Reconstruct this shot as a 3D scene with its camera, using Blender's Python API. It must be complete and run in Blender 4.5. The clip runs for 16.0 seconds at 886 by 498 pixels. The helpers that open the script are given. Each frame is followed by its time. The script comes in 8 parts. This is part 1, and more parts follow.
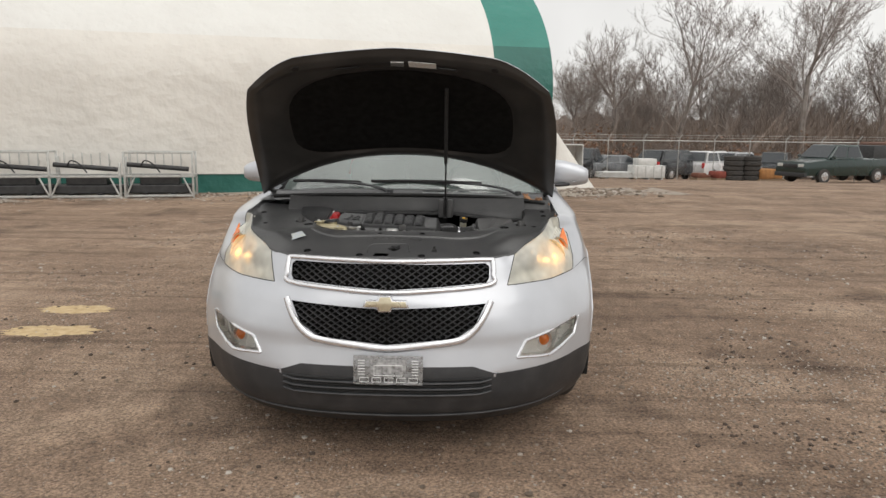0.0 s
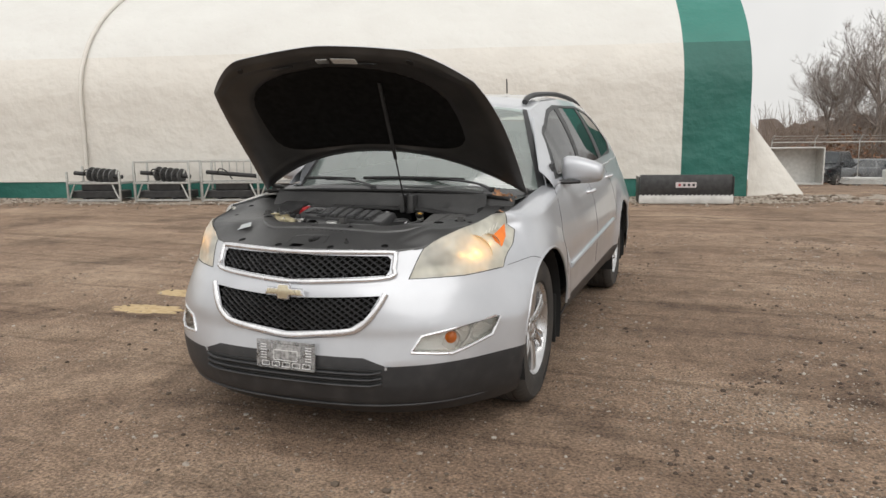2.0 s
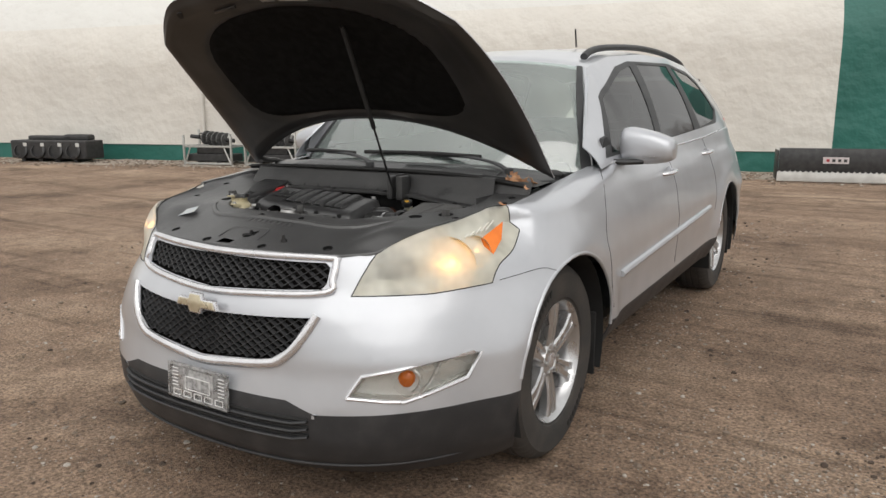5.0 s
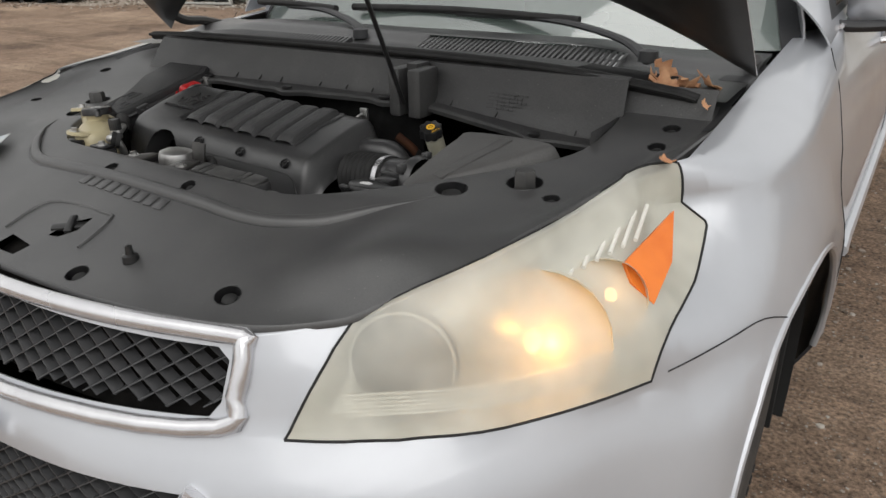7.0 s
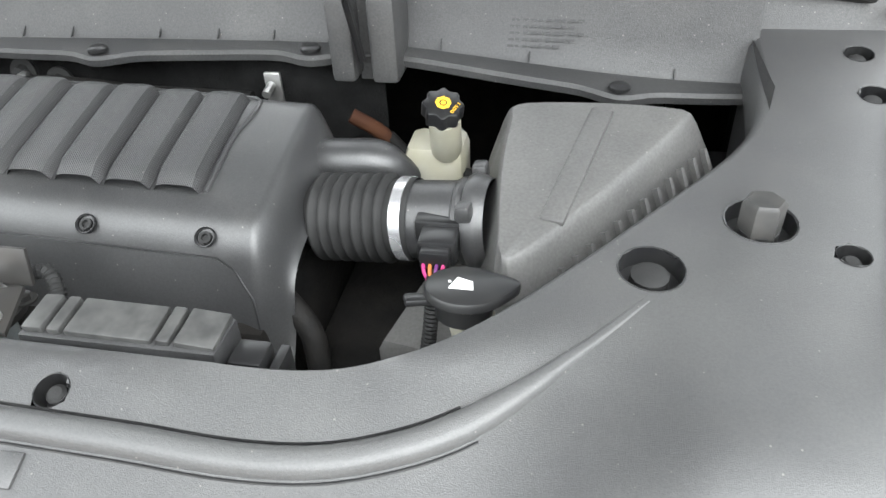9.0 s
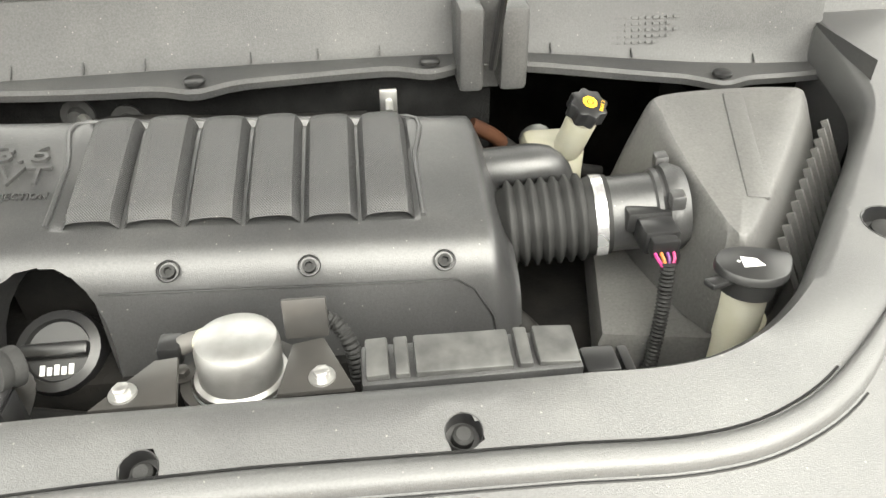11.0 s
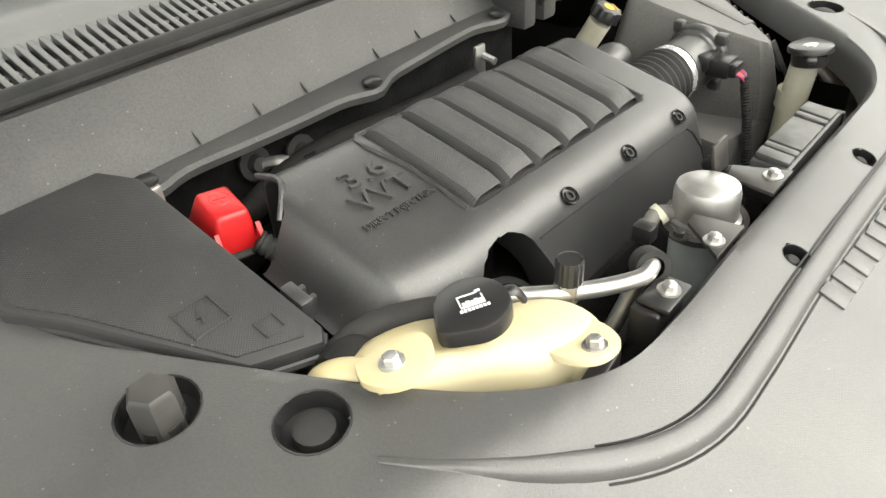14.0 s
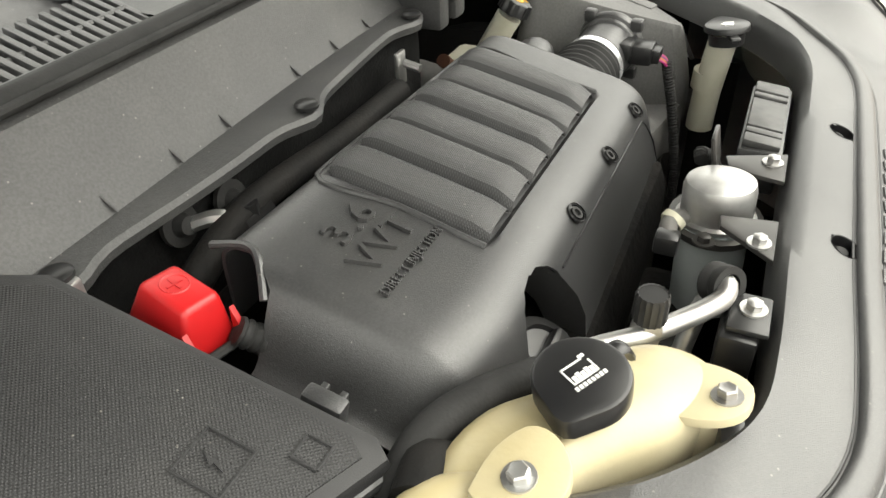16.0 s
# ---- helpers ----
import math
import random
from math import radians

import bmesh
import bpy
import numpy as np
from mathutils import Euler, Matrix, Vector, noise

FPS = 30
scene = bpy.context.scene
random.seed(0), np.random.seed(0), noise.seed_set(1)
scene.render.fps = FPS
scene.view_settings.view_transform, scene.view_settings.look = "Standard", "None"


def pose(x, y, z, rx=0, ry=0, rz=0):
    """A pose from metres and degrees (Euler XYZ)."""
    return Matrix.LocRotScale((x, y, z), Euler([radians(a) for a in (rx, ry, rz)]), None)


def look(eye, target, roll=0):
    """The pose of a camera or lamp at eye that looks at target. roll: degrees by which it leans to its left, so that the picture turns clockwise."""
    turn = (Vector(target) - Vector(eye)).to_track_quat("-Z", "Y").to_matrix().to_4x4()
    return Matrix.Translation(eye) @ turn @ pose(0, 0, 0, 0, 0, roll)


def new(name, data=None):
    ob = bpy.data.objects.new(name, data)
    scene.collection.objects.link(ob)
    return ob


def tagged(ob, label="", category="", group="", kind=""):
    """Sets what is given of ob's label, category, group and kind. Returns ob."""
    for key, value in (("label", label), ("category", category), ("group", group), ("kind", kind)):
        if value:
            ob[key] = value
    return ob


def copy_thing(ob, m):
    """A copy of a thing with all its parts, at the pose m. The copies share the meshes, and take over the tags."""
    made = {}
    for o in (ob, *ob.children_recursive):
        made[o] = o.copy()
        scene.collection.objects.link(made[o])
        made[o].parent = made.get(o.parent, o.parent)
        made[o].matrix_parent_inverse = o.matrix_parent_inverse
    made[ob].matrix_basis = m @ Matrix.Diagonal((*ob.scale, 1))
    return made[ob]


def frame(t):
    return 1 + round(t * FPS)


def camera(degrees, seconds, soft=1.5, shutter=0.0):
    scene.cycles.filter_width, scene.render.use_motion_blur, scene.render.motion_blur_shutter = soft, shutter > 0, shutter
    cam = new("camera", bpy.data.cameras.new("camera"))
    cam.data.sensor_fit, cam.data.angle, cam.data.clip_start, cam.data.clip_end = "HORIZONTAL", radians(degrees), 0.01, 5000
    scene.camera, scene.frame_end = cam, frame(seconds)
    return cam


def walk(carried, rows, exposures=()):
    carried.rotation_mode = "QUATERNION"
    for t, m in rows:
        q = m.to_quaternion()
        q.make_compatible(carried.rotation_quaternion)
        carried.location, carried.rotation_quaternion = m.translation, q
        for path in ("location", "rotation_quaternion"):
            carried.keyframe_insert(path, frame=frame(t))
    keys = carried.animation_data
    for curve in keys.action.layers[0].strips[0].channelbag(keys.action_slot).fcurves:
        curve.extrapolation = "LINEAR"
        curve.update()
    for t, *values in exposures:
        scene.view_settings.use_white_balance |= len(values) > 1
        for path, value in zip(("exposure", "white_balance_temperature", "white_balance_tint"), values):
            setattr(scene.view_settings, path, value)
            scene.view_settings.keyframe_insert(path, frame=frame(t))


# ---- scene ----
cam = camera(63.8, 16.0)
PATH = [
    (0, (0.326, -2.783, 1.425), (0.266, -0.811, 1.097), 0.6),
    (0.5, (0.675, -2.817, 1.399), (0.461, -0.851, 1.101), -1.1),
    (1, (1.027, -2.714, 1.368), (0.718, -0.766, 1.031), 1.1),
    (1.5, (1.409, -2.628, 1.338), (0.87, -0.726, 1.035), -0.0),
    (2, (1.744, -2.484, 1.353), (1.038, -0.638, 1.049), -0.7),
    (2.5, (1.988, -2.294, 1.354), (1.228, -0.47, 1.043), 0.4),
    (3, (2.195, -2.191, 1.366), (1.313, -0.429, 1.028), 0.3),
    (3.5, (2.301, -2.107, 1.369), (1.292, -0.412, 1.038), 0.4),
    (4, (2.269, -1.977, 1.357), (1.232, -0.3, 1.021), 0.1),
    (4.2, (2.21, -1.88, 1.35), (1.187, -0.191, 1.033), 0.5),
    (6.3, (1.386, -0.576, 1.336), (0.322, 0.968, 0.639), -2.4),
    (6.5, (1.301, -0.461, 1.328), (0.253, 1.068, 0.577), -1.7),
    (7, (1.062, -0.160, 1.305), (0.040, 1.352, 0.494), -1.1),
    (7.5, (0.860, 0.043, 1.280), (0.015, 1.622, 0.396), 0.0),
    (8, (0.664, 0.216, 1.264), (-0.008, 1.794, 0.242), -2.2),
    (8.2, (0.612, 0.225, 1.275), (0.02, 1.79, 0.19), -2.0),
    (10.3, (0.229, 0.254, 1.3), (0.229, 1.843, 0.086), -1.6),
    (10.5, (0.188, 0.251, 1.305), (0.245, 1.849, 0.104), 0.2),
    (11, (0.088, 0.214, 1.307), (0.254, 1.814, 0.118), -0.7),
    (11.5, (-0.036, 0.173, 1.329), (0.264, 1.761, 0.15), 0.1),
    (12, (-0.154, 0.189, 1.33), (0.275, 1.739, 0.142), -0.8),
    (12.5, (-0.304, 0.273, 1.303), (0.304, 1.716, 0.059), -4.5),
    (13, (-0.384, 0.326, 1.303), (0.459, 1.631, 0.044), -2.0),
    (13.5, (-0.498, 0.358, 1.3), (0.491, 1.582, 0.066), -4.8),
    (14, (-0.601, 0.398, 1.313), (0.577, 1.502, 0.131), -3.9),
    (14.5, (-0.627, 0.482, 1.311), (0.735, 1.365, 0.143), -1.4),
    (15, (-0.627, 0.555, 1.289), (0.827, 1.27, 0.117), -2.6),
    (15.5, (-0.597, 0.578, 1.28), (0.844, 1.274, 0.08), -2.8),
    (16, (-0.589, 0.588, 1.279), (0.855, 1.289, 0.086), -2.3),
]
EXPOSURES = [(0, 0.08, 6500, 10), (4.2, 0.08, 6500, 10), (6.3, 0.0, 6450, 10), (7.2, -0.02, 6350, 10), (7.6, 0.15, 6000, 8), (8.2, 1.1, 5750, 8), (10.3, 2.65, 6850, 5), (11.0, 2.65, 6850, 5), (12.0, 2.45, 6850, 5), (13.0, 2.1, 6850, 5), (14.0, 2.0, 6850, 5), (15.0, 1.75, 6850, 5), (16.0, 1.75, 6850, 5)]
walk(cam, [(t, look(eye, target, roll)) for t, eye, target, roll in PATH], EXPOSURES)

# ---- overcast sky and one soft sun ----
SUN_EL, SUN_AZ = 48.0, 215.0
world = bpy.data.worlds.new("overcast_sky")
scene.world = world
world.use_nodes = True
wn, wl = world.node_tree.nodes, world.node_tree.links
wn.clear()
sky = wn.new("ShaderNodeTexSky")
sky.sky_type, sky.sun_disc = "NISHITA", False
sky.sun_elevation, sky.sun_rotation, sky.dust_density = radians(SUN_EL), radians(SUN_AZ), 4.0
grey = wn.new("ShaderNodeHueSaturation")
grey.inputs["Saturation"].default_value = 0.10
clouds = wn.new("ShaderNodeTexNoise")
clouds.inputs["Scale"].default_value, clouds.inputs["Detail"].default_value = 2.2, 5.0
cloud_tone = wn.new("ShaderNodeMapRange")
cloud_tone.inputs["From Min"].default_value, cloud_tone.inputs["From Max"].default_value = 0.3, 0.7
cloud_tone.inputs["To Min"].default_value, cloud_tone.inputs["To Max"].default_value = 5.6, 8.0
veil = wn.new("ShaderNodeMix")
veil.data_type, veil.blend_type = "RGBA", "MIX"
veil.inputs["Factor"].default_value = 0.85
tint = wn.new("ShaderNodeMix")
tint.data_type, tint.blend_type = "RGBA", "MULTIPLY"
tint.inputs["Factor"].default_value = 1.0
tint.inputs[7].default_value = (1.0, 0.99, 0.965, 1)
wbg, wout = wn.new("ShaderNodeBackground"), wn.new("ShaderNodeOutputWorld")
wbg.inputs["Strength"].default_value = 0.135
wl.new(sky.outputs[0], grey.inputs["Color"])
wl.new(clouds.outputs["Fac"], cloud_tone.inputs["Value"])
wl.new(grey.outputs[0], veil.inputs[6])
wl.new(cloud_tone.outputs[0], veil.inputs[7])
wl.new(veil.outputs[2], tint.inputs[6])
wl.new(tint.outputs[2], wbg.inputs["Color"])
wl.new(wbg.outputs[0], wout.inputs[0])
sun = new("sun", bpy.data.lights.new("sun", "SUN"))
sun.data.energy, sun.data.angle, sun.data.color = 1.4, radians(60), (1.0, 0.97, 0.93)
sun.matrix_world = pose(0, 0, 30, 90 - SUN_EL, 0, SUN_AZ - 180)


# ---- materials ----
def mat(name, a, b=None, rough=0.5, metal=0.0, scale=20.0, bump=0.0, bump_scale=200.0, coat=0.0, spec=0.5, detail=6.0, weave=0.0, rough_var=0.1, grain=0.0, dust=0.0):
    """A surface that runs between the colours a and b in noise, with fine relief."""
    m = bpy.data.materials.new(name)
    m.use_nodes = True
    n, l = m.node_tree.nodes, m.node_tree.links
    p = n["Principled BSDF"]
    p.inputs["Roughness"].default_value, p.inputs["Metallic"].default_value = rough, metal
    p.inputs["Coat Weight"].default_value, p.inputs["Coat Roughness"].default_value = coat, 0.06
    p.inputs["Specular IOR Level"].default_value = spec
    b = b or tuple(c * 0.85 for c in a)
    co = n.new("ShaderNodeTexCoord")
    t1 = n.new("ShaderNodeTexNoise")
    t1.inputs["Scale"].default_value, t1.inputs["Detail"].default_value = scale, detail
    ramp = n.new("ShaderNodeValToRGB")
    ramp.color_ramp.elements[0].position, ramp.color_ramp.elements[1].position = 0.35, 0.68
    ramp.color_ramp.elements[0].color, ramp.color_ramp.elements[1].color = (*a, 1), (*b, 1)
    l.new(co.outputs["Object"], t1.inputs["Vector"])
    l.new(t1.outputs["Fac"], ramp.inputs["Fac"])
    tone = ramp.outputs[0]

    def blended(mode, colour_in, fac, other):
        x = n.new("ShaderNodeMix")
        x.data_type, x.blend_type = "RGBA", mode
        if isinstance(fac, float):
            x.inputs[0].default_value = fac
        else:
            l.new(fac, x.inputs[0])
        l.new(colour_in, x.inputs[6])
        if isinstance(other, tuple):
            x.inputs[7].default_value = (*other, 1)
        else:
            l.new(other, x.inputs[7])
        return x.outputs[2]

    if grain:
        # moulded grain: tiny pits and peaks shaded into the colour, a little darker and paler than the mean
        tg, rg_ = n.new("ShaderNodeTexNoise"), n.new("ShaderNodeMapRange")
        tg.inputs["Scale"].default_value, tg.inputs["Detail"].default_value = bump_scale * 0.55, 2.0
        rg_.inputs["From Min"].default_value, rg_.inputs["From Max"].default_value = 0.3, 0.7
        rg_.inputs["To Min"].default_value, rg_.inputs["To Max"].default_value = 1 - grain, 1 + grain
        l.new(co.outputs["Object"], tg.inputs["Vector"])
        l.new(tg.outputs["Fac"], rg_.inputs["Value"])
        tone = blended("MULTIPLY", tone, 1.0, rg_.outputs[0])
    if dust:
        # sparse pale specks and faint smears of dust
        tv, pick, smear, sm = n.new("ShaderNodeTexVoronoi"), n.new("ShaderNodeMapRange"), n.new("ShaderNodeTexNoise"), n.new("ShaderNodeMapRange")
        tv.inputs["Scale"].default_value = 85.0
        pick.inputs["From Min"].default_value, pick.inputs["From Max"].default_value = 0.075, 0.05
        pick.inputs["To Min"].default_value, pick.inputs["To Max"].default_value = 0.0, dust
        smear.inputs["Scale"].default_value, smear.inputs["Detail"].default_value = 14.0, 8.0
        sm.inputs["From Min"].default_value, sm.inputs["From Max"].default_value = 0.52, 0.78
        sm.inputs["To Min"].default_value, sm.inputs["To Max"].default_value = 0.0, dust * 0.22
        for src, dst in ((tv.outputs["Distance"], pick), (smear.outputs["Fac"], sm)):
            l.new(src, dst.inputs["Value"])
        for t_ in (tv, smear):
            l.new(co.outputs["Object"], t_.inputs["Vector"])
        tone = blended("MIX", tone, sm.outputs[0], (0.22, 0.21, 0.19))
        tone = blended("MIX", tone, pick.outputs[0], (0.42, 0.40, 0.36))
    l.new(tone, p.inputs["Base Color"])
    rv = n.new("ShaderNodeMapRange")
    rv.inputs["To Min"].default_value, rv.inputs["To Max"].default_value = max(0.02, rough - rough_var), min(1.0, rough + rough_var)
    t3 = n.new("ShaderNodeTexNoise")
    t3.inputs["Scale"].default_value = scale * 0.37
    l.new(co.outputs["Object"], t3.inputs["Vector"])
    l.new(t3.outputs["Fac"], rv.inputs["Value"])
    l.new(rv.outputs[0], p.inputs["Roughness"])
    if bump:
        t2, bp = n.new("ShaderNodeTexNoise"), n.new("ShaderNodeBump")
        t2.inputs["Scale"].default_value, t2.inputs["Detail"].default_value = bump_scale, 3.0
        bp.inputs["Strength"].default_value, bp.inputs["Distance"].default_value = bump, 0.7 / bump_scale
        l.new(co.outputs["Object"], t2.inputs["Vector"])
        l.new(t2.outputs["Fac"], bp.inputs["Height"])
        l.new(bp.outputs[0], p.inputs["Normal"])
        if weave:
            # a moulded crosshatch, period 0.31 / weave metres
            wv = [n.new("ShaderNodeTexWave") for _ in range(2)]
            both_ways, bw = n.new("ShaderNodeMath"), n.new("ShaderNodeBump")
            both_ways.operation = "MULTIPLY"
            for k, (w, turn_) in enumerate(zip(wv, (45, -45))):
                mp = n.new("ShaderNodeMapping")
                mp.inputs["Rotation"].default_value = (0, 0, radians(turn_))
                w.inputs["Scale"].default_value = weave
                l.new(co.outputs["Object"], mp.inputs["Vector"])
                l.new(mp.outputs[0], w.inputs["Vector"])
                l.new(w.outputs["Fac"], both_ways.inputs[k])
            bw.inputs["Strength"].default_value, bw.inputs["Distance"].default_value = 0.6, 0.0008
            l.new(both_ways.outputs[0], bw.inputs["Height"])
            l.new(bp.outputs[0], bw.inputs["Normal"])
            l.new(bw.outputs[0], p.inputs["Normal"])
            # the crosshatch's glints are painted into the base colour too
            weave_glint = n.new("ShaderNodeMapRange")
            weave_glint.inputs["To Min"].default_value, weave_glint.inputs["To Max"].default_value = 0.72, 1.55
            l.new(both_ways.outputs[0], weave_glint.inputs["Value"])
            l.new(blended("MULTIPLY", tone, 1.0, weave_glint.outputs[0]), p.inputs["Base Color"])
    return m


def glass(name, tint_colour, rough=0.02, mix=0.5):
    """Thin tinted glass: part clear, part mirror by Fresnel."""
    m = bpy.data.materials.new(name)
    m.use_nodes = True
    n, l = m.node_tree.nodes, m.node_tree.links
    n.clear()
    out, add, tr, gl, fr = (n.new("ShaderNode" + k) for k in ("OutputMaterial", "MixShader", "BsdfTransparent", "BsdfGlossy", "Fresnel"))
    tr.inputs["Color"].default_value = (*tint_colour, 1)
    gl.inputs["Roughness"].default_value = rough
    fr.inputs["IOR"].default_value = 1.5 + mix
    l.new(fr.outputs[0], add.inputs[0])
    l.new(tr.outputs[0], add.inputs[1])
    l.new(gl.outputs[0], add.inputs[2])
    l.new(add.outputs[0], out.inputs[0])
    return m


def lamp_mat(name, colour, strength):
    m = bpy.data.materials.new(name)
    m.use_nodes = True
    p = m.node_tree.nodes["Principled BSDF"]
    p.inputs["Base Color"].default_value = (*colour, 1)
    p.inputs["Emission Color"].default_value, p.inputs["Emission Strength"].default_value = (*colour, 1), strength
    return m


SILVER = mat("silver_paint", (0.51, 0.525, 0.555), (0.47, 0.485, 0.515), 0.34, 0.42, 6, 0.02, 900, coat=0.7)
CHROME = mat("chrome", (0.85, 0.85, 0.85), None, 0.10, 1.0, 20)
BLACK_TRIM = mat("black_trim", (0.022, 0.023, 0.025), (0.032, 0.032, 0.034), 0.5, 0, 14, 0.15, 700, dust=0.2)
GRILLE_BLACK = mat("grille_black", (0.012, 0.012, 0.013), (0.02, 0.02, 0.02), 0.32, 0, 30)
GRILLE_BAR = mat("grille_bar", (0.035, 0.036, 0.038), (0.05, 0.05, 0.052), 0.32, 0, 30)
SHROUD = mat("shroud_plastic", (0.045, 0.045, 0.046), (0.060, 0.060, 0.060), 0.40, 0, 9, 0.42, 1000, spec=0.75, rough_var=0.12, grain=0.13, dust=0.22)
# darker copy of the shroud plastic, the bonnet's shade put into its colour
FIREWALL = mat("shaded_firewall_plastic", (0.036, 0.036, 0.037), (0.050, 0.050, 0.050), 0.48, 0, 7, 0.45, 800, spec=0.5, rough_var=0.12, grain=0.22, dust=0.25)
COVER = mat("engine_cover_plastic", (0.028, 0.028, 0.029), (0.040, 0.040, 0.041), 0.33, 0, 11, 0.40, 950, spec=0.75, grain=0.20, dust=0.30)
# near-black that stands for the shade in recesses and the engine bay
SHADE_BLACK = mat("recess_shade", (0.006, 0.006, 0.006), (0.014, 0.013, 0.012), 0.85, 0, 18, 0.3, 120, spec=0.08)
PAD = mat("insulation_fabric", (0.006, 0.006, 0.006), (0.012, 0.012, 0.012), 0.95, 0, 30, 0.6, 300, spec=0.1)
HOOD_INNER = mat("hood_inner_paint", (0.020, 0.019, 0.018), (0.036, 0.034, 0.032), 0.45, 0, 7, 0.1, 300)
RUBBER = mat("rubber", (0.014, 0.014, 0.014), (0.025, 0.025, 0.025), 0.7, 0, 30, 0.2, 400, spec=0.3)
TYRE = mat("tyre_rubber", (0.030, 0.029, 0.028), (0.055, 0.048, 0.042), 0.8, 0, 8, 0.3, 300)
ALLOY = mat("alloy", (0.62, 0.62, 0.63), (0.5, 0.5, 0.5), 0.28, 0.85, 12)
STEEL = mat("steel", (0.55, 0.55, 0.54), (0.38, 0.37, 0.36), 0.38, 0.9, 40)
LINER = mat("wheel_liner", (0.012, 0.012, 0.012), None, 0.9)
GLASS_SIDE = glass("front_door_glass", (0.10, 0.125, 0.118), mix=0.2)
GLASS_DARK = glass("privacy_glass", (0.04, 0.05, 0.055), mix=0.15)
INTERIOR = mat("cabin_grey", (0.16, 0.16, 0.16), (0.10, 0.10, 0.10), 0.85)


def hazy(name, clear, colour, low, high, scale=9.0, through_light=0.45, gloss=0.02):
    """Clear plastic gone cloudy with age, which also lets a lamp behind it shine through; on the windscreen a painted
    sky sheen.
    """
    m = glass(name, clear, 0.05, gloss)
    n, l = m.node_tree.nodes, m.node_tree.links
    haze, soft, inner, mx, tx, rp, co = (n.new("ShaderNode" + k) for k in ("BsdfPrincipled", "BsdfTranslucent", "MixShader", "MixShader", "TexNoise", "MapRange", "TexCoord"))
    haze.inputs["Base Color"].default_value, haze.inputs["Roughness"].default_value = (*colour, 1), 0.35
    soft.inputs["Color"].default_value = (*colour, 1)
    inner.inputs[0].default_value = through_light
    tx.inputs["Scale"].default_value = scale
    rp.inputs["From Min"].default_value, rp.inputs["From Max"].default_value = 0.3, 0.7
    rp.inputs["To Min"].default_value, rp.inputs["To Max"].default_value = low, high
    out = [k for k in n if k.type == "OUTPUT_MATERIAL"][0]
    first = out.inputs[0].links[0].from_socket
    l.new(co.outputs["Object"], tx.inputs["Vector"])
    l.new(tx.outputs[0], rp.inputs[0])
    l.new(haze.outputs[0], inner.inputs[1])
    l.new(soft.outputs[0], inner.inputs[2])
    l.new(rp.outputs[0], mx.inputs[0])
    l.new(first, mx.inputs[1])
    l.new(inner.outputs[0], mx.inputs[2])
    l.new(mx.outputs[0], out.inputs[0])
    return m


# the windscreen's pale green haze paints the sky's reflection into the glass
GLASS_SCREEN = hazy("windscreen_sky_sheen", (0.68, 0.80, 0.75), (0.66, 0.78, 0.73), 0.16, 0.28, 3.0, 0.2, 1.7)
LENS = hazy("lamp_lens", (0.97, 0.96, 0.90), (0.93, 0.925, 0.85), 0.42, 0.80)
TANK = mat("aged_cream_plastic", (0.46, 0.41, 0.275), (0.40, 0.335, 0.18), 0.42, 0, 9, 0.05, 200)
RED = mat("red_plastic", (0.45, 0.010, 0.012), (0.38, 0.008, 0.010), 0.38, 0, 20)
WHITE_MARK = mat("white_print", (0.75, 0.75, 0.74), None, 0.5)
YELLOW_MARK = mat("yellow_print", (0.80, 0.45, 0.03), None, 0.5)
MILKY = mat("milky_plastic", (0.48, 0.47, 0.40), (0.42, 0.40, 0.30), 0.45)
GOLD = mat("gold_badge", (0.62, 0.56, 0.42), (0.54, 0.48, 0.34), 0.28, 0.6, 60)


# ---- mesh helpers ----
def finish(bm, smooth=True, angle=40):
    bmesh.ops.remove_doubles(bm, verts=bm.verts, dist=1e-5)
    for f in bm.faces:
        f.smooth = smooth
    for e in bm.edges:
        if len(e.link_faces) == 2 and e.calc_face_angle(0) > radians(angle):
            e.smooth = False
    return bm


def part(name, bm, material, parent=None, label="", smooth=True, angle=40):
    finish(bm, smooth, angle)
    me = bpy.data.meshes.new(name)
    bm.to_mesh(me)
    bm.free()
    for m in material if isinstance(material, (list, tuple)) else [material]:
        me.materials.append(m)
    ob = new(name, me)
    if parent is not None:
        ob.parent = parent
        if parent.parent is None:
            ob.matrix_parent_inverse = parent.matrix_basis.inverted()
    return tagged(ob, label)


def thing(name, label, category, at=(0, 0, 0), group="", kind=""):
    ob = new(name)
    ob.location = at
    ob.empty_display_size = 0.1
    return tagged(ob, label, category, group, kind)


def join(*bms):
    out = bmesh.new()
    for b in bms:
        me = bpy.data.meshes.new("t")
        b.to_mesh(me)
        out.from_mesh(me)
        bpy.data.meshes.remove(me)
        b.free()
    return out


def moved(bm, m):
    bmesh.ops.transform(bm, matrix=m, verts=bm.verts)
    return bm


def box(x0, y0, z0, x1, y1, z1, bevel=0.0, seg=2):
    bm = bmesh.new()
    bmesh.ops.create_cube(bm, size=1)
    bmesh.ops.transform(bm, matrix=Matrix.LocRotScale(((x0 + x1) / 2, (y0 + y1) / 2, (z0 + z1) / 2), None, (x1 - x0, y1 - y0, z1 - z0)), verts=bm.verts)
    if bevel:
        bmesh.ops.bevel(bm, geom=bm.edges[:], offset=bevel, segments=seg, affect="EDGES", profile=0.5)
    return bm


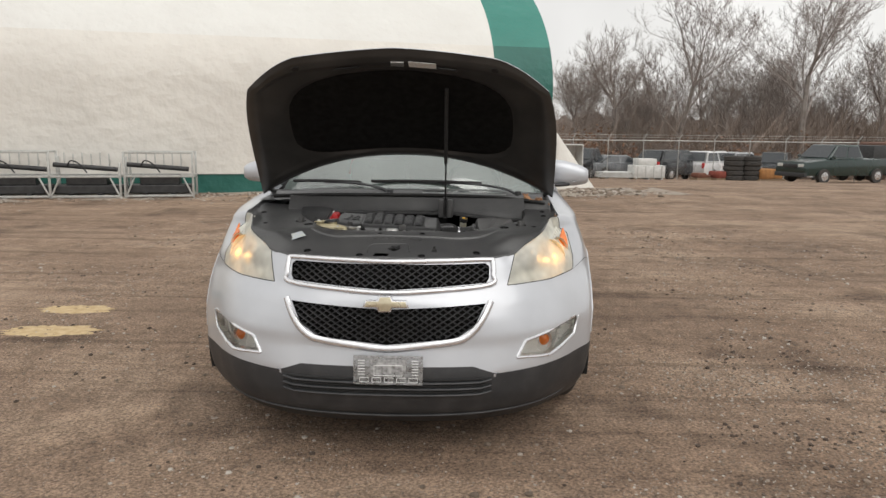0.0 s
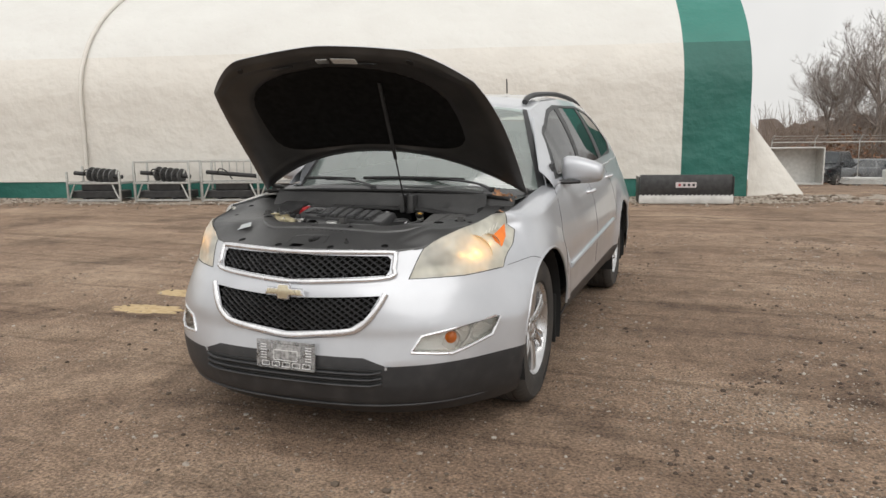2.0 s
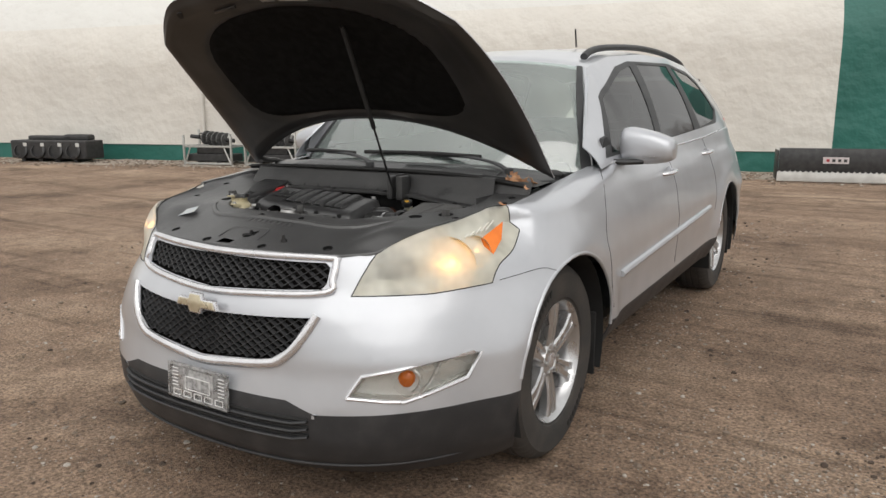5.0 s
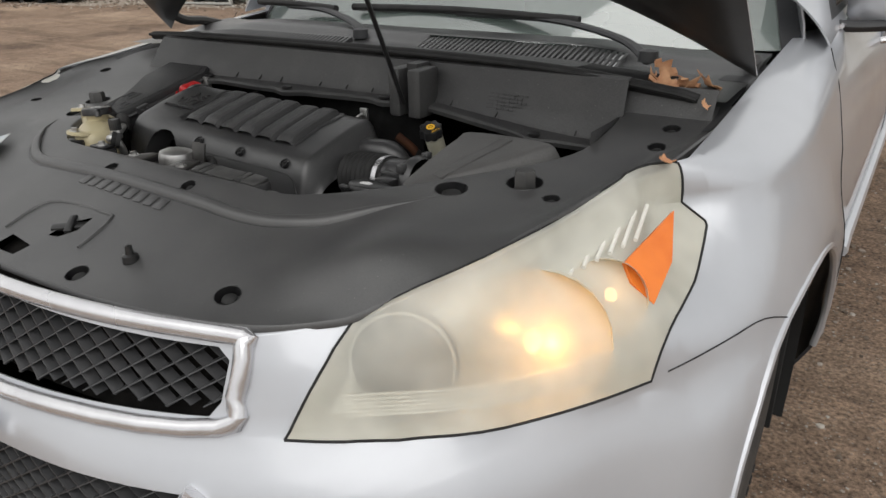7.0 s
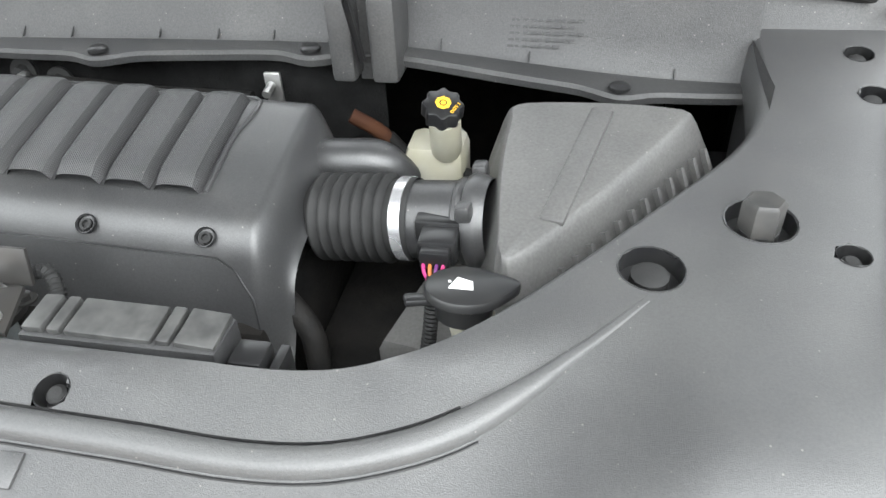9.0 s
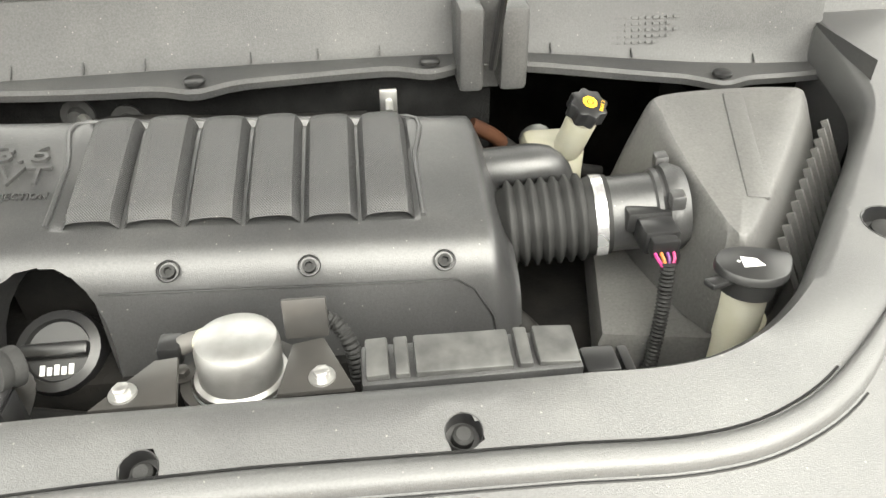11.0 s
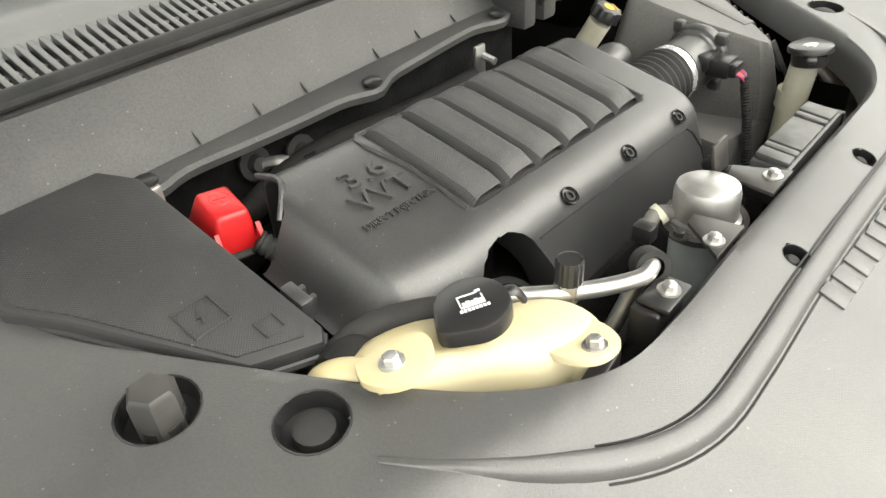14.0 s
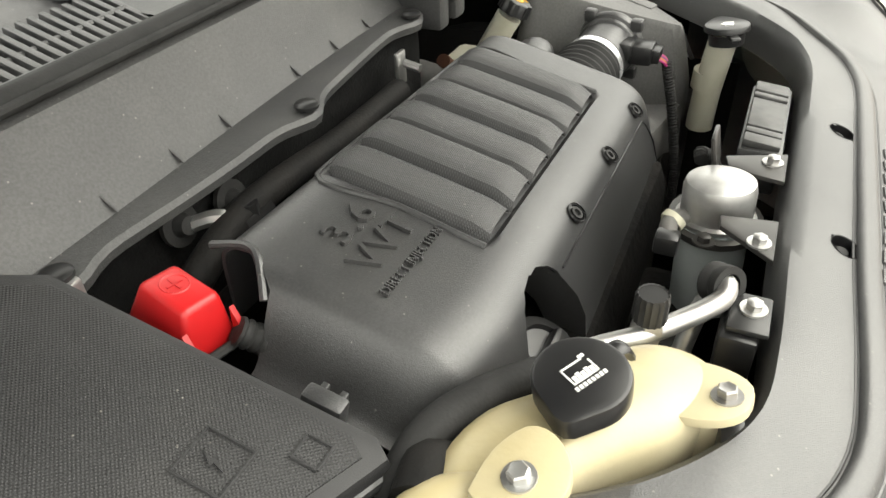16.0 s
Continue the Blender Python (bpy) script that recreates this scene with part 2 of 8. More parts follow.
def grid(rows, closed_u=False, closed_v=False):
    """A skin over rows of points."""
    bm = bmesh.new()
    vs = [[bm.verts.new(p) for p in r] for r in rows]
    nr, nc = len(vs), len(vs[0])
    for i in range(nr if closed_v else nr - 1):
        for j in range(nc if closed_u else nc - 1):
            q = [vs[i][j], vs[i][(j + 1) % nc], vs[(i + 1) % nr][(j + 1) % nc], vs[(i + 1) % nr][j]]
            q = [v for k, v in enumerate(q) if (v.co - q[k - 1].co).length > 1e-7]
            if len(q) > 2:
                try:
                    bm.faces.new(q)
                except ValueError:
                    pass
    return bm


def lathe(profile, n=24, m=None, cap=True):
    """Turns (radius, height) pairs round the z axis."""
    bm = grid([[(r * math.cos(2 * math.pi * k / n), r * math.sin(2 * math.pi * k / n), h) for k in range(n)] for r, h in profile], closed_u=True)
    if cap:
        bmesh.ops.holes_fill(bm, edges=[e for e in bm.edges if e.is_boundary], sides=0)
    bmesh.ops.recalc_face_normals(bm, faces=bm.faces)
    return moved(bm, m) if m is not None else bm


def smooth_path(pts, steps=8):
    pts = [Vector(p) for p in pts]
    if len(pts) < 3:
        return pts
    out = []
    for i in range(len(pts) - 1):
        a, b, c, d = pts[max(i - 1, 0)], pts[i], pts[i + 1], pts[min(i + 2, len(pts) - 1)]
        for k in range(steps):
            t = k / steps
            out.append(0.5 * ((2 * b) + (c - a) * t + (2 * a - 5 * b + 4 * c - d) * t * t + (3 * b - a - 3 * c + d) * t ** 3))
    return out + [pts[-1]]


def tube(pts, r, n=10, steps=8, flat=1.0, ripple=0.0, pitch=0.01):
    """A round hose or bar along a smooth path; ripple gives it corrugations."""
    path = smooth_path(pts, steps) if steps > 1 else [Vector(p) for p in pts]
    if ripple:
        fine = []
        for a, b in zip(path, path[1:]):
            k = max(2, int((b - a).length / pitch * 4))
            fine += [a.lerp(b, i / k) for i in range(k)]
        path = fine + [path[-1]]
    rows, up, run = [], Vector((0, 0, 1)), 0.0
    for i, p in enumerate(path):
        d = (path[min(i + 1, len(path) - 1)] - path[max(i - 1, 0)]).normalized()
        side = d.cross(up)
        side = side.normalized() if side.length > 1e-3 else Vector((1, 0, 0))
        top = side.cross(d).normalized()
        if i:
            run += (p - path[i - 1]).length
        rr = r + ripple * math.sin(2 * math.pi * run / pitch)
        rows.append([p + side * rr * math.cos(2 * math.pi * k / n) + top * rr * flat * math.sin(2 * math.pi * k / n) for k in range(n)])
    bm = grid(rows, closed_u=True)
    bmesh.ops.holes_fill(bm, edges=[e for e in bm.edges if e.is_boundary], sides=0)
    bmesh.ops.recalc_face_normals(bm, faces=bm.faces)
    return bm


def prism(poly, z0, z1, m=None, bevel=0.0):
    """A plate from an outline in x and y."""
    bm = bmesh.new()
    f = bm.faces.new([bm.verts.new((x, y, z0)) for x, y in poly])
    g = bmesh.ops.extrude_face_region(bm, geom=[f])
    bmesh.ops.translate(bm, vec=(0, 0, z1 - z0), verts=[v for v in g["geom"] if isinstance(v, bmesh.types.BMVert)])
    bmesh.ops.recalc_face_normals(bm, faces=bm.faces)
    if bevel:
        top = [e for e in bm.edges if all(abs(v.co.z - z1) < 1e-6 for v in e.verts)]
        bmesh.ops.bevel(bm, geom=top, offset=bevel, segments=2, affect="EDGES", profile=0.5)
    return moved(bm, m) if m is not None else bm


def cut(bm, poly, ax=(1, 2), keep=None):
    """Cuts a convex outline, seen along the third axis, into a skin. Returns the faces inside it."""
    a, b = ax
    lo = [min(p[k] for p in poly) for k in (0, 1)]
    hi = [max(p[k] for p in poly) for k in (0, 1)]

    def near(f):
        us, ws = [v.co[a] for v in f.verts], [v.co[b] for v in f.verts]
        return max(us) > lo[0] - 0.002 and min(us) < hi[0] + 0.002 and max(ws) > lo[1] - 0.002 and min(ws) < hi[1] + 0.002 and (keep is None or keep(f.calc_center_median()))

    for p, q in zip(poly, poly[1:] + poly[:1]):
        fs = [f for f in bm.faces if near(f)]
        co, no = [0.0] * 3, [0.0] * 3
        co[a], co[b] = p
        no[a], no[b] = q[1] - p[1], p[0] - q[0]
        es = list({e for f in fs for e in f.edges})
        vs = list({v for f in fs for v in f.verts})
        bmesh.ops.bisect_plane(bm, geom=fs + es + vs, dist=1e-5, plane_co=co, plane_no=no)
    area = sum(p[0] * q[1] - q[0] * p[1] for p, q in zip(poly, poly[1:] + poly[:1]))

    def inside(c):
        return all(((q[0] - p[0]) * (c[b] - p[1]) - (q[1] - p[1]) * (c[a] - p[0])) * area > 0 for p, q in zip(poly, poly[1:] + poly[:1]))

    return [f for f in bm.faces if near(f) and inside(f.calc_center_median())]


def lift_out(bm, faces):
    """Takes faces out of a skin into a bmesh of their own."""
    out, made = bmesh.new(), {}
    for f in faces:
        vs = []
        for v in f.verts:
            if v not in made:
                made[v] = out.verts.new(v.co)
            vs.append(made[v])
        out.faces.new(vs)
    bmesh.ops.delete(bm, geom=faces, context="FACES")
    return out


def solid(bm, d):
    bmesh.ops.recalc_face_normals(bm, faces=bm.faces)
    bmesh.ops.solidify(bm, geom=bm.faces[:], thickness=d)
    return bm


def circle(cx, cy, r, n=16, r2=None):
    return [(cx + r * math.cos(2 * math.pi * k / n), cy + (r2 or r) * math.sin(2 * math.pi * k / n)) for k in range(n)]


def lerp_table(t, table):
    for (a, va), (b, vb) in zip(table, table[1:]):
        if t <= b:
            k = max(0.0, (t - a) / (b - a))
            return va + (vb - va) * k
    return table[-1][1]


def ease(t):
    t = min(1.0, max(0.0, t))
    return t * t * (3 - 2 * t)


def letters(text, size, depth, m, spacing=1.0):
    """Raised writing in the built-in font, as a bmesh."""
    cu = bpy.data.curves.new("t", "FONT")
    cu.body, cu.size, cu.extrude, cu.space_character = text, size, depth, spacing
    cu.align_x, cu.align_y, cu.resolution_u = "CENTER", "CENTER", 2
    ob = bpy.data.objects.new("t", cu)
    me = ob.to_mesh()
    bm = bmesh.new()
    bm.from_mesh(me)
    ob.to_mesh_clear()
    bpy.data.objects.remove(ob)
    bpy.data.curves.remove(cu)
    return moved(bm, m)


# ---- the yard ----
def ground_z(x, y):
    """The yard lies level round the car and falls away gently behind the hall."""
    far = max(0.0, y - 17.0)
    return -0.055 * far * ease(far / 8) + 0.012 * noise.noise((x * 0.5, y * 0.5, 0)) * ease((math.hypot(x, y - 2.5) - 3.2) / 2)


def dirt():
    m = bpy.data.materials.new("dirt_and_gravel")
    m.use_nodes = True
    n, l = m.node_tree.nodes, m.node_tree.links
    p = n["Principled BSDF"]
    p.inputs["Roughness"].default_value = 0.9
    p.inputs["Specular IOR Level"].default_value = 0.25
    co = n.new("ShaderNodeTexCoord")

    def tex(scale, detail=8.0, stretch=None):
        t = n.new("ShaderNodeTexNoise")
        t.inputs["Scale"].default_value, t.inputs["Detail"].default_value, t.inputs["Roughness"].default_value = scale, detail, 0.65
        if stretch:
            mp = n.new("ShaderNodeMapping")
            mp.inputs["Scale"].default_value, mp.inputs["Rotation"].default_value = stretch, (0, 0, radians(14))
            l.new(co.outputs["Object"], mp.inputs["Vector"])
            l.new(mp.outputs[0], t.inputs["Vector"])
        else:
            l.new(co.outputs["Object"], t.inputs["Vector"])
        return t

    def ramp(src, stops):
        r = n.new("ShaderNodeValToRGB")
        r.color_ramp.elements[0].position, r.color_ramp.elements[0].color = stops[0][0], (*stops[0][1], 1)
        r.color_ramp.elements[1].position, r.color_ramp.elements[1].color = stops[-1][0], (*stops[-1][1], 1)
        for pos, c in stops[1:-1]:
            r.color_ramp.elements.new(pos).color = (*c, 1)
        l.new(src, r.inputs[0])
        return r.outputs[0]

    def mixed(a, b, fac, mode="MIX"):
        x = n.new("ShaderNodeMix")
        x.data_type, x.blend_type = "RGBA", mode
        if isinstance(fac, float):
            x.inputs[0].default_value = fac
        else:
            l.new(fac, x.inputs[0])
        l.new(a, x.inputs[6])
        l.new(b, x.inputs[7])
        return x.outputs[2]

    wide = ramp(tex(0.55, 5).outputs[0], [(0.3, (0.165, 0.106, 0.074)), (0.5, (0.31, 0.212, 0.148)), (0.70, (0.54, 0.405, 0.295))])
    streak = ramp(tex(0.8, 6, (0.22, 1.4, 1)).outputs[0], [(0.36, (0.19, 0.134, 0.098)), (0.64, (0.38, 0.285, 0.212))])
    base = mixed(wide, streak, 0.5)
    grain = ramp(tex(70, 10).outputs[0], [(0.34, (0.30, 0.29, 0.28)), (0.5, (0.92, 0.92, 0.92)), (0.70, (1.75, 1.70, 1.62))])
    base = mixed(base, grain, 0.9, "MULTIPLY")
    mid = ramp(tex(6.5, 9).outputs[0], [(0.34, (0.52, 0.50, 0.48)), (0.52, (1.0, 1.0, 1.0)), (0.70, (1.32, 1.29, 1.25))])
    base = mixed(base, mid, 0.5, "MULTIPLY")
    tracks = ramp(tex(1.5, 4, (0.10, 3.2, 1)).outputs[0], [(0.36, (0.55, 0.53, 0.52)), (0.46, (1, 1, 1))])
    base = mixed(base, tracks, 0.7, "MULTIPLY")
    peb = n.new("ShaderNodeTexVoronoi")
    peb.inputs["Scale"].default_value = 75
    l.new(co.outputs["Object"], peb.inputs["Vector"])
    pebbles = ramp(peb.outputs["Distance"], [(0.16, (1, 1, 1)), (0.24, (0, 0, 0))])
    patch = ramp(tex(1.6, 5).outputs[0], [(0.40, (0, 0, 0)), (0.55, (1, 1, 1))])
    pick = ramp(peb.outputs["Color"], [(0.45, (0, 0, 0)), (0.6, (1, 1, 1))])
    mask = mixed(mixed(pebbles, patch, 1.0, "MULTIPLY"), pick, 1.0, "MULTIPLY")
    stone = ramp(tex(24, 3).outputs[0], [(0.3, (0.18, 0.155, 0.13)), (0.7, (0.48, 0.44, 0.39))])
    base = mixed(base, stone, mask)
    damp = ramp(tex(0.9, 6).outputs[0], [(0.52, (1, 1, 1)), (0.66, (0.45, 0.43, 0.43))])
    base = mixed(base, damp, 0.8, "MULTIPLY")
    l.new(base, p.inputs["Base Color"])
    bp, bp2 = n.new("ShaderNodeBump"), n.new("ShaderNodeBump")
    bp.inputs["Strength"].default_value, bp.inputs["Distance"].default_value = 1.0, 0.014
    bp2.inputs["Strength"].default_value, bp2.inputs["Distance"].default_value = 0.4, 0.03
    l.new(tex(95, 6).outputs[0], bp.inputs["Height"])
    l.new(tex(9, 6).outputs[0], bp2.inputs["Height"])
    l.new(bp2.outputs[0], bp.inputs["Normal"])
    l.new(bp.outputs[0], p.inputs["Normal"])
    return m


DIRT = dirt()


def steps_out(lo, hi, mid_lo, mid_hi, fine, coarse):
    out, v = [], lo
    while v < hi:
        out.append(v)
        v += fine if mid_lo <= v < mid_hi else coarse
    return out + [hi]


xs = steps_out(-400, 400, -9, 9, 0.2, 6.0)
ys = steps_out(-300, 600, -5, 16, 0.2, 6.0)


def ground_bump(x, y):
    near = ease((math.hypot(x * 0.8, y - 2.5) - 2.4) / 1.5)
    h = 0.035 * noise.noise((x * 1.3, y * 1.3, 3)) + 0.02 * noise.noise((x * 3.1, y * 3.1, 8))
    return ground_z(x, y) + h * (0.15 + 0.85 * near) * 0.6 - 0.004


part("ground", grid([[(x, y, ground_bump(x, y)) for x in xs] for y in ys]), DIRT)
tagged(bpy.data.objects["ground"], "brown dirt and gravel yard with tyre tracks", "ground", kind="structure")

# ---- the fabric hall: white side with a green end band ----
HALL_A, HALL_B = Vector((2.42, 15.0, 0)), Vector((-40.0, 4.0, 0))
HALL_U = (HALL_B - HALL_A).normalized()
HALL_N = Vector((HALL_U.y, -HALL_U.x, 0))
if HALL_N.y > 0:
    HALL_N = -HALL_N


def fabric(name, a, b):
    return mat(name, a, b, 0.55, 0, 0.7, 0.25, 3.0)


# roof fabrics are paler copies, the light on the slope put into the colour
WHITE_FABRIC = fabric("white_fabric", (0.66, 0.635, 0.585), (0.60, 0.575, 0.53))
WHITE_LIT = fabric("white_fabric_lit", (0.66, 0.655, 0.625), (0.62, 0.61, 0.58))
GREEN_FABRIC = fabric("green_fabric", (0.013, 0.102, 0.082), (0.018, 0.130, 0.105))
GREEN_LIT = fabric("green_fabric_lit", (0.028, 0.18, 0.145), (0.04, 0.21, 0.17))


def hall_section(h):
    """Height h along the arch: how far the fabric leans in, and its z."""
    if h < 2.4:
        return 0.0, h
    a = (h - 2.4) / 10.2 * math.pi / 2
    return 11.0 * (1 - math.cos(a)), 2.4 + 4.6 * math.sin(a)


def hall_point(u, h, sag=True):
    lean, z = hall_section(h)
    bay = u % 5.6 / 5.6
    wr = 0.05 * math.sin(math.pi * bay) if sag else 0.0
    wr += 0.012 * noise.noise((u * 1.5, h * 5.0, 0)) if sag else 0.0
    return HALL_A + HALL_U * u - HALL_N * (lean + wr) + Vector((0, 0, z))


def hall_skin(u0, u1, h0, h1, du=0.28, dh=0.18):
    nu, nh = max(1, int((u1 - u0) / du)), max(1, int((h1 - h0) / dh))
    return grid([[hall_point(u0 + (u1 - u0) * i / nu, h0 + (h1 - h0) * j / nh) for i in range(nu + 1)] for j in range(nh + 1)])


hall = thing("fabric_hall", "long white fabric storage hall with green end band and skirt", "building", HALL_A[:])
part("skirt", hall_skin(1.45, 44, -0.1, 0.42), GREEN_FABRIC, hall, "dark green fabric skirt at the ground")
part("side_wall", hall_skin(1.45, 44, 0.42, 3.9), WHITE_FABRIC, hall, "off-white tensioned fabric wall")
part("roof", hall_skin(1.45, 44, 3.9, 12.6), WHITE_LIT, hall, "white roof fabric, painted brighter for the light on it")
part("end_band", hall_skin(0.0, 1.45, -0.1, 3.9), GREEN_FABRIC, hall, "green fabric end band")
part("end_roof", hall_skin(0.0, 1.45, 3.9, 12.6), GREEN_LIT, hall, "green roof fabric, painted lighter for the light on it")

SEAM_WHITE = mat("fabric_seam", (0.50, 0.49, 0.45), None, 0.7)
for u in (15.8, 31.5):
    part("arch_rib", tube([hall_point(u, h, False) + HALL_N * 0.05 for h in [0.42 + 0.4 * k for k in range(28)]], 0.05, 8, 1), WHITE_FABRIC, hall, "fabric drawn over an arch rib")
part("skirt_seam", tube([hall_point(1.45 + u, 0.42) + HALL_N * 0.02 for u in [0.5 * k for k in range(80)]], 0.012, 6, 1), SEAM_WHITE, hall)


# ---- the car: nose towards -y, standing on the yard ----
car = thing("car", "silver crossover car with its bonnet propped open and headlights on", "car", (0, 2.6, 0))
WHEEL_F, WHEEL_R, WHEEL_Z, TYRE_R = 1.05, 4.06, 0.376, 0.383

NOSE = [(0.12, 0.26), (0.16, 0.20), (0.22, 0.125), (0.30, 0.10), (0.40, 0.105), (0.51, 0.128), (0.62, 0.138), (0.70, 0.155), (0.76, 0.195), (0.86, 0.238), (0.92, 0.31), (0.98, 0.40), (1.2, 0.60)]
SIDE = [(0.12, 0.90), (0.18, 0.93), (0.26, 0.962), (0.36, 0.978), (0.55, 0.988), (0.75, 0.980), (0.90, 0.955), (1.0, 0.926), (1.08, 0.888), (1.2, 0.85)]
TAIL = [(0.12, 5.0), (0.3, 5.12), (0.6, 5.15), (0.9, 5.10), (1.2, 5.02)]
YC, YT = 1.22, 4.3


def power(z):
    return lerp_table(z, [(0.1, 2.62), (0.25, 2.70), (0.40, 2.80), (0.56, 2.75), (0.62, 2.62), (0.76, 2.3), (1.0, 2.25)])


def width_at(y, z):
    w = lerp_table(z, SIDE)
    if y > 1.3 and y < 4.6:
        w -= 0.014 * math.exp(-((z - 0.52) / 0.12) ** 2) * ease((y - 1.3) / 0.4) * ease((3.7 - y) / 0.4)
    w -= 0.45 * max(0.0, 0.44 - z) * ease((y - 1.25) / 0.2) * ease((4.0 - y) / 0.2)
    for wy in (WHEEL_F, WHEEL_R):
        d = math.hypot(y - wy, z - WHEEL_Z)
        w += 0.016 * math.exp(-((d - 0.47) / 0.07) ** 2)
    return w


def flare(y, z):
    """How far the wing swells towards the front wheel."""
    return 0.036 * math.exp(-((math.hypot(y - WHEEL_F, z - WHEEL_Z) - 0.43) / 0.10) ** 2) * ease((0.86 - z) / 0.2) * ease((WHEEL_F + 0.1 - y) / 0.2)


def shell(s, z):
    """The body skin: s runs from the nose (0) over the side (1 to 2) to the tail (3)."""
    if s <= 1:
        a, p = s * math.pi / 2, power(z)
        yf = lerp_table(z, NOSE)
        y = YC - (YC - yf) * math.cos(a) ** (2 / p)
        return (width_at(YC, z) * math.sin(a) ** (2 / p) + flare(y, z), y)
    if s <= 2:
        y = YC + (YT - YC) * (s - 1)
        return (width_at(y, z), y)
    a = (s - 2) * math.pi / 2
    return (width_at(YT, z) * math.cos(a) ** 0.55, YT + (lerp_table(z, TAIL) - YT) * math.sin(a) ** 0.75)


def top_z(x, y):
    """The upper edge of the shell: bonnet line, lamp, wing, then the window line."""
    if y < 0.30:
        return 0.862
    return lerp_table(y, [(0.30, 0.862), (0.395, 0.884), (0.483, 0.925), (0.62, 0.965), (0.76, 0.994), (0.84, 1.0), (1.0, 1.014), (1.3, 1.052), (1.7, 1.092), (2.5, 1.105), (3.6, 1.13), (4.7, 1.19), (5.2, 1.2)])


def bottom_z(y):
    return lerp_table(y, [(0.0, 0.138), (0.5, 0.155), (0.66, 0.175), (1.1, 0.24), (1.5, 0.315), (3.6, 0.33), (4.6, 0.30), (5.2, 0.33)])


# the lamp's upper edge, as angle and radius round a point behind it, and height
LAMP_RIM = [(0.553, 0.395, 0.879), (0.605, 0.420, 0.914), (0.635, 0.445, 0.931), (0.658, 0.466, 0.942), (0.68, 0.497, 0.953), (0.695, 0.534, 0.960), (0.707, 0.578, 0.964), (0.719, 0.632, 0.969), (0.732, 0.688, 0.979), (0.748, 0.745, 0.990), (0.767, 0.795, 0.997)]
RIM_C = (0.35, 0.95)
RIM = [(math.atan2(y - RIM_C[1], x - RIM_C[0]), math.hypot(x - RIM_C[0], y - RIM_C[1]), z) for x, y, z in LAMP_RIM]


def rim_shift(x, y, z):
    """How far the shell's upper edge has to move to meet the lamp's rim."""
    a = math.atan2(y - RIM_C[1], x - RIM_C[0])
    r = lerp_table(a, [(q[0], q[1]) for q in RIM])
    h = lerp_table(a, [(q[0], q[2]) for q in RIM])
    k = ease((a - RIM[0][0] + 0.10) / 0.10) * ease((RIM[-1][0] + 0.30 - a) / 0.30)
    b = max(a, RIM[0][0])
    dz = h - z if a < RIM[-1][0] else RIM[-1][2] - z - (RIM[-1][2] - 0.997)
    return Vector((RIM_C[0] + r * math.cos(a) - x, RIM_C[1] + r * math.sin(a) - y, dz if a < RIM[-1][0] else 0.0)) * k


S = [i / 44 for i in range(45)] + [1 + i / 64 for i in range(1, 65)] + [2 + i / 12 for i in range(1, 13)]
NZ = 34
rows = []
for s in S:
    x0, y0 = shell(s, 0.8)
    zb, row = bottom_z(shell(s, 0.3)[1]), []
    zt = top_z(x0, y0)
    for _ in range(3):
        zt = top_z(*shell(s, zt))
    y0 = shell(s, zt)[1]
    wing = ease((y0 - 0.75) / 0.07) * ease((1.75 - y0) / 0.1)
    drop = 0.004 + 0.055 * wing
    for k in range(NZ):
        z = zb + (zt - drop - zb) * k / (NZ - 1)
        row.append((*shell(s, z), z))
    if s <= 1:
        shift = rim_shift(row[-1][0], row[-1][1], row[-1][2] + drop)
        row = [tuple(Vector(p) + shift * ease((p[2] - 0.79) / (row[-1][2] - 0.79))) if p[2] > 0.79 else p for p in row]
    x1, y1, z1 = row[-1]
    inward = 0.014 + wing * max(0.0, x1 - 0.805 - 0.014)
    nx, ny = (1.0, 0.0) if s >= 0.75 or wing > 0 else (0.35, -0.94)
    for k in range(1, 7):
        a = k / 6 * math.pi / 2
        row.append((x1 - nx * inward * (1 - math.cos(a)), y1 - ny * inward * (1 - math.cos(a)), z1 + drop * math.sin(a)))
    rows.append(row)
body = grid(rows)
both = lambda poly: [poly, [(-x, z) for x, z in poly]]

for wy in (WHEEL_F, WHEEL_R):
    bmesh.ops.delete(body, geom=cut(body, circle(wy + 0.005, WHEEL_Z + 0.008, 0.418, 36)), context="FACES")


def mirror(bm):
    """Adds the other half of a skin that lies at x > 0."""
    c = bm.copy()
    bmesh.ops.scale(c, vec=(-1, 1, 1), verts=c.verts)
    bmesh.ops.reverse_faces(c, faces=c.faces)
    out = join(bm, c)
    bmesh.ops.remove_doubles(out, verts=out.verts, dist=1e-4)
    return out


# lower cladding, in dark plastic
dark = []
for p in ([(-0.01, 0.0), (0.37, 0.0), (0.37, 0.432), (-0.01, 0.432)], [(0.37, 0.0), (0.47, 0.0), (0.47, 0.396), (0.37, 0.432)], [(0.47, 0.0), (1.1, 0.0), (1.1, 0.418), (0.47, 0.396)]):
    dark += cut(body, p, (0, 2), keep=lambda c: c.y < 0.75)
lower = lift_out(body, list(dict.fromkeys(dark)))
sill = lift_out(body, cut(body, [(1.2, 0.0), (3.9, 0.0), (3.9, 0.472), (1.2, 0.44)], keep=lambda c: c.y > 1.1))
tailclad = lift_out(body, [f for f in body.faces if f.calc_center_median().y > 4.3 and f.calc_center_median().z < 0.42])

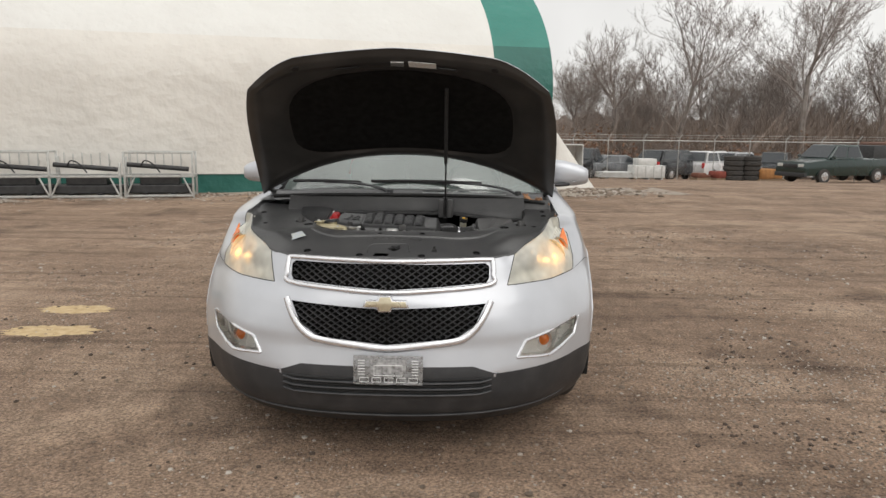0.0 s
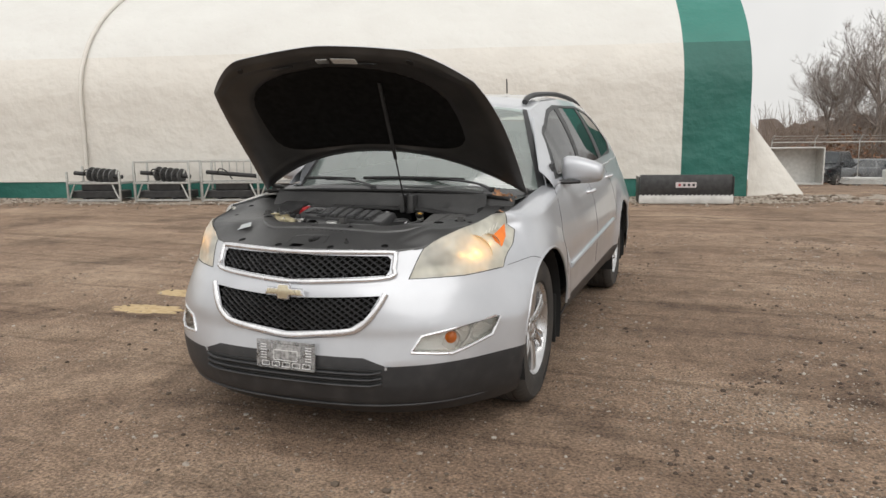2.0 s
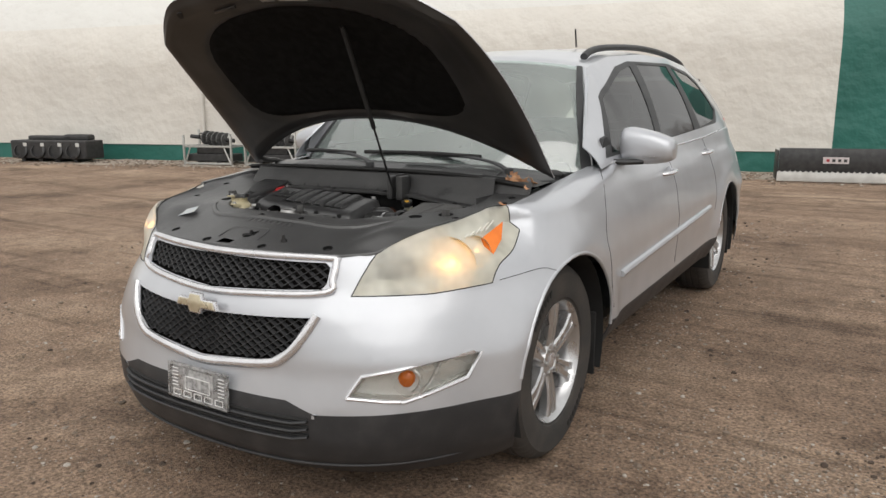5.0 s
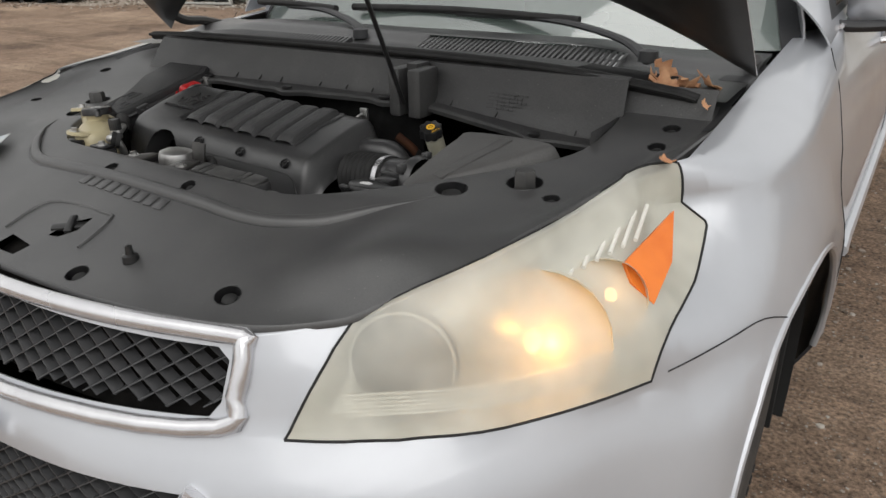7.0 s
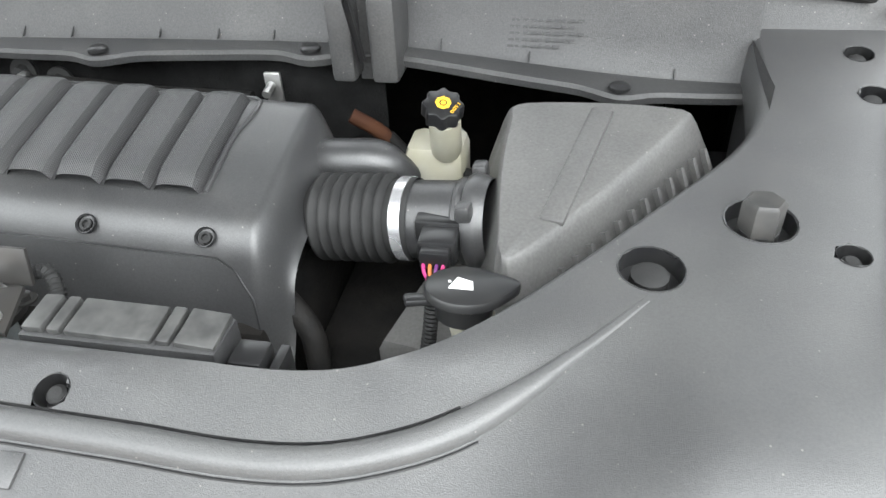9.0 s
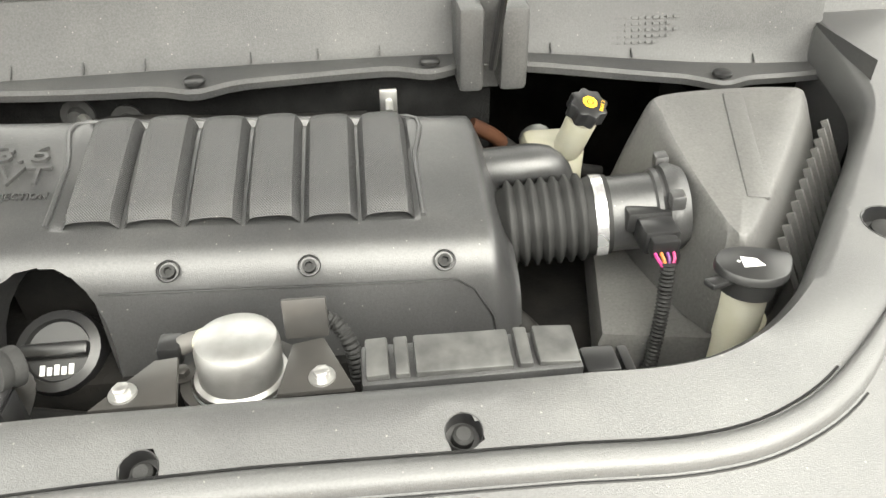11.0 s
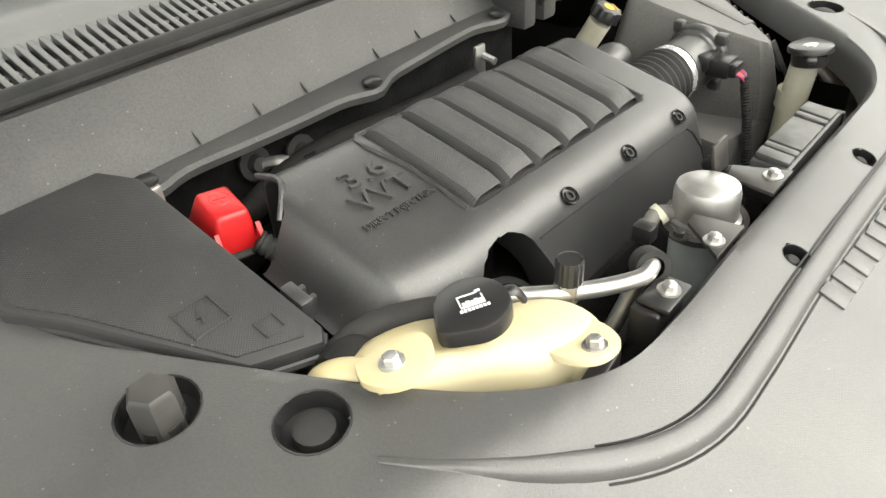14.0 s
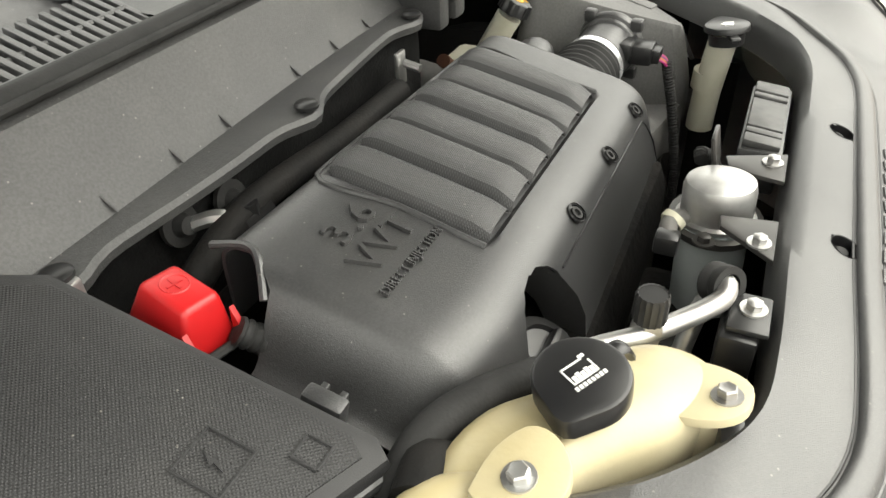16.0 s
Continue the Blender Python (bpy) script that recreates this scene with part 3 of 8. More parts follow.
# openings for grilles and fog lamps
UP_GRILLE = [(0.0, 0.748), (0.425, 0.772), (0.437, 0.79), (0.437, 0.838), (0.42, 0.852), (0.0, 0.852)]
LOW_GRILLE = [(0.0, 0.522), (0.30, 0.552), (0.375, 0.60), (0.422, 0.692), (0.0, 0.672)]
up_faces = cut(body, UP_GRILLE, (0, 2), keep=lambda c: c.y < 0.8)
bmesh.ops.delete(body, geom=up_faces, context="FACES")
low_faces = cut(body, LOW_GRILLE, (0, 2), keep=lambda c: c.y < 0.8)
bmesh.ops.delete(body, geom=low_faces, context="FACES")
FOG = [(0.562, 0.455), (0.66, 0.445), (0.715, 0.44), (0.765, 0.458), (0.845, 0.492), (0.868, 0.57), (0.85, 0.572), (0.70, 0.543), (0.60, 0.522)]
fog_faces = cut(body, FOG, (0, 2), keep=lambda c: c.y < 0.8)
fog_skin = lift_out(body, fog_faces)
# headlamp: between the wing edge and the bonnet line
HEAD = [(0.512, 0.755), (0.73, 0.757), (0.852, 0.772), (0.858, 0.86), (0.84, 0.96), (0.80, 1.05), (0.60, 1.05), (0.553, 0.88)]
cut(body, [(0.3, 0.1), (1.1, 0.1), (1.1, 0.835), (0.775, 0.835), (0.752, 0.80), (0.3, 0.65)], (0, 1))
lamp_faces = cut(body, HEAD, (0, 2), keep=lambda c: c.y < 0.92 and c.z > 0.7)
lamp_faces = [f for f in lamp_faces if f.calc_center_median().y < min(0.835, 0.80 + 1.52 * (f.calc_center_median().x - 0.752))]
lamp_skin = lift_out(body, lamp_faces)
part("body_shell", solid(mirror(body), 0.004), SILVER, car)
part("lower_bumper", solid(mirror(lower), 0.006), BLACK_TRIM, car, "dark grey textured plastic lower bumper")
part("sill_cladding", solid(sill.copy(), 0.006), BLACK_TRIM, car, "dark plastic sill")
c = sill
bmesh.ops.scale(c, vec=(-1, 1, 1), verts=c.verts)
part("sill_cladding", solid(c, 0.006), BLACK_TRIM, car, "dark plastic sill")
part("rear_cladding", solid(mirror(tailclad), 0.006), BLACK_TRIM, car)


def on_nose(x, z):
    """The y of the shell's front at x and z."""
    p, w, yf = power(z), width_at(YC, z), lerp_table(z, NOSE)
    return YC - (YC - yf) * max(0.0, 1 - (abs(x) / w) ** p) ** (1 / p)


# ---- greenhouse ----
ROOF_EDGE = [(1.55, 1.16), (1.75, 1.33), (1.9, 1.44), (2.1, 1.54), (2.4, 1.60), (3.0, 1.645), (3.6, 1.65), (4.2, 1.625), (4.7, 1.55), (5.0, 1.40), (5.1, 1.25)]
ROOF_HALF = [(1.55, 0.80), (2.05, 0.615), (2.4, 0.60), (3.6, 0.60), (4.6, 0.56), (5.1, 0.60)]


def outward(bm, d):
    """Turns every face of an open sheet towards d."""
    bm.normal_update()
    bmesh.ops.reverse_faces(bm, faces=[f for f in bm.faces if f.normal.dot(Vector(d)) < 0])
    return bm


def house(y, h):
    """The side above the window line; h from 0 there to 1 at the roof's edge."""
    zb, zt = top_z(1, y) - 0.002, lerp_table(y, ROOF_EDGE)
    xb, xt = shell(1 + (min(y, YT) - YC) / (YT - YC), zb)[0] - 0.004, lerp_table(y, ROOF_HALF)
    xb -= max(0.0, y - 4.3) ** 2 * 0.25
    return (xb + (xt - xb) * (0.62 * h + 0.38 * h ** 2.2), y, zb + (zt - zb) * h)


YS = [1.56 + i * 0.055 for i in range(64)]
side = grid([[house(y, k / 16) for k in range(17)] for y in YS])
WINDOWS = [
    ([(1.76, 1.135), (2.52, 1.15), (2.66, 1.562), (2.42, 1.522), (1.98, 1.37)], GLASS_SIDE, "greenish front door glass"),
    ([(2.62, 1.155), (3.43, 1.185), (3.43, 1.592), (2.79, 1.575)], GLASS_DARK, "dark tinted rear door glass"),
    ([(3.60, 1.195), (4.10, 1.24), (4.26, 1.31), (4.14, 1.49), (4.0, 1.55), (3.52, 1.59)], GLASS_DARK, "dark tinted quarter glass"),
]
panes = []
for poly, m, lab in WINDOWS:
    panes.append((lift_out(side, cut(side, poly)), m, lab))
frame_skin = lift_out(side, cut(side, [(1.66, 1.115), (4.14, 1.215), (4.32, 1.31), (4.18, 1.52), (4.02, 1.578), (3.5, 1.612), (2.66, 1.588), (2.40, 1.546), (1.95, 1.385)]))
part("upper_side", mirror(solid(side, 0.004)), SILVER, car)
part("window_surround", mirror(solid(frame_skin, 0.005)), BLACK_TRIM, car, "black window surround and pillars")
for bm, m, lab in panes:
    for sx in (1, -1):
        c = bm.copy()
        bmesh.ops.scale(c, vec=(sx, 1, 1), verts=c.verts)
        bmesh.ops.translate(c, vec=(-0.004 * sx, 0, 0), verts=c.verts)
        part("side_window", outward(c, (sx, 0, 0.3)), m, car, lab)
    bm.free()


def roof_point(y, u):
    xe, ze = lerp_table(y, ROOF_HALF), lerp_table(y, ROOF_EDGE)
    return (xe * u, y - 0.10 * (1 - u * u) * ease((2.5 - y) / 0.5), ze + 0.055 * (1 - abs(u) ** 2.4))


part("roof", solid(grid([[roof_point(y, -1 + k / 10) for k in range(21)] for y in [2.04 + 0.06 * i for i in range(46)]]), 0.004), SILVER, car)
rear_rows = [[(lerp_table(y, ROOF_HALF) * (-1 + k / 8), y + 0.12 * (1 - (-1 + k / 8) ** 2), z) for k in range(17)] for y, z in ((4.75, 1.55), (4.9, 1.42), (5.0, 1.2))]
part("rear_window", outward(grid(rear_rows), (0, 1, 0.3)), GLASS_DARK, car, "dark tinted rear glass")


def screen_point(u, h):
    """The windscreen; u across, h from the scuttle to the roof."""
    lo = Vector((0.83 * u, 1.30 + 0.30 * abs(u) ** 2.2, 1.055 + 0.02 * (1 - u * u)))
    hi = Vector((0.60 * u, 1.945 + 0.10 * u * u, 1.575 - 0.045 * abs(u) ** 2.4))
    return lo.lerp(hi, h) + Vector((0, -0.035, 0.03)) * math.sin(math.pi * h)


screen = grid([[screen_point(-1 + k / 12, j / 12) for k in range(25)] for j in range(13)])
part("windscreen", outward(screen, (0, -1, 1)), GLASS_SCREEN, car, "greenish laminated windscreen with a painted pale sky sheen")
for sx in (1, -1):
    part("windscreen_trim", solid(grid([[screen_point(sx * u, j / 12) + Vector((0, -0.004, 0.004)) for u in (0.955, 0.978, 1.0)] for j in range(13)]), 0.004), BLACK_TRIM, car)
    pillar = []
    for j in range(13):
        a, b = screen_point(sx, j / 12), Vector(house(1.60 + 0.46 * j / 12, 1.0))
        b.x *= sx
        pillar.append([a.lerp(b, k / 3) + Vector((0.008 * sx, 0, 0.008)) * math.sin(math.pi * k / 3) for k in range(4)])
    part("front_pillar", solid(grid(pillar), 0.004), SILVER, car)

# ---- bonnet, held up ----
HINGE, HOOD_LEN = Vector((0, 1.25, 1.105)), 1.045
HOOD_D = Vector((0, 0.474 - 1.25, 1.81 - 1.105)).normalized()
HOOD_N = Vector((0, HOOD_D.z, -HOOD_D.y))


def hood_point(s, t, off=0.0):
    x = 0.815 * s * (1 - 0.05 * t - 0.08 * t ** 4)
    v0 = 0.25 * (1 - min(1.0, abs(s)) ** 2.2)
    v = v0 + t * (1 - v0 - 0.075 * abs(s) ** 1.25 - 0.16 * max(0.0, (abs(s) - 0.62) / 0.38) ** 1.6)
    n = 0.035 * math.sin(math.pi * min(1, v)) - 0.075 * (x / 0.8) ** 2 * (0.7 + 0.3 * v) - 0.03 * v ** 4 - off
    return HINGE + Vector((x, 0, 0)) + HOOD_D * (v * HOOD_LEN) + HOOD_N * n


def hood_sheet(off, s0=1.0, t0=0.0, t1=1.0, n=28, relief=None):
    return grid([[hood_point(s0 * (-1 + 2 * k / n), t0 + (t1 - t0) * j / n, off + (relief(-1 + 2 * k / n, j / n) if relief else 0)) for k in range(n + 1)] for j in range(n + 1)])


def pad_edge(s, t):
    """How deep a spot of the inner panel lies inside the pad's outline (0 at its edge)."""
    a, b = abs(s) / 0.735, (t - 0.455) / 0.385
    return 1 - (abs(a) ** 3.2 + abs(b) ** 3.2) ** (1 / 3.2) if b > -1.2 else -1


def inner_relief(s, t):
    edge = min(1 - abs(s), 1 - t, t)
    return 0.022 * ease(edge / 0.05) - 0.012 * ease(pad_edge(s, t) / 0.05) + 0.006 * math.exp(-((edge - 0.085) / 0.012) ** 2)


hood = part("bonnet", solid(hood_sheet(0.0), 0.003), SILVER, car, "silver bonnet skin")
part("inner_panel", solid(hood_sheet(0.004, n=64, relief=inner_relief), 0.002), HOOD_INNER, hood, "dark painted inner bonnet frame")


def pad_point(a, r):
    e = 2 / 3.2
    s = 0.72 * math.copysign(abs(math.cos(a)) ** e, math.cos(a)) * r
    t = 0.455 + 0.372 * math.copysign(abs(math.sin(a)) ** e, math.sin(a)) * r
    return hood_point(s, t, 0.0185 + 0.008 * ease((1 - r) / 0.06))


part("insulation_pad", grid([[pad_point(2 * math.pi * k / 64, r) for k in range(64)] for r in (1.0, 0.98, 0.95, 0.9, 0.75, 0.5, 0.25, 0.0)], closed_u=True), PAD, hood, "black felt sound insulation pad")


def on_hood(s, t, off=0.027):
    p = hood_point(s, t, off)
    ex = (hood_point(s + 0.01, t, off) - hood_point(s - 0.01, t, off)).normalized()
    ey = (hood_point(s, t + 0.01, off) - hood_point(s, t - 0.01, off)).normalized()
    ez = ex.cross(ey).normalized()
    return Matrix.Translation(p) @ Matrix((ex, ey, ez)).transposed().to_4x4()


part("warning_label", moved(box(-0.062, -0.018, -0.0015, 0.062, 0.018, 0.001), on_hood(0.17, 0.905, 0.037)), mat("label_paper", (0.62, 0.62, 0.60), (0.45, 0.45, 0.44), 0.5, 0, 120), hood, "pale warning label with unreadable print")
bars = [moved(box(-0.054, -0.012 + 0.006 * i, -0.003, 0.054 - 0.02 * (i % 3), -0.0095 + 0.006 * i, -0.0015), on_hood(0.17, 0.905, 0.037)) for i in range(5)]
part("label_print", join(*bars), GRILLE_BLACK, hood)
part("striker", moved(join(tube([(-0.018, 0, 0), (-0.018, 0, -0.05), (0.018, 0, -0.055), (0.018, 0, 0)], 0.005, 8, 3), box(-0.03, -0.015, -0.004, 0.03, 0.015, 0.004, 0.002)), on_hood(0.015, 0.90, 0.034)), STEEL, hood, "steel bonnet latch striker")
for s in (-0.62, 0.62):
    part("rubber_bumper", lathe([(0.016, 0), (0.016, -0.014), (0.010, -0.022), (0.0, -0.022)], 12, on_hood(s, 0.93, 0.033)), RUBBER, hood)
for s in (-0.30, 0.30):
    part("slot", moved(box(-0.06, -0.006, -0.002, 0.06, 0.006, 0.003, 0.002), on_hood(s, 0.885, 0.034)), GRILLE_BLACK, hood)
for s in (-0.78, 0.78):
    part("screw_boss", lathe([(0.014, 0), (0.012, -0.006), (0.0, -0.006)], 12, on_hood(s, 0.38, 0.027)), GRILLE_BLACK, hood)
for sx in (1, -1):
    arm = tube([(0.775 * sx, 1.40, 1.05), (0.785 * sx, 1.31, 1.075), (0.775 * sx, 1.20, 1.10), (0.755 * sx, 1.05, 1.235)], 0.013, 8, 6)
    part("hinge", arm, HOOD_INNER, hood, "dark bonnet hinge arm")
rod_lo, rod_hi = Vector((0.222, 0.955, 1.00)), hood_point(0.30, 0.70, 0.03)
rod = part("prop_rod", tube([rod_lo, rod_lo.lerp(rod_hi, 0.5), rod_hi], 0.0045, 8, 2), GRILLE_BLACK, car, "thin black bonnet prop rod")
part("rod_grip", tube([rod_lo.lerp(rod_hi, 0.42), rod_hi], 0.009, 10, 2), RUBBER, rod, "black foam grip sleeve")

# ---- grilles, lamps and trim ----
REFLECT = mat("lamp_reflector", (0.82, 0.82, 0.79), None, 0.28, 0.35, 30)
PALE_HOUSING = mat("lamp_housing", (0.80, 0.79, 0.73), (0.72, 0.71, 0.65), 0.35)
SATIN = mat("satin_chrome", (0.74, 0.74, 0.76), (0.66, 0.66, 0.68), 0.24, 0.75, 20)
AMBER = mat("amber_plastic", (0.85, 0.22, 0.03), (0.75, 0.17, 0.02), 0.25)
CLEAR = glass("clear_plastic", (0.93, 0.93, 0.92), 0.05, 0.05)
BULB = lamp_mat("lit_bulb", (1.0, 0.58, 0.22), 3.0)
GLOW_BOWL = mat("lit_bowl", (0.82, 0.78, 0.68), (0.72, 0.66, 0.54), 0.30, 0.3, 12)
GREY_LENS = mat("grey_projector", (0.17, 0.17, 0.165), (0.12, 0.12, 0.12), 0.45, 0.0, 30)


def inside_poly(x, z, poly):
    hit = False
    for (x0, z0), (x1, z1) in zip(poly, poly[1:] + poly[:1]):
        if (z0 > z) != (z1 > z) and x < (x1 - x0) * (z - z0) / (z1 - z0) + x0:
            hit = not hit
    return hit


def lattice(poly, cell_w, cell_h, depth=0.016):
    """Crossing slanted bars that fill a mirrored outline on the nose."""
    full = poly + [(-x, z) for x, z in reversed(poly)]
    bars = []
    for sgn in (1, -1):
        for k in range(-70, 71):
            run = []
            for i in range(0, 60):
                z = 0.49 + i * 0.0065
                x = k * cell_w + sgn * (z - 0.49) * cell_w / cell_h
                if inside_poly(x, z, full):
                    run.append((x, z))
                else:
                    if len(run) > 1:
                        bars.append(run)
                    run = []
            if len(run) > 1:
                bars.append(run)
    bm = bmesh.new()
    for run in bars:
        prev = None
        for x, z in run:
            y = on_nose(x, z) + 0.010
            ring = [bm.verts.new(p) for p in ((x - 0.0014, y, z), (x + 0.0014, y, z), (x + 0.0026, y + depth, z + 0.001), (x - 0.0026, y + depth, z + 0.001))]
            if prev:
                for q in range(4):
                    bm.faces.new((prev[q], prev[(q + 1) % 4], ring[(q + 1) % 4], ring[q]))
            prev = ring
    return bm


def outline_on_nose(pts, off):
    return [(x, on_nose(x, z) - off, z) for x, z in pts]


def band(pts, w, proud):
    """A flat rounded band on the nose along an outline."""
    path = smooth_path(outline_on_nose(pts, proud), 5)
    return tube(path, w, 10, 1, flat=1.0)


g1 = part("upper_grille", lattice(UP_GRILLE, 0.040, 0.0255), GRILLE_BAR, car, "black diamond mesh grille", smooth=False)
g2 = part("lower_grille", lattice(LOW_GRILLE, 0.040, 0.0255), GRILLE_BAR, car, "black diamond mesh grille", smooth=False)
for poly, g in ((UP_GRILLE, g1), (LOW_GRILLE, g2)):
    full = [(x, z) for x, z in poly] + [(-x, z) for x, z in reversed(poly)]
    z0, z1 = min(z for _, z in poly) - 0.01, max(z for _, z in poly) + 0.01
    # a near-black sheet added behind the mesh as the shade in there
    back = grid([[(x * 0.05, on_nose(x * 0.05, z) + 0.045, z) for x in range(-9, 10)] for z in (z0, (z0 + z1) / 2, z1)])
    part("backing", back, SHADE_BLACK, g)
UP = [(-0.452, 0.855), (-0.455, 0.80), (-0.442, 0.763), (-0.22, 0.748), (0, 0.738), (0.22, 0.748), (0.442, 0.763), (0.455, 0.80), (0.452, 0.855), (0.43, 0.866), (0.22, 0.866), (0, 0.863), (-0.22, 0.866), (-0.43, 0.866), (-0.452, 0.855)]
part("upper_surround", tube(outline_on_nose([(p.x, p.y) for p in smooth_path([(a, b, 0) for a, b in UP], 4)], 0.003), 0.0125, 10, 1, flat=1.0), SATIN, g1, "bright grille surround")
LOWB = [(-0.445, 0.70), (-0.425, 0.655), (-0.39, 0.60), (-0.35, 0.562), (-0.30, 0.54), (-0.15, 0.520), (0, 0.505), (0.15, 0.520), (0.30, 0.54), (0.35, 0.562), (0.39, 0.60), (0.425, 0.655), (0.445, 0.70)]
part("lower_surround", tube(outline_on_nose([(p.x, p.y) for p in smooth_path([(a, b, 0) for a, b in LOWB], 4)], 0.001), 0.013, 10, 1, flat=1.25), SATIN, g2, "bright lower grille surround")
badge = part("badge", prism([(-0.030, -0.031), (0.018, -0.031), (0.024, -0.014), (0.088, -0.014), (0.078, 0.014), (0.026, 0.014), (0.020, 0.031), (-0.028, 0.031), (-0.034, 0.014), (-0.078, 0.014), (-0.088, -0.014), (-0.036, -0.014)], 0, 0.014, pose(0, on_nose(0, 0.70) - 0.022, 0.702, 85) @ Matrix.Scale(1.12, 4), 0.004), SATIN, car, "bright badge base")
part("badge_face", prism([(-0.024, -0.026), (0.014, -0.026), (0.020, -0.010), (0.080, -0.010), (0.073, 0.010), (0.022, 0.010), (0.016, 0.026), (-0.022, 0.026), (-0.028, 0.010), (-0.073, 0.010), (-0.080, -0.010), (-0.030, -0.010)], 0.014, 0.018, pose(0, on_nose(0, 0.70) - 0.022, 0.702, 85) @ Matrix.Scale(1.12, 4), 0.002), GOLD, badge, "dull gold badge face")

# clear number plate holder
PLATE = pose(0.012, 0.097, 0.424, 90 - 4)
holder = part("plate_holder", moved(join(box(-0.147, -0.062, 0.0, 0.147, 0.062, 0.004, 0.0015), box(-0.147, 0.052, 0.004, 0.147, 0.062, 0.012, 0.002), box(-0.147, -0.062, 0.004, 0.147, -0.052, 0.012, 0.002), box(-0.147, -0.06, 0.004, -0.138, 0.06, 0.011, 0.002), box(0.138, -0.06, 0.004, 0.147, 0.06, 0.011, 0.002)), PLATE), hazy("cloudy_plastic", (0.86, 0.86, 0.86), (0.72, 0.72, 0.72), 0.12, 0.45, 40, 0.3), car, "cracked clear plastic number plate holder")
cells = []
for i in range(5):
    cells.append(tube([(-0.12 + i * 0.052, -0.052, 0.008), (-0.083 + i * 0.052, -0.052, 0.008), (-0.083 + i * 0.052, -0.033, 0.008), (-0.12 + i * 0.052, -0.033, 0.008), (-0.12 + i * 0.052, -0.052, 0.008)], 0.0016, 6, 1))
cells.append(tube([(-0.06, -0.024, 0.008), (0.06, -0.024, 0.008), (0.06, 0.02, 0.008), (-0.06, 0.02, 0.008), (-0.06, -0.024, 0.008)], 0.0018, 6, 1))
for sx in (-1, 1):
    for k in range(6):
        cells.append(tube([(sx * 0.10, -0.02 + k * 0.012, 0.006), (sx * 0.128, -0.02 + k * 0.012, 0.006)], 0.0018, 6, 1))
part("moulded_ribs", moved(join(*cells), PLATE), mat("clear_ribs", (0.8, 0.8, 0.8), (0.7, 0.7, 0.69), 0.2), holder)
part("white_panel", moved(box(-0.075, -0.02, 0.0045, 0.075, 0.045, 0.0052), PLATE), hazy("frosted_white", (0.85, 0.85, 0.85), (0.75, 0.75, 0.75), 0.25, 0.65, 60, 0.3), holder)

# lower intake with slats
for k in range(3):
    z = 0.312 + k * 0.026
    pts = [(x * 0.05, on_nose(x * 0.05, z) - 0.006, z + (0.010 if abs(x) > 8 else 0)) for x in range(-9, 10)]
    part("intake_slat", tube(pts, 0.0085, 8, 1, flat=0.7), BLACK_TRIM, car)
    # a black bar painted as the shade between two slats
    pts = [(x * 0.05, on_nose(x * 0.05, z + 0.013) - 0.001, z + 0.013) for x in range(-9, 10)]
    part("intake_gap", tube(pts, 0.006, 8, 1), LINER, car)
part("bumper_edge", tube([(x * 0.046, on_nose(x * 0.046, 0.21) - 0.002, 0.215 - 0.01 * (1 - abs(x) / 20)) for x in range(-19, 20)], 0.006, 8, 1), BLACK_TRIM, car)


def shifted(bm, c, d, k):
    """A copy of a lamp's skin, set back into the car by d and shrunk by k round c."""
    out = bm.copy()
    for v in out.verts:
        v.co = Vector(c) + (v.co - Vector(c)) * k + Vector(d)
    return out


def lamp_bowl(c, r, depth, m, n=24):
    """A dish that opens towards the front."""
    prof = [(r * math.sin(a), -depth * math.cos(a)) for a in [math.pi / 2 * i / 8 for i in range(8, -1, -1)]]
    return lathe(prof, n, m, cap=False)


OUTWARD = Vector((0.42, -0.88, 0.12)).normalized()


def facing(c, d=None, sx=1):
    d = Vector(d or OUTWARD)
    return Matrix.Translation((c[0] * sx, c[1], c[2])) @ Vector((d.x * sx, d.y, d.z)).to_track_quat("Z", "Y").to_matrix().to_4x4()


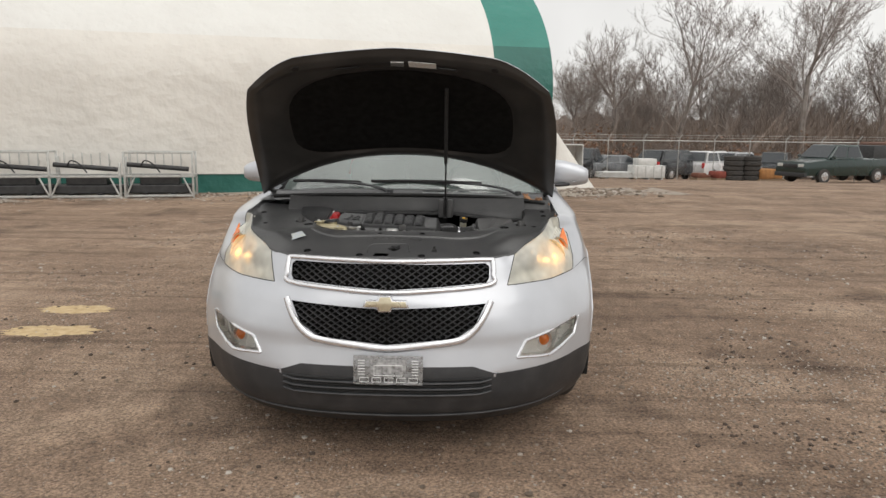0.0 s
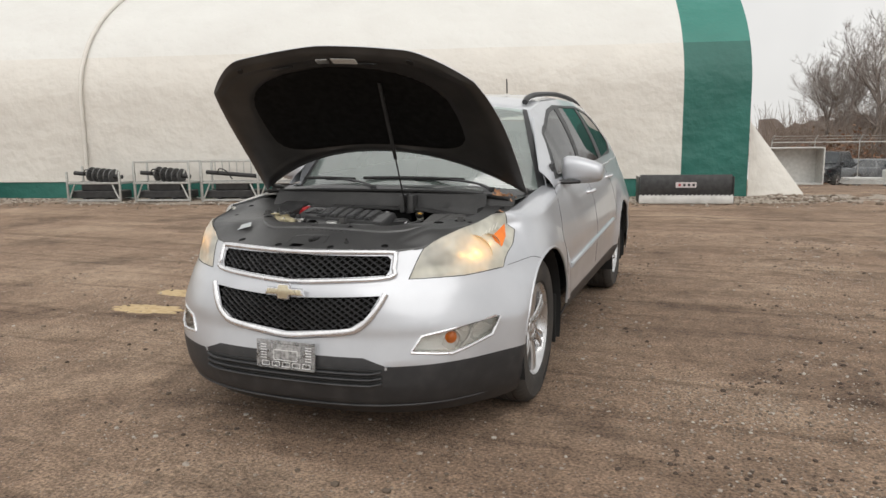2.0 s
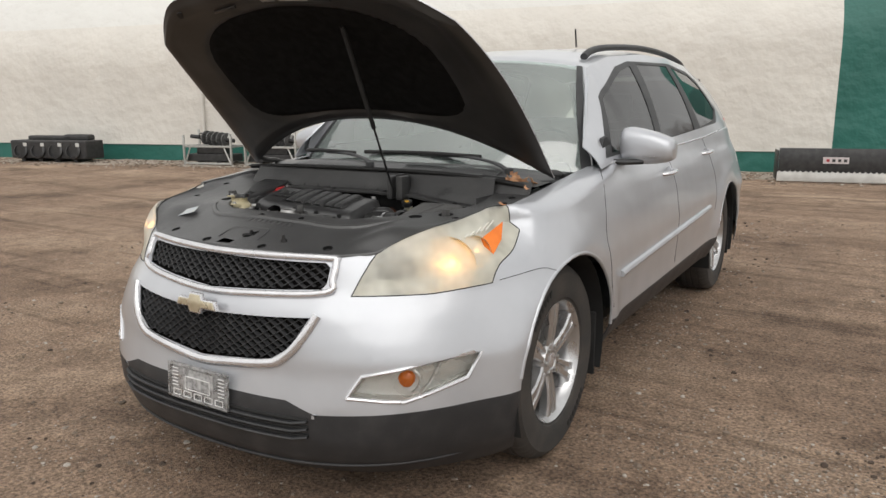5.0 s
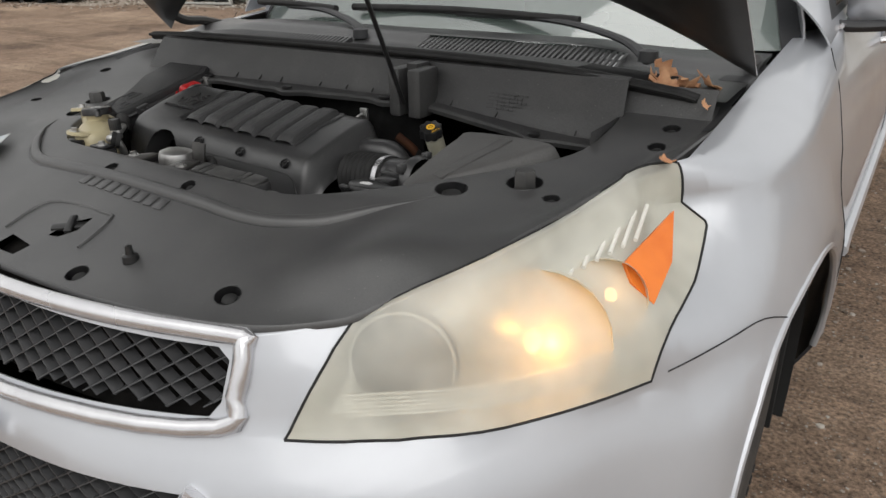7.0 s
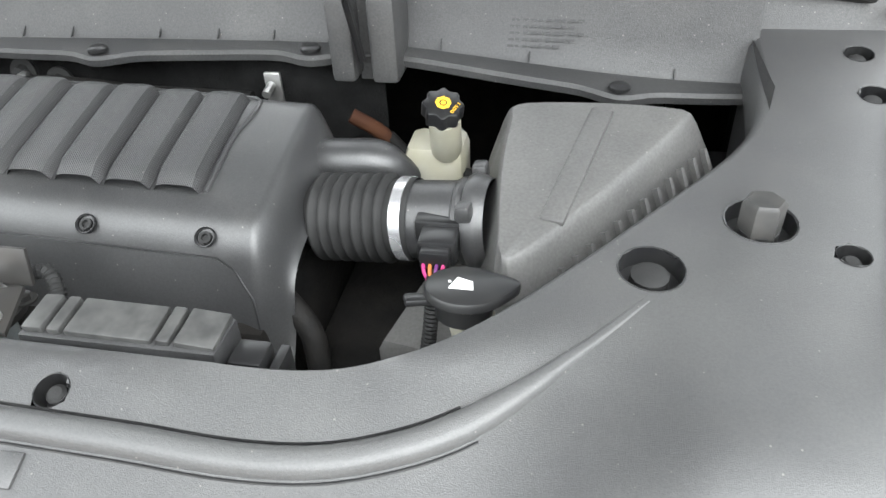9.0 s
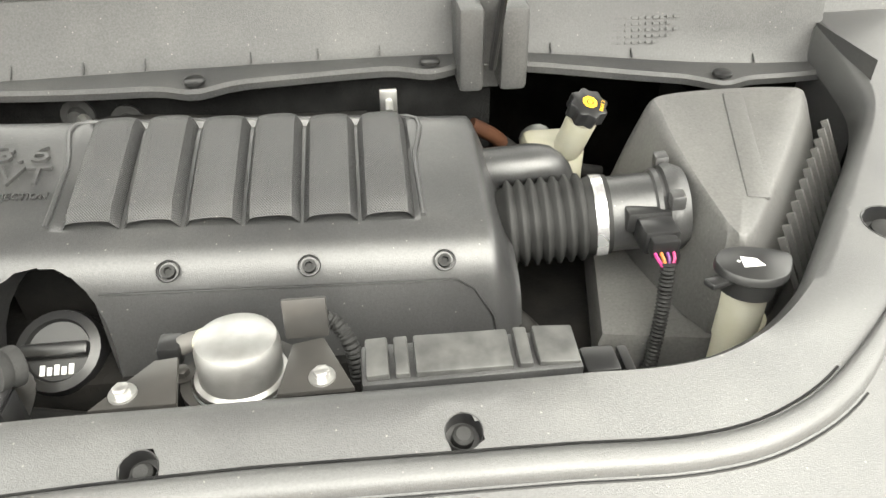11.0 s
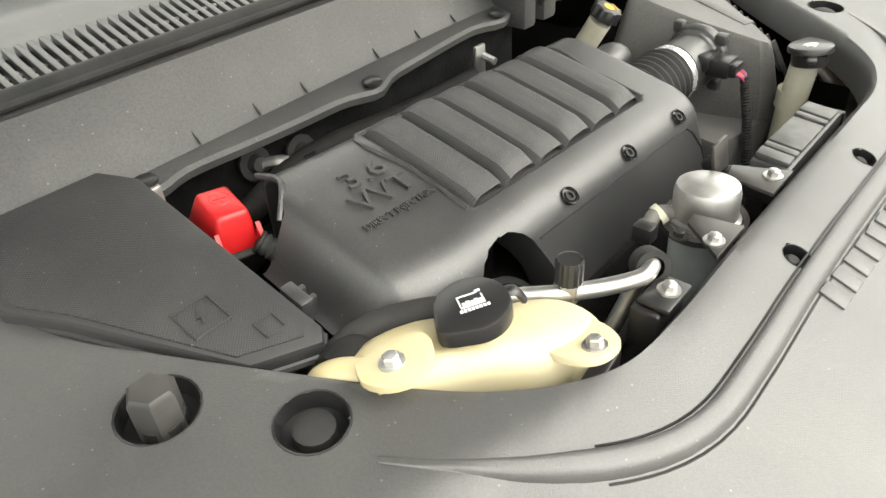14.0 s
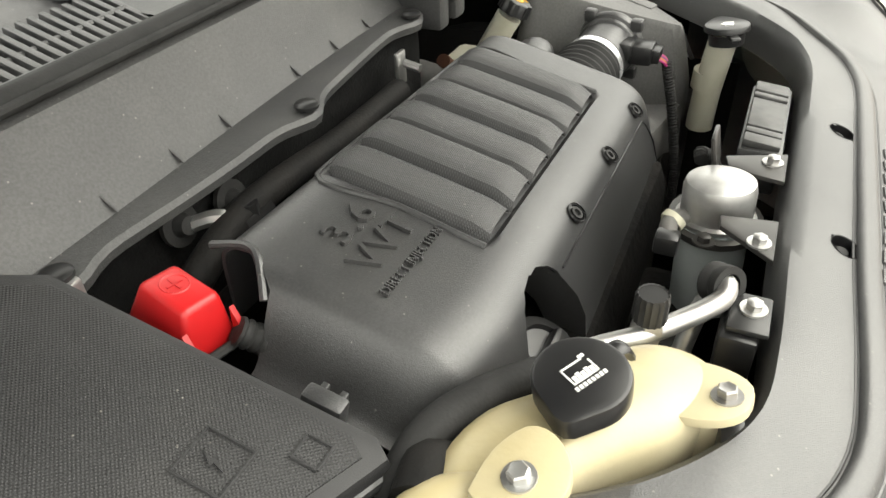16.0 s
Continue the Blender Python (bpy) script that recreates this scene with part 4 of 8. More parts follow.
for sx in (1, -1):
    sk = lamp_skin.copy()
    bmesh.ops.scale(sk, vec=(sx, 1, 1), verts=sk.verts)
    mid = (0.70 * sx, 0.50, 0.85)
    head = part("headlight", shifted(sk, mid, (-0.022 * sx, 0.060, -0.022), 0.90), REFLECT, car, "hazy yellowed headlight, lit warm")
    part("lens", outward(sk, (0.4 * sx, -0.9, 0.3)), LENS, head, "cloudy yellowed plastic lens")
    edges = [e for e in lamp_skin.edges if e.is_boundary]
    walls = bmesh.new()
    for e in edges:
        a, b = [Vector((v.co.x * sx, v.co.y, v.co.z)) for v in e.verts]
        a2, b2 = [Vector(mid) + (p - Vector(mid)) * 0.90 + Vector((-0.022 * sx, 0.060, -0.022)) for p in (a, b)]
        walls.faces.new([walls.verts.new(p) for p in (a, b, b2, a2)])
    left, rim = set(edges), []
    v = edges[0].verts[0]
    while left:
        near = [e for e in v.link_edges if e in left]
        if not near:
            break
        left.discard(near[0])
        v = near[0].other_vert(v)
        if not rim or (rim[-1] - v.co).length > 0.004:
            rim.append(v.co.copy())
    part("gasket", tube([(p.x * sx, p.y, p.z) for p in rim + rim[:1]], 0.0019, 6, 1), RUBBER, head, "black rubber lamp seal")
    part("housing", walls, PALE_HOUSING, head)
    part("inner_bowl", lamp_bowl((0, 0, 0), 0.070, 0.05, facing((0.603, 0.428, 0.823), None, sx)), GREY_LENS, head, "grey unlit inner lamp")
    part("inner_glass", lathe([(0.064, -0.006), (0.062, -0.001), (0.056, 0.005), (0.048, 0.0095), (0.038, 0.013), (0.027, 0.0155), (0.016, 0.017), (0.006, 0.0178), (0.0, 0.018)], 28, facing((0.603, 0.424, 0.823), None, sx)), GREY_LENS, head)
    part("inner_ring", lathe([(0.064, -0.006), (0.068, -0.006), (0.068, 0.000), (0.064, 0.000), (0.064, -0.006)], 24, facing((0.603, 0.424, 0.823), None, sx), cap=False), REFLECT, head)
    part("lower_fluting", join(*[tube([(sx * 0.56, 0.36, 0.768 + 0.006 * k), (sx * 0.70, 0.475, 0.768 + 0.006 * k), (sx * 0.81, 0.605, 0.776 + 0.008 * k)], 0.003, 6, 4) for k in range(6)]), REFLECT, head)
    part("main_bowl", lamp_bowl((0, 0, 0), 0.098, 0.085, facing((0.722, 0.546, 0.828), None, sx)), GLOW_BOWL, head, "lit reflector bowl")
    part("bulb", lathe([(0.010, -0.05), (0.011, -0.02), (0.007, -0.005), (0, 0.0)], 12, facing((0.728, 0.528, 0.828), None, sx)), BULB, head, "glowing warm bulb")
    part("upper_bowl", lamp_bowl((0, 0, 0), 0.056, 0.05, facing((0.778, 0.632, 0.866), None, sx)), GLOW_BOWL, head)
    part("side_bulb", lathe([(0.007, -0.035), (0.008, -0.02), (0.005, -0.012), (0, -0.010)], 12, facing((0.792, 0.622, 0.872), None, sx)), BULB, head, "glowing warm bulb")
    glow = new("headlight_beam", bpy.data.lights.new("headlight_beam", "POINT"))
    glow.data.energy, glow.data.color, glow.data.shadow_soft_size = 0.22, (1.0, 0.48, 0.10), 0.02
    glow.location = (0.756 * sx, 0.528, 0.846)
    amber = bmesh.new()
    amber.faces.new([amber.verts.new((x * sx, y, z)) for x, y, z in ((0.818, 0.762, 0.955), (0.790, 0.662, 0.910), (0.805, 0.655, 0.888), (0.832, 0.668, 0.858), (0.835, 0.72, 0.90))])
    part("amber_reflector", solid(amber, 0.006), AMBER, head, "orange side reflector")
    for k in range(9):
        a = Vector((0.70 + 0.010 * k, 0.60 + 0.018 * k, 0.925 + 0.005 * k))
        part("flute", tube([(sx * (a.x + 0.014), a.y - 0.06, a.z - 0.03), (sx * a.x, a.y + 0.02, a.z - 0.010)], 0.003, 6, 2), PALE_HOUSING, head)
    # fog lamp
    fk = fog_skin.copy()
    bmesh.ops.scale(fk, vec=(sx, 1, 1), verts=fk.verts)
    fmid = (0.71 * sx, 0.36, 0.50)
    fog = part("fog_lamp", shifted(fk, fmid, (-0.01 * sx, 0.045, 0), 0.95), REFLECT, car, "clear fog lamp with amber bulb in a bright bezel")
    fog_walls = bmesh.new()
    for e in [e for e in fk.edges if e.is_boundary]:
        a, b = [v.co.copy() for v in e.verts]
        a2, b2 = [Vector(fmid) + (q - Vector(fmid)) * 0.95 + Vector((-0.01 * sx, 0.045, 0)) for q in (a, b)]
        fog_walls.faces.new([fog_walls.verts.new(q) for q in (a, b, b2, a2)])
    part("housing", fog_walls, REFLECT, fog)
    part("lens", outward(shifted(fk, fmid, (0, 0.003, 0), 1.0), (0.4 * sx, -0.9, 0)), CLEAR, fog)
    fk.free()
    part("bezel", tube([(x * sx, on_nose(x, z) - 0.001, z) for x, z in FOG + FOG[:1]], 0.007, 8, 1), SATIN, fog, "bright bezel")
    part("bulb_shield", lathe([(0.040, -0.02), (0.044, 0.0), (0.038, 0.004), (0.030, -0.015), (0, -0.02)], 20, facing((0.695, 0.355, 0.492), (0.35, -0.93, 0), sx), cap=False), REFLECT, fog)
    part("amber_bulb", lathe([(0.028, -0.01), (0.026, 0.008), (0.012, 0.018), (0, 0.02)], 16, facing((0.690, 0.352, 0.497), (0.35, -0.93, 0), sx)), AMBER, fog, "orange indicator bulb")
    part("divider", tube([(0.735 * sx, 0.365, 0.452), (0.755 * sx, 0.40, 0.49), (0.775 * sx, 0.425, 0.55)], 0.006, 8, 4), REFLECT, fog)
lamp_skin.free()
fog_skin.free()


# ---- wheels ----
def wheel(y, sx, steer=0.0):
    m = Matrix.Translation((0.795 * sx, y, WHEEL_Z)) @ pose(0, 0, 0, 0, 0, steer) @ (pose(0, 0, 0, 0, 90, 0) if sx > 0 else pose(0, 0, 0, 0, -90, 0))
    # spoked face: local z points out of the car
    barrel = lathe([(0.236, -0.12), (0.222, -0.10), (0.205, -0.04), (0.210, 0.06), (0.225, 0.105), (0.238, 0.118), (0.240, 0.110), (0.236, 0.10)], 48, None, cap=False)
    hub = lathe([(0.070, 0.02), (0.074, 0.075), (0.062, 0.092), (0.040, 0.096), (0.036, 0.090), (0, 0.090)], 36)
    rim = part("wheel", moved(join(barrel, hub), m), ALLOY, car, "six-spoke silver alloy wheel")
    for k in range(6):
        rowset = []
        for r, w0, w1, z in ((0.050, 0.004, 0.028, 0.088), (0.10, 0.005, 0.030, 0.098), (0.16, 0.006, 0.034, 0.104), (0.215, 0.007, 0.044, 0.104), (0.230, 0.007, 0.05, 0.10)):
            half = [(w0, z - 0.012), (w0 + 0.004, z), (w1 - 0.006, z), (w1, z - 0.008), (w1 * 0.92, z - 0.04)]
            rowset.append([(r, -a, b) for a, b in reversed(half)] + [(r, a, b) for a, b in half])
        part("spoke", moved(grid(rowset), m @ pose(0, 0, 0, 0, 0, 60 * k)), ALLOY, rim)
    prof = [(0.235, -0.115), (0.245, -0.122), (0.30, -0.132), (0.345, -0.128), (0.366, -0.112)]
    tread = [(0.379, -0.092), (0.381, -0.068), (0.374, -0.066), (0.374, -0.058), (0.383, -0.056), (0.383, -0.026), (0.375, -0.024), (0.375, -0.016), (0.383, -0.014), (0.383, 0.014), (0.375, 0.016), (0.375, 0.024), (0.383, 0.026), (0.383, 0.056), (0.374, 0.058), (0.374, 0.066), (0.381, 0.068), (0.379, 0.092)]
    outer = [(0.366, 0.112), (0.352, 0.122), (0.345, 0.128), (0.335, 0.128), (0.30, 0.132), (0.262, 0.128), (0.250, 0.124), (0.246, 0.118), (0.236, 0.115)]
    n, rows_ = 180, []
    for r, h in prof + tread + outer:
        shoulder = 0.086 < abs(h) < 0.115 and r > 0.36
        mid_block = abs(h) < 0.07 and r > 0.38
        rows_.append([((r - (0.005 if shoulder and k % 3 == 0 else 0) - (0.003 if mid_block and k % 6 == (0 if h > 0 else 3) else 0)) * math.cos(2 * math.pi * k / n), (r - (0.005 if shoulder and k % 3 == 0 else 0) - (0.003 if mid_block and k % 6 == (0 if h > 0 else 3) else 0)) * math.sin(2 * math.pi * k / n), h) for k in range(n)])
    part("tyre", moved(grid(rows_, closed_u=True), m), TYRE, rim, "black road tyre with dusty tread", angle=30)
    for a0 in (20, 200):
        for k in range(7):
            part("sidewall_mark", moved(box(0.298, -0.010, 0.130, 0.322, 0.010, 0.1335, 0.001), m @ pose(0, 0, 0, 0, 0, a0 + 5 * k)), RUBBER, rim)
    for k in range(6):
        a = 2 * math.pi * (k + 0.5) / 6
        part("lug_nut", lathe([(0.011, 0.07), (0.011, 0.098), (0.008, 0.103), (0, 0.103)], 6, m @ Matrix.Translation((0.052 * math.cos(a), 0.052 * math.sin(a), 0))), STEEL, rim)
    part("brake_disc", lathe([(0.165, 0.01), (0.165, 0.03), (0.06, 0.03), (0.06, 0.05), (0, 0.05)], 32, m), STEEL, rim)
    part("hub_cap", lathe([(0.030, 0.09), (0.030, 0.097), (0.02, 0.10), (0, 0.10)], 24, m), SATIN, rim)


for sx in (1, -1):
    for y in (WHEEL_F, WHEEL_R):
        wheel(y, sx, 0)
        liner = grid([[(sx * x, y + 0.422 * math.cos(a), WHEEL_Z + 0.008 + 0.422 * math.sin(a)) for x in (0.95, 0.80, 0.60)] for a in [math.pi * (-0.12 + 1.24 * k / 20) for k in range(21)]])
        part("arch_liner", liner, LINER, car, "black wheel arch liner")
        back = grid([[(sx * 0.60, y + dy, z) for dy in (-0.43, 0, 0.43)] for z in (0.25, 0.55, 0.82)])
        part("arch_wall", back, LINER, car)
        part("mud_flap", box(sx * 0.72 - 0.10, y + 0.37, 0.20, sx * 0.72 + 0.21 if sx > 0 else sx * 0.72 + 0.10, y + 0.385, 0.48, 0.004) if sx > 0 else box(-0.93, y + 0.37, 0.20, -0.62, y + 0.385, 0.48, 0.004), LINER, car)
        arc = []
        for k in range(25):
            a = math.pi * (-0.06 + 1.10 * k / 24)
            yy, zz = y + 0.005 + 0.420 * math.cos(a), WHEEL_Z + 0.008 + 0.420 * math.sin(a)
            if zz > 0.40 if y == WHEEL_F else zz > 0.46:
                s_ = 1 + (yy - YC) / (YT - YC)
                if yy < YC:
                    pw, wd, yf = power(zz), width_at(YC, zz), lerp_table(zz, NOSE)
                    xx = wd * max(0.0, 1 - ((YC - yy) / (YC - yf)) ** pw) ** (1 / pw) + flare(yy, zz)
                else:
                    xx = shell(s_, zz)[0]
                arc.append((sx * (xx - 0.004), yy, zz))
        part("arch_lip", tube(arc, 0.008, 8, 1), SILVER, car)


def on_side(y, z, off=0.0):
    if y < YC:
        pw, wd, yf = power(z), width_at(YC, z), lerp_table(z, NOSE)
        return (wd * max(0.0, 1 - ((YC - y) / (YC - yf)) ** pw) ** (1 / pw) + flare(y, z) + off, y, z)
    s_ = 1 + (y - YC) / (YT - YC)
    return (shell(min(s_, 2.0), z)[0] + off, y, z) if y <= YT else (shell(2 + (y - YT) * 0.45, z)[0] + off, y, z)


def flip(pts, sx):
    return [(p[0] * sx, p[1], p[2]) for p in pts]


SEAM = mat("panel_gap", (0.02, 0.02, 0.02), None, 0.8)
for sx in (1, -1):
    for seam in ([(1.53, 1.075), (1.45, 0.93), (1.40, 0.79), (1.415, 0.63), (1.47, 0.50)], [(2.60, 1.11), (2.60, 0.9), (2.59, 0.7), (2.58, 0.48)], [(3.55, 1.13), (3.60, 0.95), (3.62, 0.80), (3.55, 0.66)], [(0.648, 0.778), (0.75, 0.79), (0.83, 0.793), (0.905, 0.768)]):
        part("panel_gap", tube(flip([on_side(p.x, p.y, 0.0005) for p in smooth_path([(a, b, 0) for a, b in seam], 4)], sx), 0.0011, 6, 1), SEAM, car)
    trim = [on_side(1.58 + k * 0.1, 0.622 + 0.0042 * k, 0.004) for k in range(19)]
    part("door_moulding", tube(flip(trim, sx), 0.017, 8, 1, flat=0.9), SILVER, car, "silver door moulding strip")
    part("window_moulding", tube(flip([(house(y, 0.0)[0] + 0.003, y, house(y, 0.0)[2] + 0.006) for y in [1.72 + 0.1 * k for k in range(25)]], sx), 0.006, 6, 1), SATIN, car, "bright window line moulding")
    for y, z in ((2.49, 0.99), (3.50, 1.04)):
        x = on_side(y, z)[0]
        h = part("door_handle", tube(flip([(x - 0.005, y - 0.09, z - 0.004), (x + 0.028, y - 0.06, z), (x + 0.034, y, z + 0.003), (x + 0.030, y + 0.06, z + 0.005), (x - 0.004, y + 0.095, z + 0.006)], sx), 0.013, 10, 6, flat=0.8), SATIN, car, "bright door handle")
        part("handle_cup", lathe([(0.042, 0.0015), (0.03, -0.004), (0, -0.008)], 20, Matrix.Translation((x * sx, y, z)) @ pose(0, 0, 0, 0, 90 * sx, 0) @ Matrix.Diagonal((0.8, 1.5, 1, 1)), cap=False), SILVER, h)
    # mirror
    arm = part("mirror", tube(flip([(0.845, 1.74, 1.100), (0.90, 1.775, 1.092), (0.985, 1.82, 1.095)], sx), 0.019, 10, 6, flat=0.7), BLACK_TRIM, car, "silver door mirror on a black foot")
    shape = []
    for i in range(13):
        a = -math.pi / 2 + math.pi * i / 12
        k = abs(math.cos(a)) ** 0.32
        xx = 0.992 + 0.125 * math.sin(a) * (1.0 if a > 0 else 0.95)
        shape.append([(sx * xx, 1.865 + 0.075 * k * math.copysign(abs(math.cos(b)) ** 0.7, math.cos(b)), 1.158 + (0.078 - 0.018 * math.sin(a)) * k * math.copysign(abs(math.sin(b)) ** 0.7, math.sin(b)) - 0.012 * math.sin(a)) for b in [2 * math.pi * j / 20 for j in range(20)]])
    part("mirror_shell", grid(shape, closed_u=True), SILVER, arm, "silver mirror shell")
    part("indicator", tube(flip([(0.995, 1.797, 1.118), (1.04, 1.800, 1.117), (1.083, 1.83, 1.117)], sx), 0.009, 8, 5, flat=0.8), CLEAR, arm, "clear indicator strip")
    part("mirror_base", prism([(1.66, 1.105), (1.82, 1.115), (1.74, 1.21), (1.69, 1.20)], 0.0, 0.02, Matrix.Translation((0.825 * sx, 0, 0)) @ Matrix(((0, 0, 1, 0), (1, 0, 0, 0), (0, 1, 0, 0), (0, 0, 0, 1)))), BLACK_TRIM, arm)
    # roof rail
    rail = [(0.545, 2.20, 1.590), (0.54, 2.32, 1.628), (0.535, 2.6, 1.662), (0.53, 3.2, 1.695), (0.525, 3.8, 1.692), (0.515, 4.25, 1.66), (0.515, 4.42, 1.61)]
    part("roof_rail", tube(flip(rail, sx), 0.020, 10, 6, flat=0.9), BLACK_TRIM, car, "dark grey roof rail")
    part("tail_light", solid(grid([[(sx * (0.872 - 0.02 * k - 0.5 * (y - 4.5) ** 2), y, 0.98 + 0.26 * k / 3) for y in (4.5, 4.58, 4.68, 4.78)] for k in range(4)]), 0.02), RED, car, "red tail light")
part("antenna", tube([(0.22, 2.92, 1.70), (0.235, 2.86, 1.80)], 0.005, 6, 2), RUBBER, car)

# ---- cabin, dimly seen through the glass ----
part("dashboard", join(box(-0.74, 1.55, 0.85, 0.74, 1.95, 1.06, 0.05), box(0.22, 1.85, 1.0, 0.52, 2.05, 1.10, 0.03)), INTERIOR, car, "grey dashboard")
part("steering_wheel", moved(grid([[((0.18 + 0.014 * math.cos(b)) * math.cos(a), (0.18 + 0.014 * math.cos(b)) * math.sin(a), 0.014 * math.sin(b)) for b in [2 * math.pi * j / 8 for j in range(8)]] for a in [2 * math.pi * k / 28 for k in range(28)]], closed_u=True, closed_v=True), pose(0.38, 2.10, 1.06, 62)), BLACK_TRIM, car)
for sx in (1, -1):
    seat = part("front_seat", join(box(0.38 * sx - 0.25, 2.45, 0.45, 0.38 * sx + 0.25, 2.98, 0.62, 0.05), moved(box(-0.24, -0.07, 0, 0.24, 0.07, 0.66, 0.06), pose(0.38 * sx, 2.98, 0.55, -14))), INTERIOR, car, "grey front seat")
    part("headrest", box(0.38 * sx - 0.13, 3.13, 1.24, 0.38 * sx + 0.13, 3.22, 1.42, 0.04), INTERIOR, seat)
part("rear_bench", join(box(-0.66, 3.45, 0.45, 0.66, 3.95, 0.62, 0.05), box(-0.66, 3.92, 0.55, 0.66, 4.06, 1.25, 0.06)), INTERIOR, car, "grey rear bench")
part("cabin_floor", box(-0.86, 1.42, 0.36, 0.86, 4.9, 0.40), INTERIOR, car)
part("bulkhead", box(-0.85, 1.36, 0.30, 0.85, 1.40, 1.04), SHADE_BLACK, car)
part("headliner", grid([[(roof_point(y, u)[0] * 0.97, y, roof_point(y, u)[2] - 0.03) for u in (-1, -0.5, 0, 0.5, 1)] for y in [2.1 + 0.25 * k for k in range(11)]]), INTERIOR, car)
part("rear_view_mirror", box(-0.12, 2.02, 1.44, 0.12, 2.05, 1.50, 0.012), BLACK_TRIM, car)


# ---- black panel over the radiator, with its two wings ----
OUT_EDGE = [(0.0, 0.262), (0.20, 0.271), (0.36, 0.298), (0.46, 0.335), (0.545, 0.392), (0.592, 0.435), (0.632, 0.468), (0.664, 0.508), (0.686, 0.560), (0.711, 0.645), (0.730, 0.722), (0.750, 0.793), (0.785, 0.86), (0.80, 1.0), (0.80, 1.14)]
LIP_POS = [(0.0, 0.545), (0.18, 0.543), (0.27, 0.543), (0.325, 0.553), (0.374, 0.580), (0.432, 0.635), (0.521, 0.745), (0.612, 0.865), (0.632, 0.95), (0.632, 1.05)]
LIP_NEG = [(0.0, 0.545), (-0.10, 0.545), (-0.20, 0.543), (-0.262, 0.547), (-0.312, 0.574), (-0.360, 0.622), (-0.414, 0.705), (-0.463, 0.79), (-0.515, 0.89), (-0.55, 1.05)]


def along(pts, k):
    """The point at k (0 to 1) of a smoothed outline."""
    p = smooth_path([(x, y, 0) for x, y in pts], 6)
    i = min(len(p) - 2, int(k * (len(p) - 1)))
    return p[i].lerp(p[i + 1], k * (len(p) - 1) - i)


def shroud_z(x, y):
    q = y - lerp_table(abs(x), [(0, 0.262), (0.2, 0.271), (0.36, 0.298), (0.46, 0.335), (0.545, 0.392), (0.592, 0.435), (0.632, 0.468), (0.664, 0.508), (0.686, 0.560), (0.711, 0.645), (0.730, 0.722), (0.750, 0.793), (0.785, 0.86), (0.9, 1.2)])
    side = ease((abs(x) - 0.40) / 0.15)
    rim = lerp_table(y, [(0.335, 0.878), (0.392, 0.886), (0.435, 0.914), (0.468, 0.934), (0.508, 0.950), (0.56, 0.963), (0.645, 0.968), (0.72, 0.972), (0.8, 0.976), (1.2, 0.976)])
    z = (0.874 + 0.082 * min(1, max(0, q / 0.26)) ** 1.15) * (1 - side) + side * (rim + (0.956 - rim) * ease(q / 0.14))
    return z + 0.075 * max(0.0, y - 0.55) + (0.025 * ease((y - 0.8) / 0.3) if y > 0.8 else 0) - side * 0.004


def shroud_rows(sign):
    lip, out = (LIP_POS if sign > 0 else LIP_NEG), []
    for i in range(91):
        k = i / 90
        a, b = along(lip, k), along([(sign * x, y) for x, y in OUT_EDGE], k)
        row = []
        for d, dz in ((0.0, -0.045), (0.004, -0.008), (0.012, 0.0)):
            p = a + (b - a).normalized() * (d - 0.004)
            row.append((p.x, p.y, shroud_z(p.x, p.y) + dz))
        for j in range(1, 17):
            p = a.lerp(b, j / 16)
            row.append((p.x, p.y, shroud_z(p.x, p.y)))
        out_n = Vector((sign * 0.88, -0.47, 0)) * ease((b.y - 0.37) / 0.06) + Vector((0.2 * sign, -0.4, 0)) * (1 - ease((b.y - 0.37) / 0.06))
        zb = shroud_z(b.x, b.y)
        for d, dz in ((0.002, 0.0035), (0.006, 0.0015), (0.007, -0.006)):
            row.append((b.x + out_n.x * d, b.y + out_n.y * d, zb + dz))
        out.append(row)
    return out


RUSTED_BOLT = mat("dull_bolt", (0.030, 0.030, 0.030), (0.055, 0.053, 0.05), 0.45, 0.1, 40)
shroud_bm = join(grid(shroud_rows(1)), grid(shroud_rows(-1)))
bmesh.ops.remove_doubles(shroud_bm, verts=shroud_bm.verts, dist=0.0005)
HOLES = [(0.38, 0.356, 0.017), (-0.38, 0.356, 0.017), (0.519, 0.668, 0.024), (0.605, 0.735, 0.027), (-0.442, 0.670, 0.024), (-0.500, 0.754, 0.027), (-0.069, 0.499, 0.0118), (0.130, 0.504, 0.0118), (0.137, 0.297, 0.016), (-0.137, 0.297, 0.016), (0.665, 0.70, 0.012), (-0.665, 0.70, 0.012), (0.735, 0.93, 0.014), (0.735, 1.0, 0.014), (-0.735, 0.93, 0.014)]
for x, y, r in HOLES:
    bmesh.ops.delete(shroud_bm, geom=cut(shroud_bm, circle(x, y, r, 22), (0, 1)), context="FACES")
LATCH = [(-0.075, 0.285), (-0.012, 0.285), (-0.006, 0.310), (-0.070, 0.318)]
bmesh.ops.delete(shroud_bm, geom=cut(shroud_bm, LATCH, (0, 1)), context="FACES")
SLOT = [(-0.012, 0.335), (0.020, 0.340), (0.038, 0.362), (0.034, 0.398), (0.012, 0.400), (0.006, 0.372), (-0.016, 0.356)]
bmesh.ops.delete(shroud_bm, geom=cut(shroud_bm, SLOT, (0, 1)), context="FACES")
shroud = part("radiator_panel", shroud_bm, SHROUD, car, "black grained plastic panel over the radiator", angle=50)

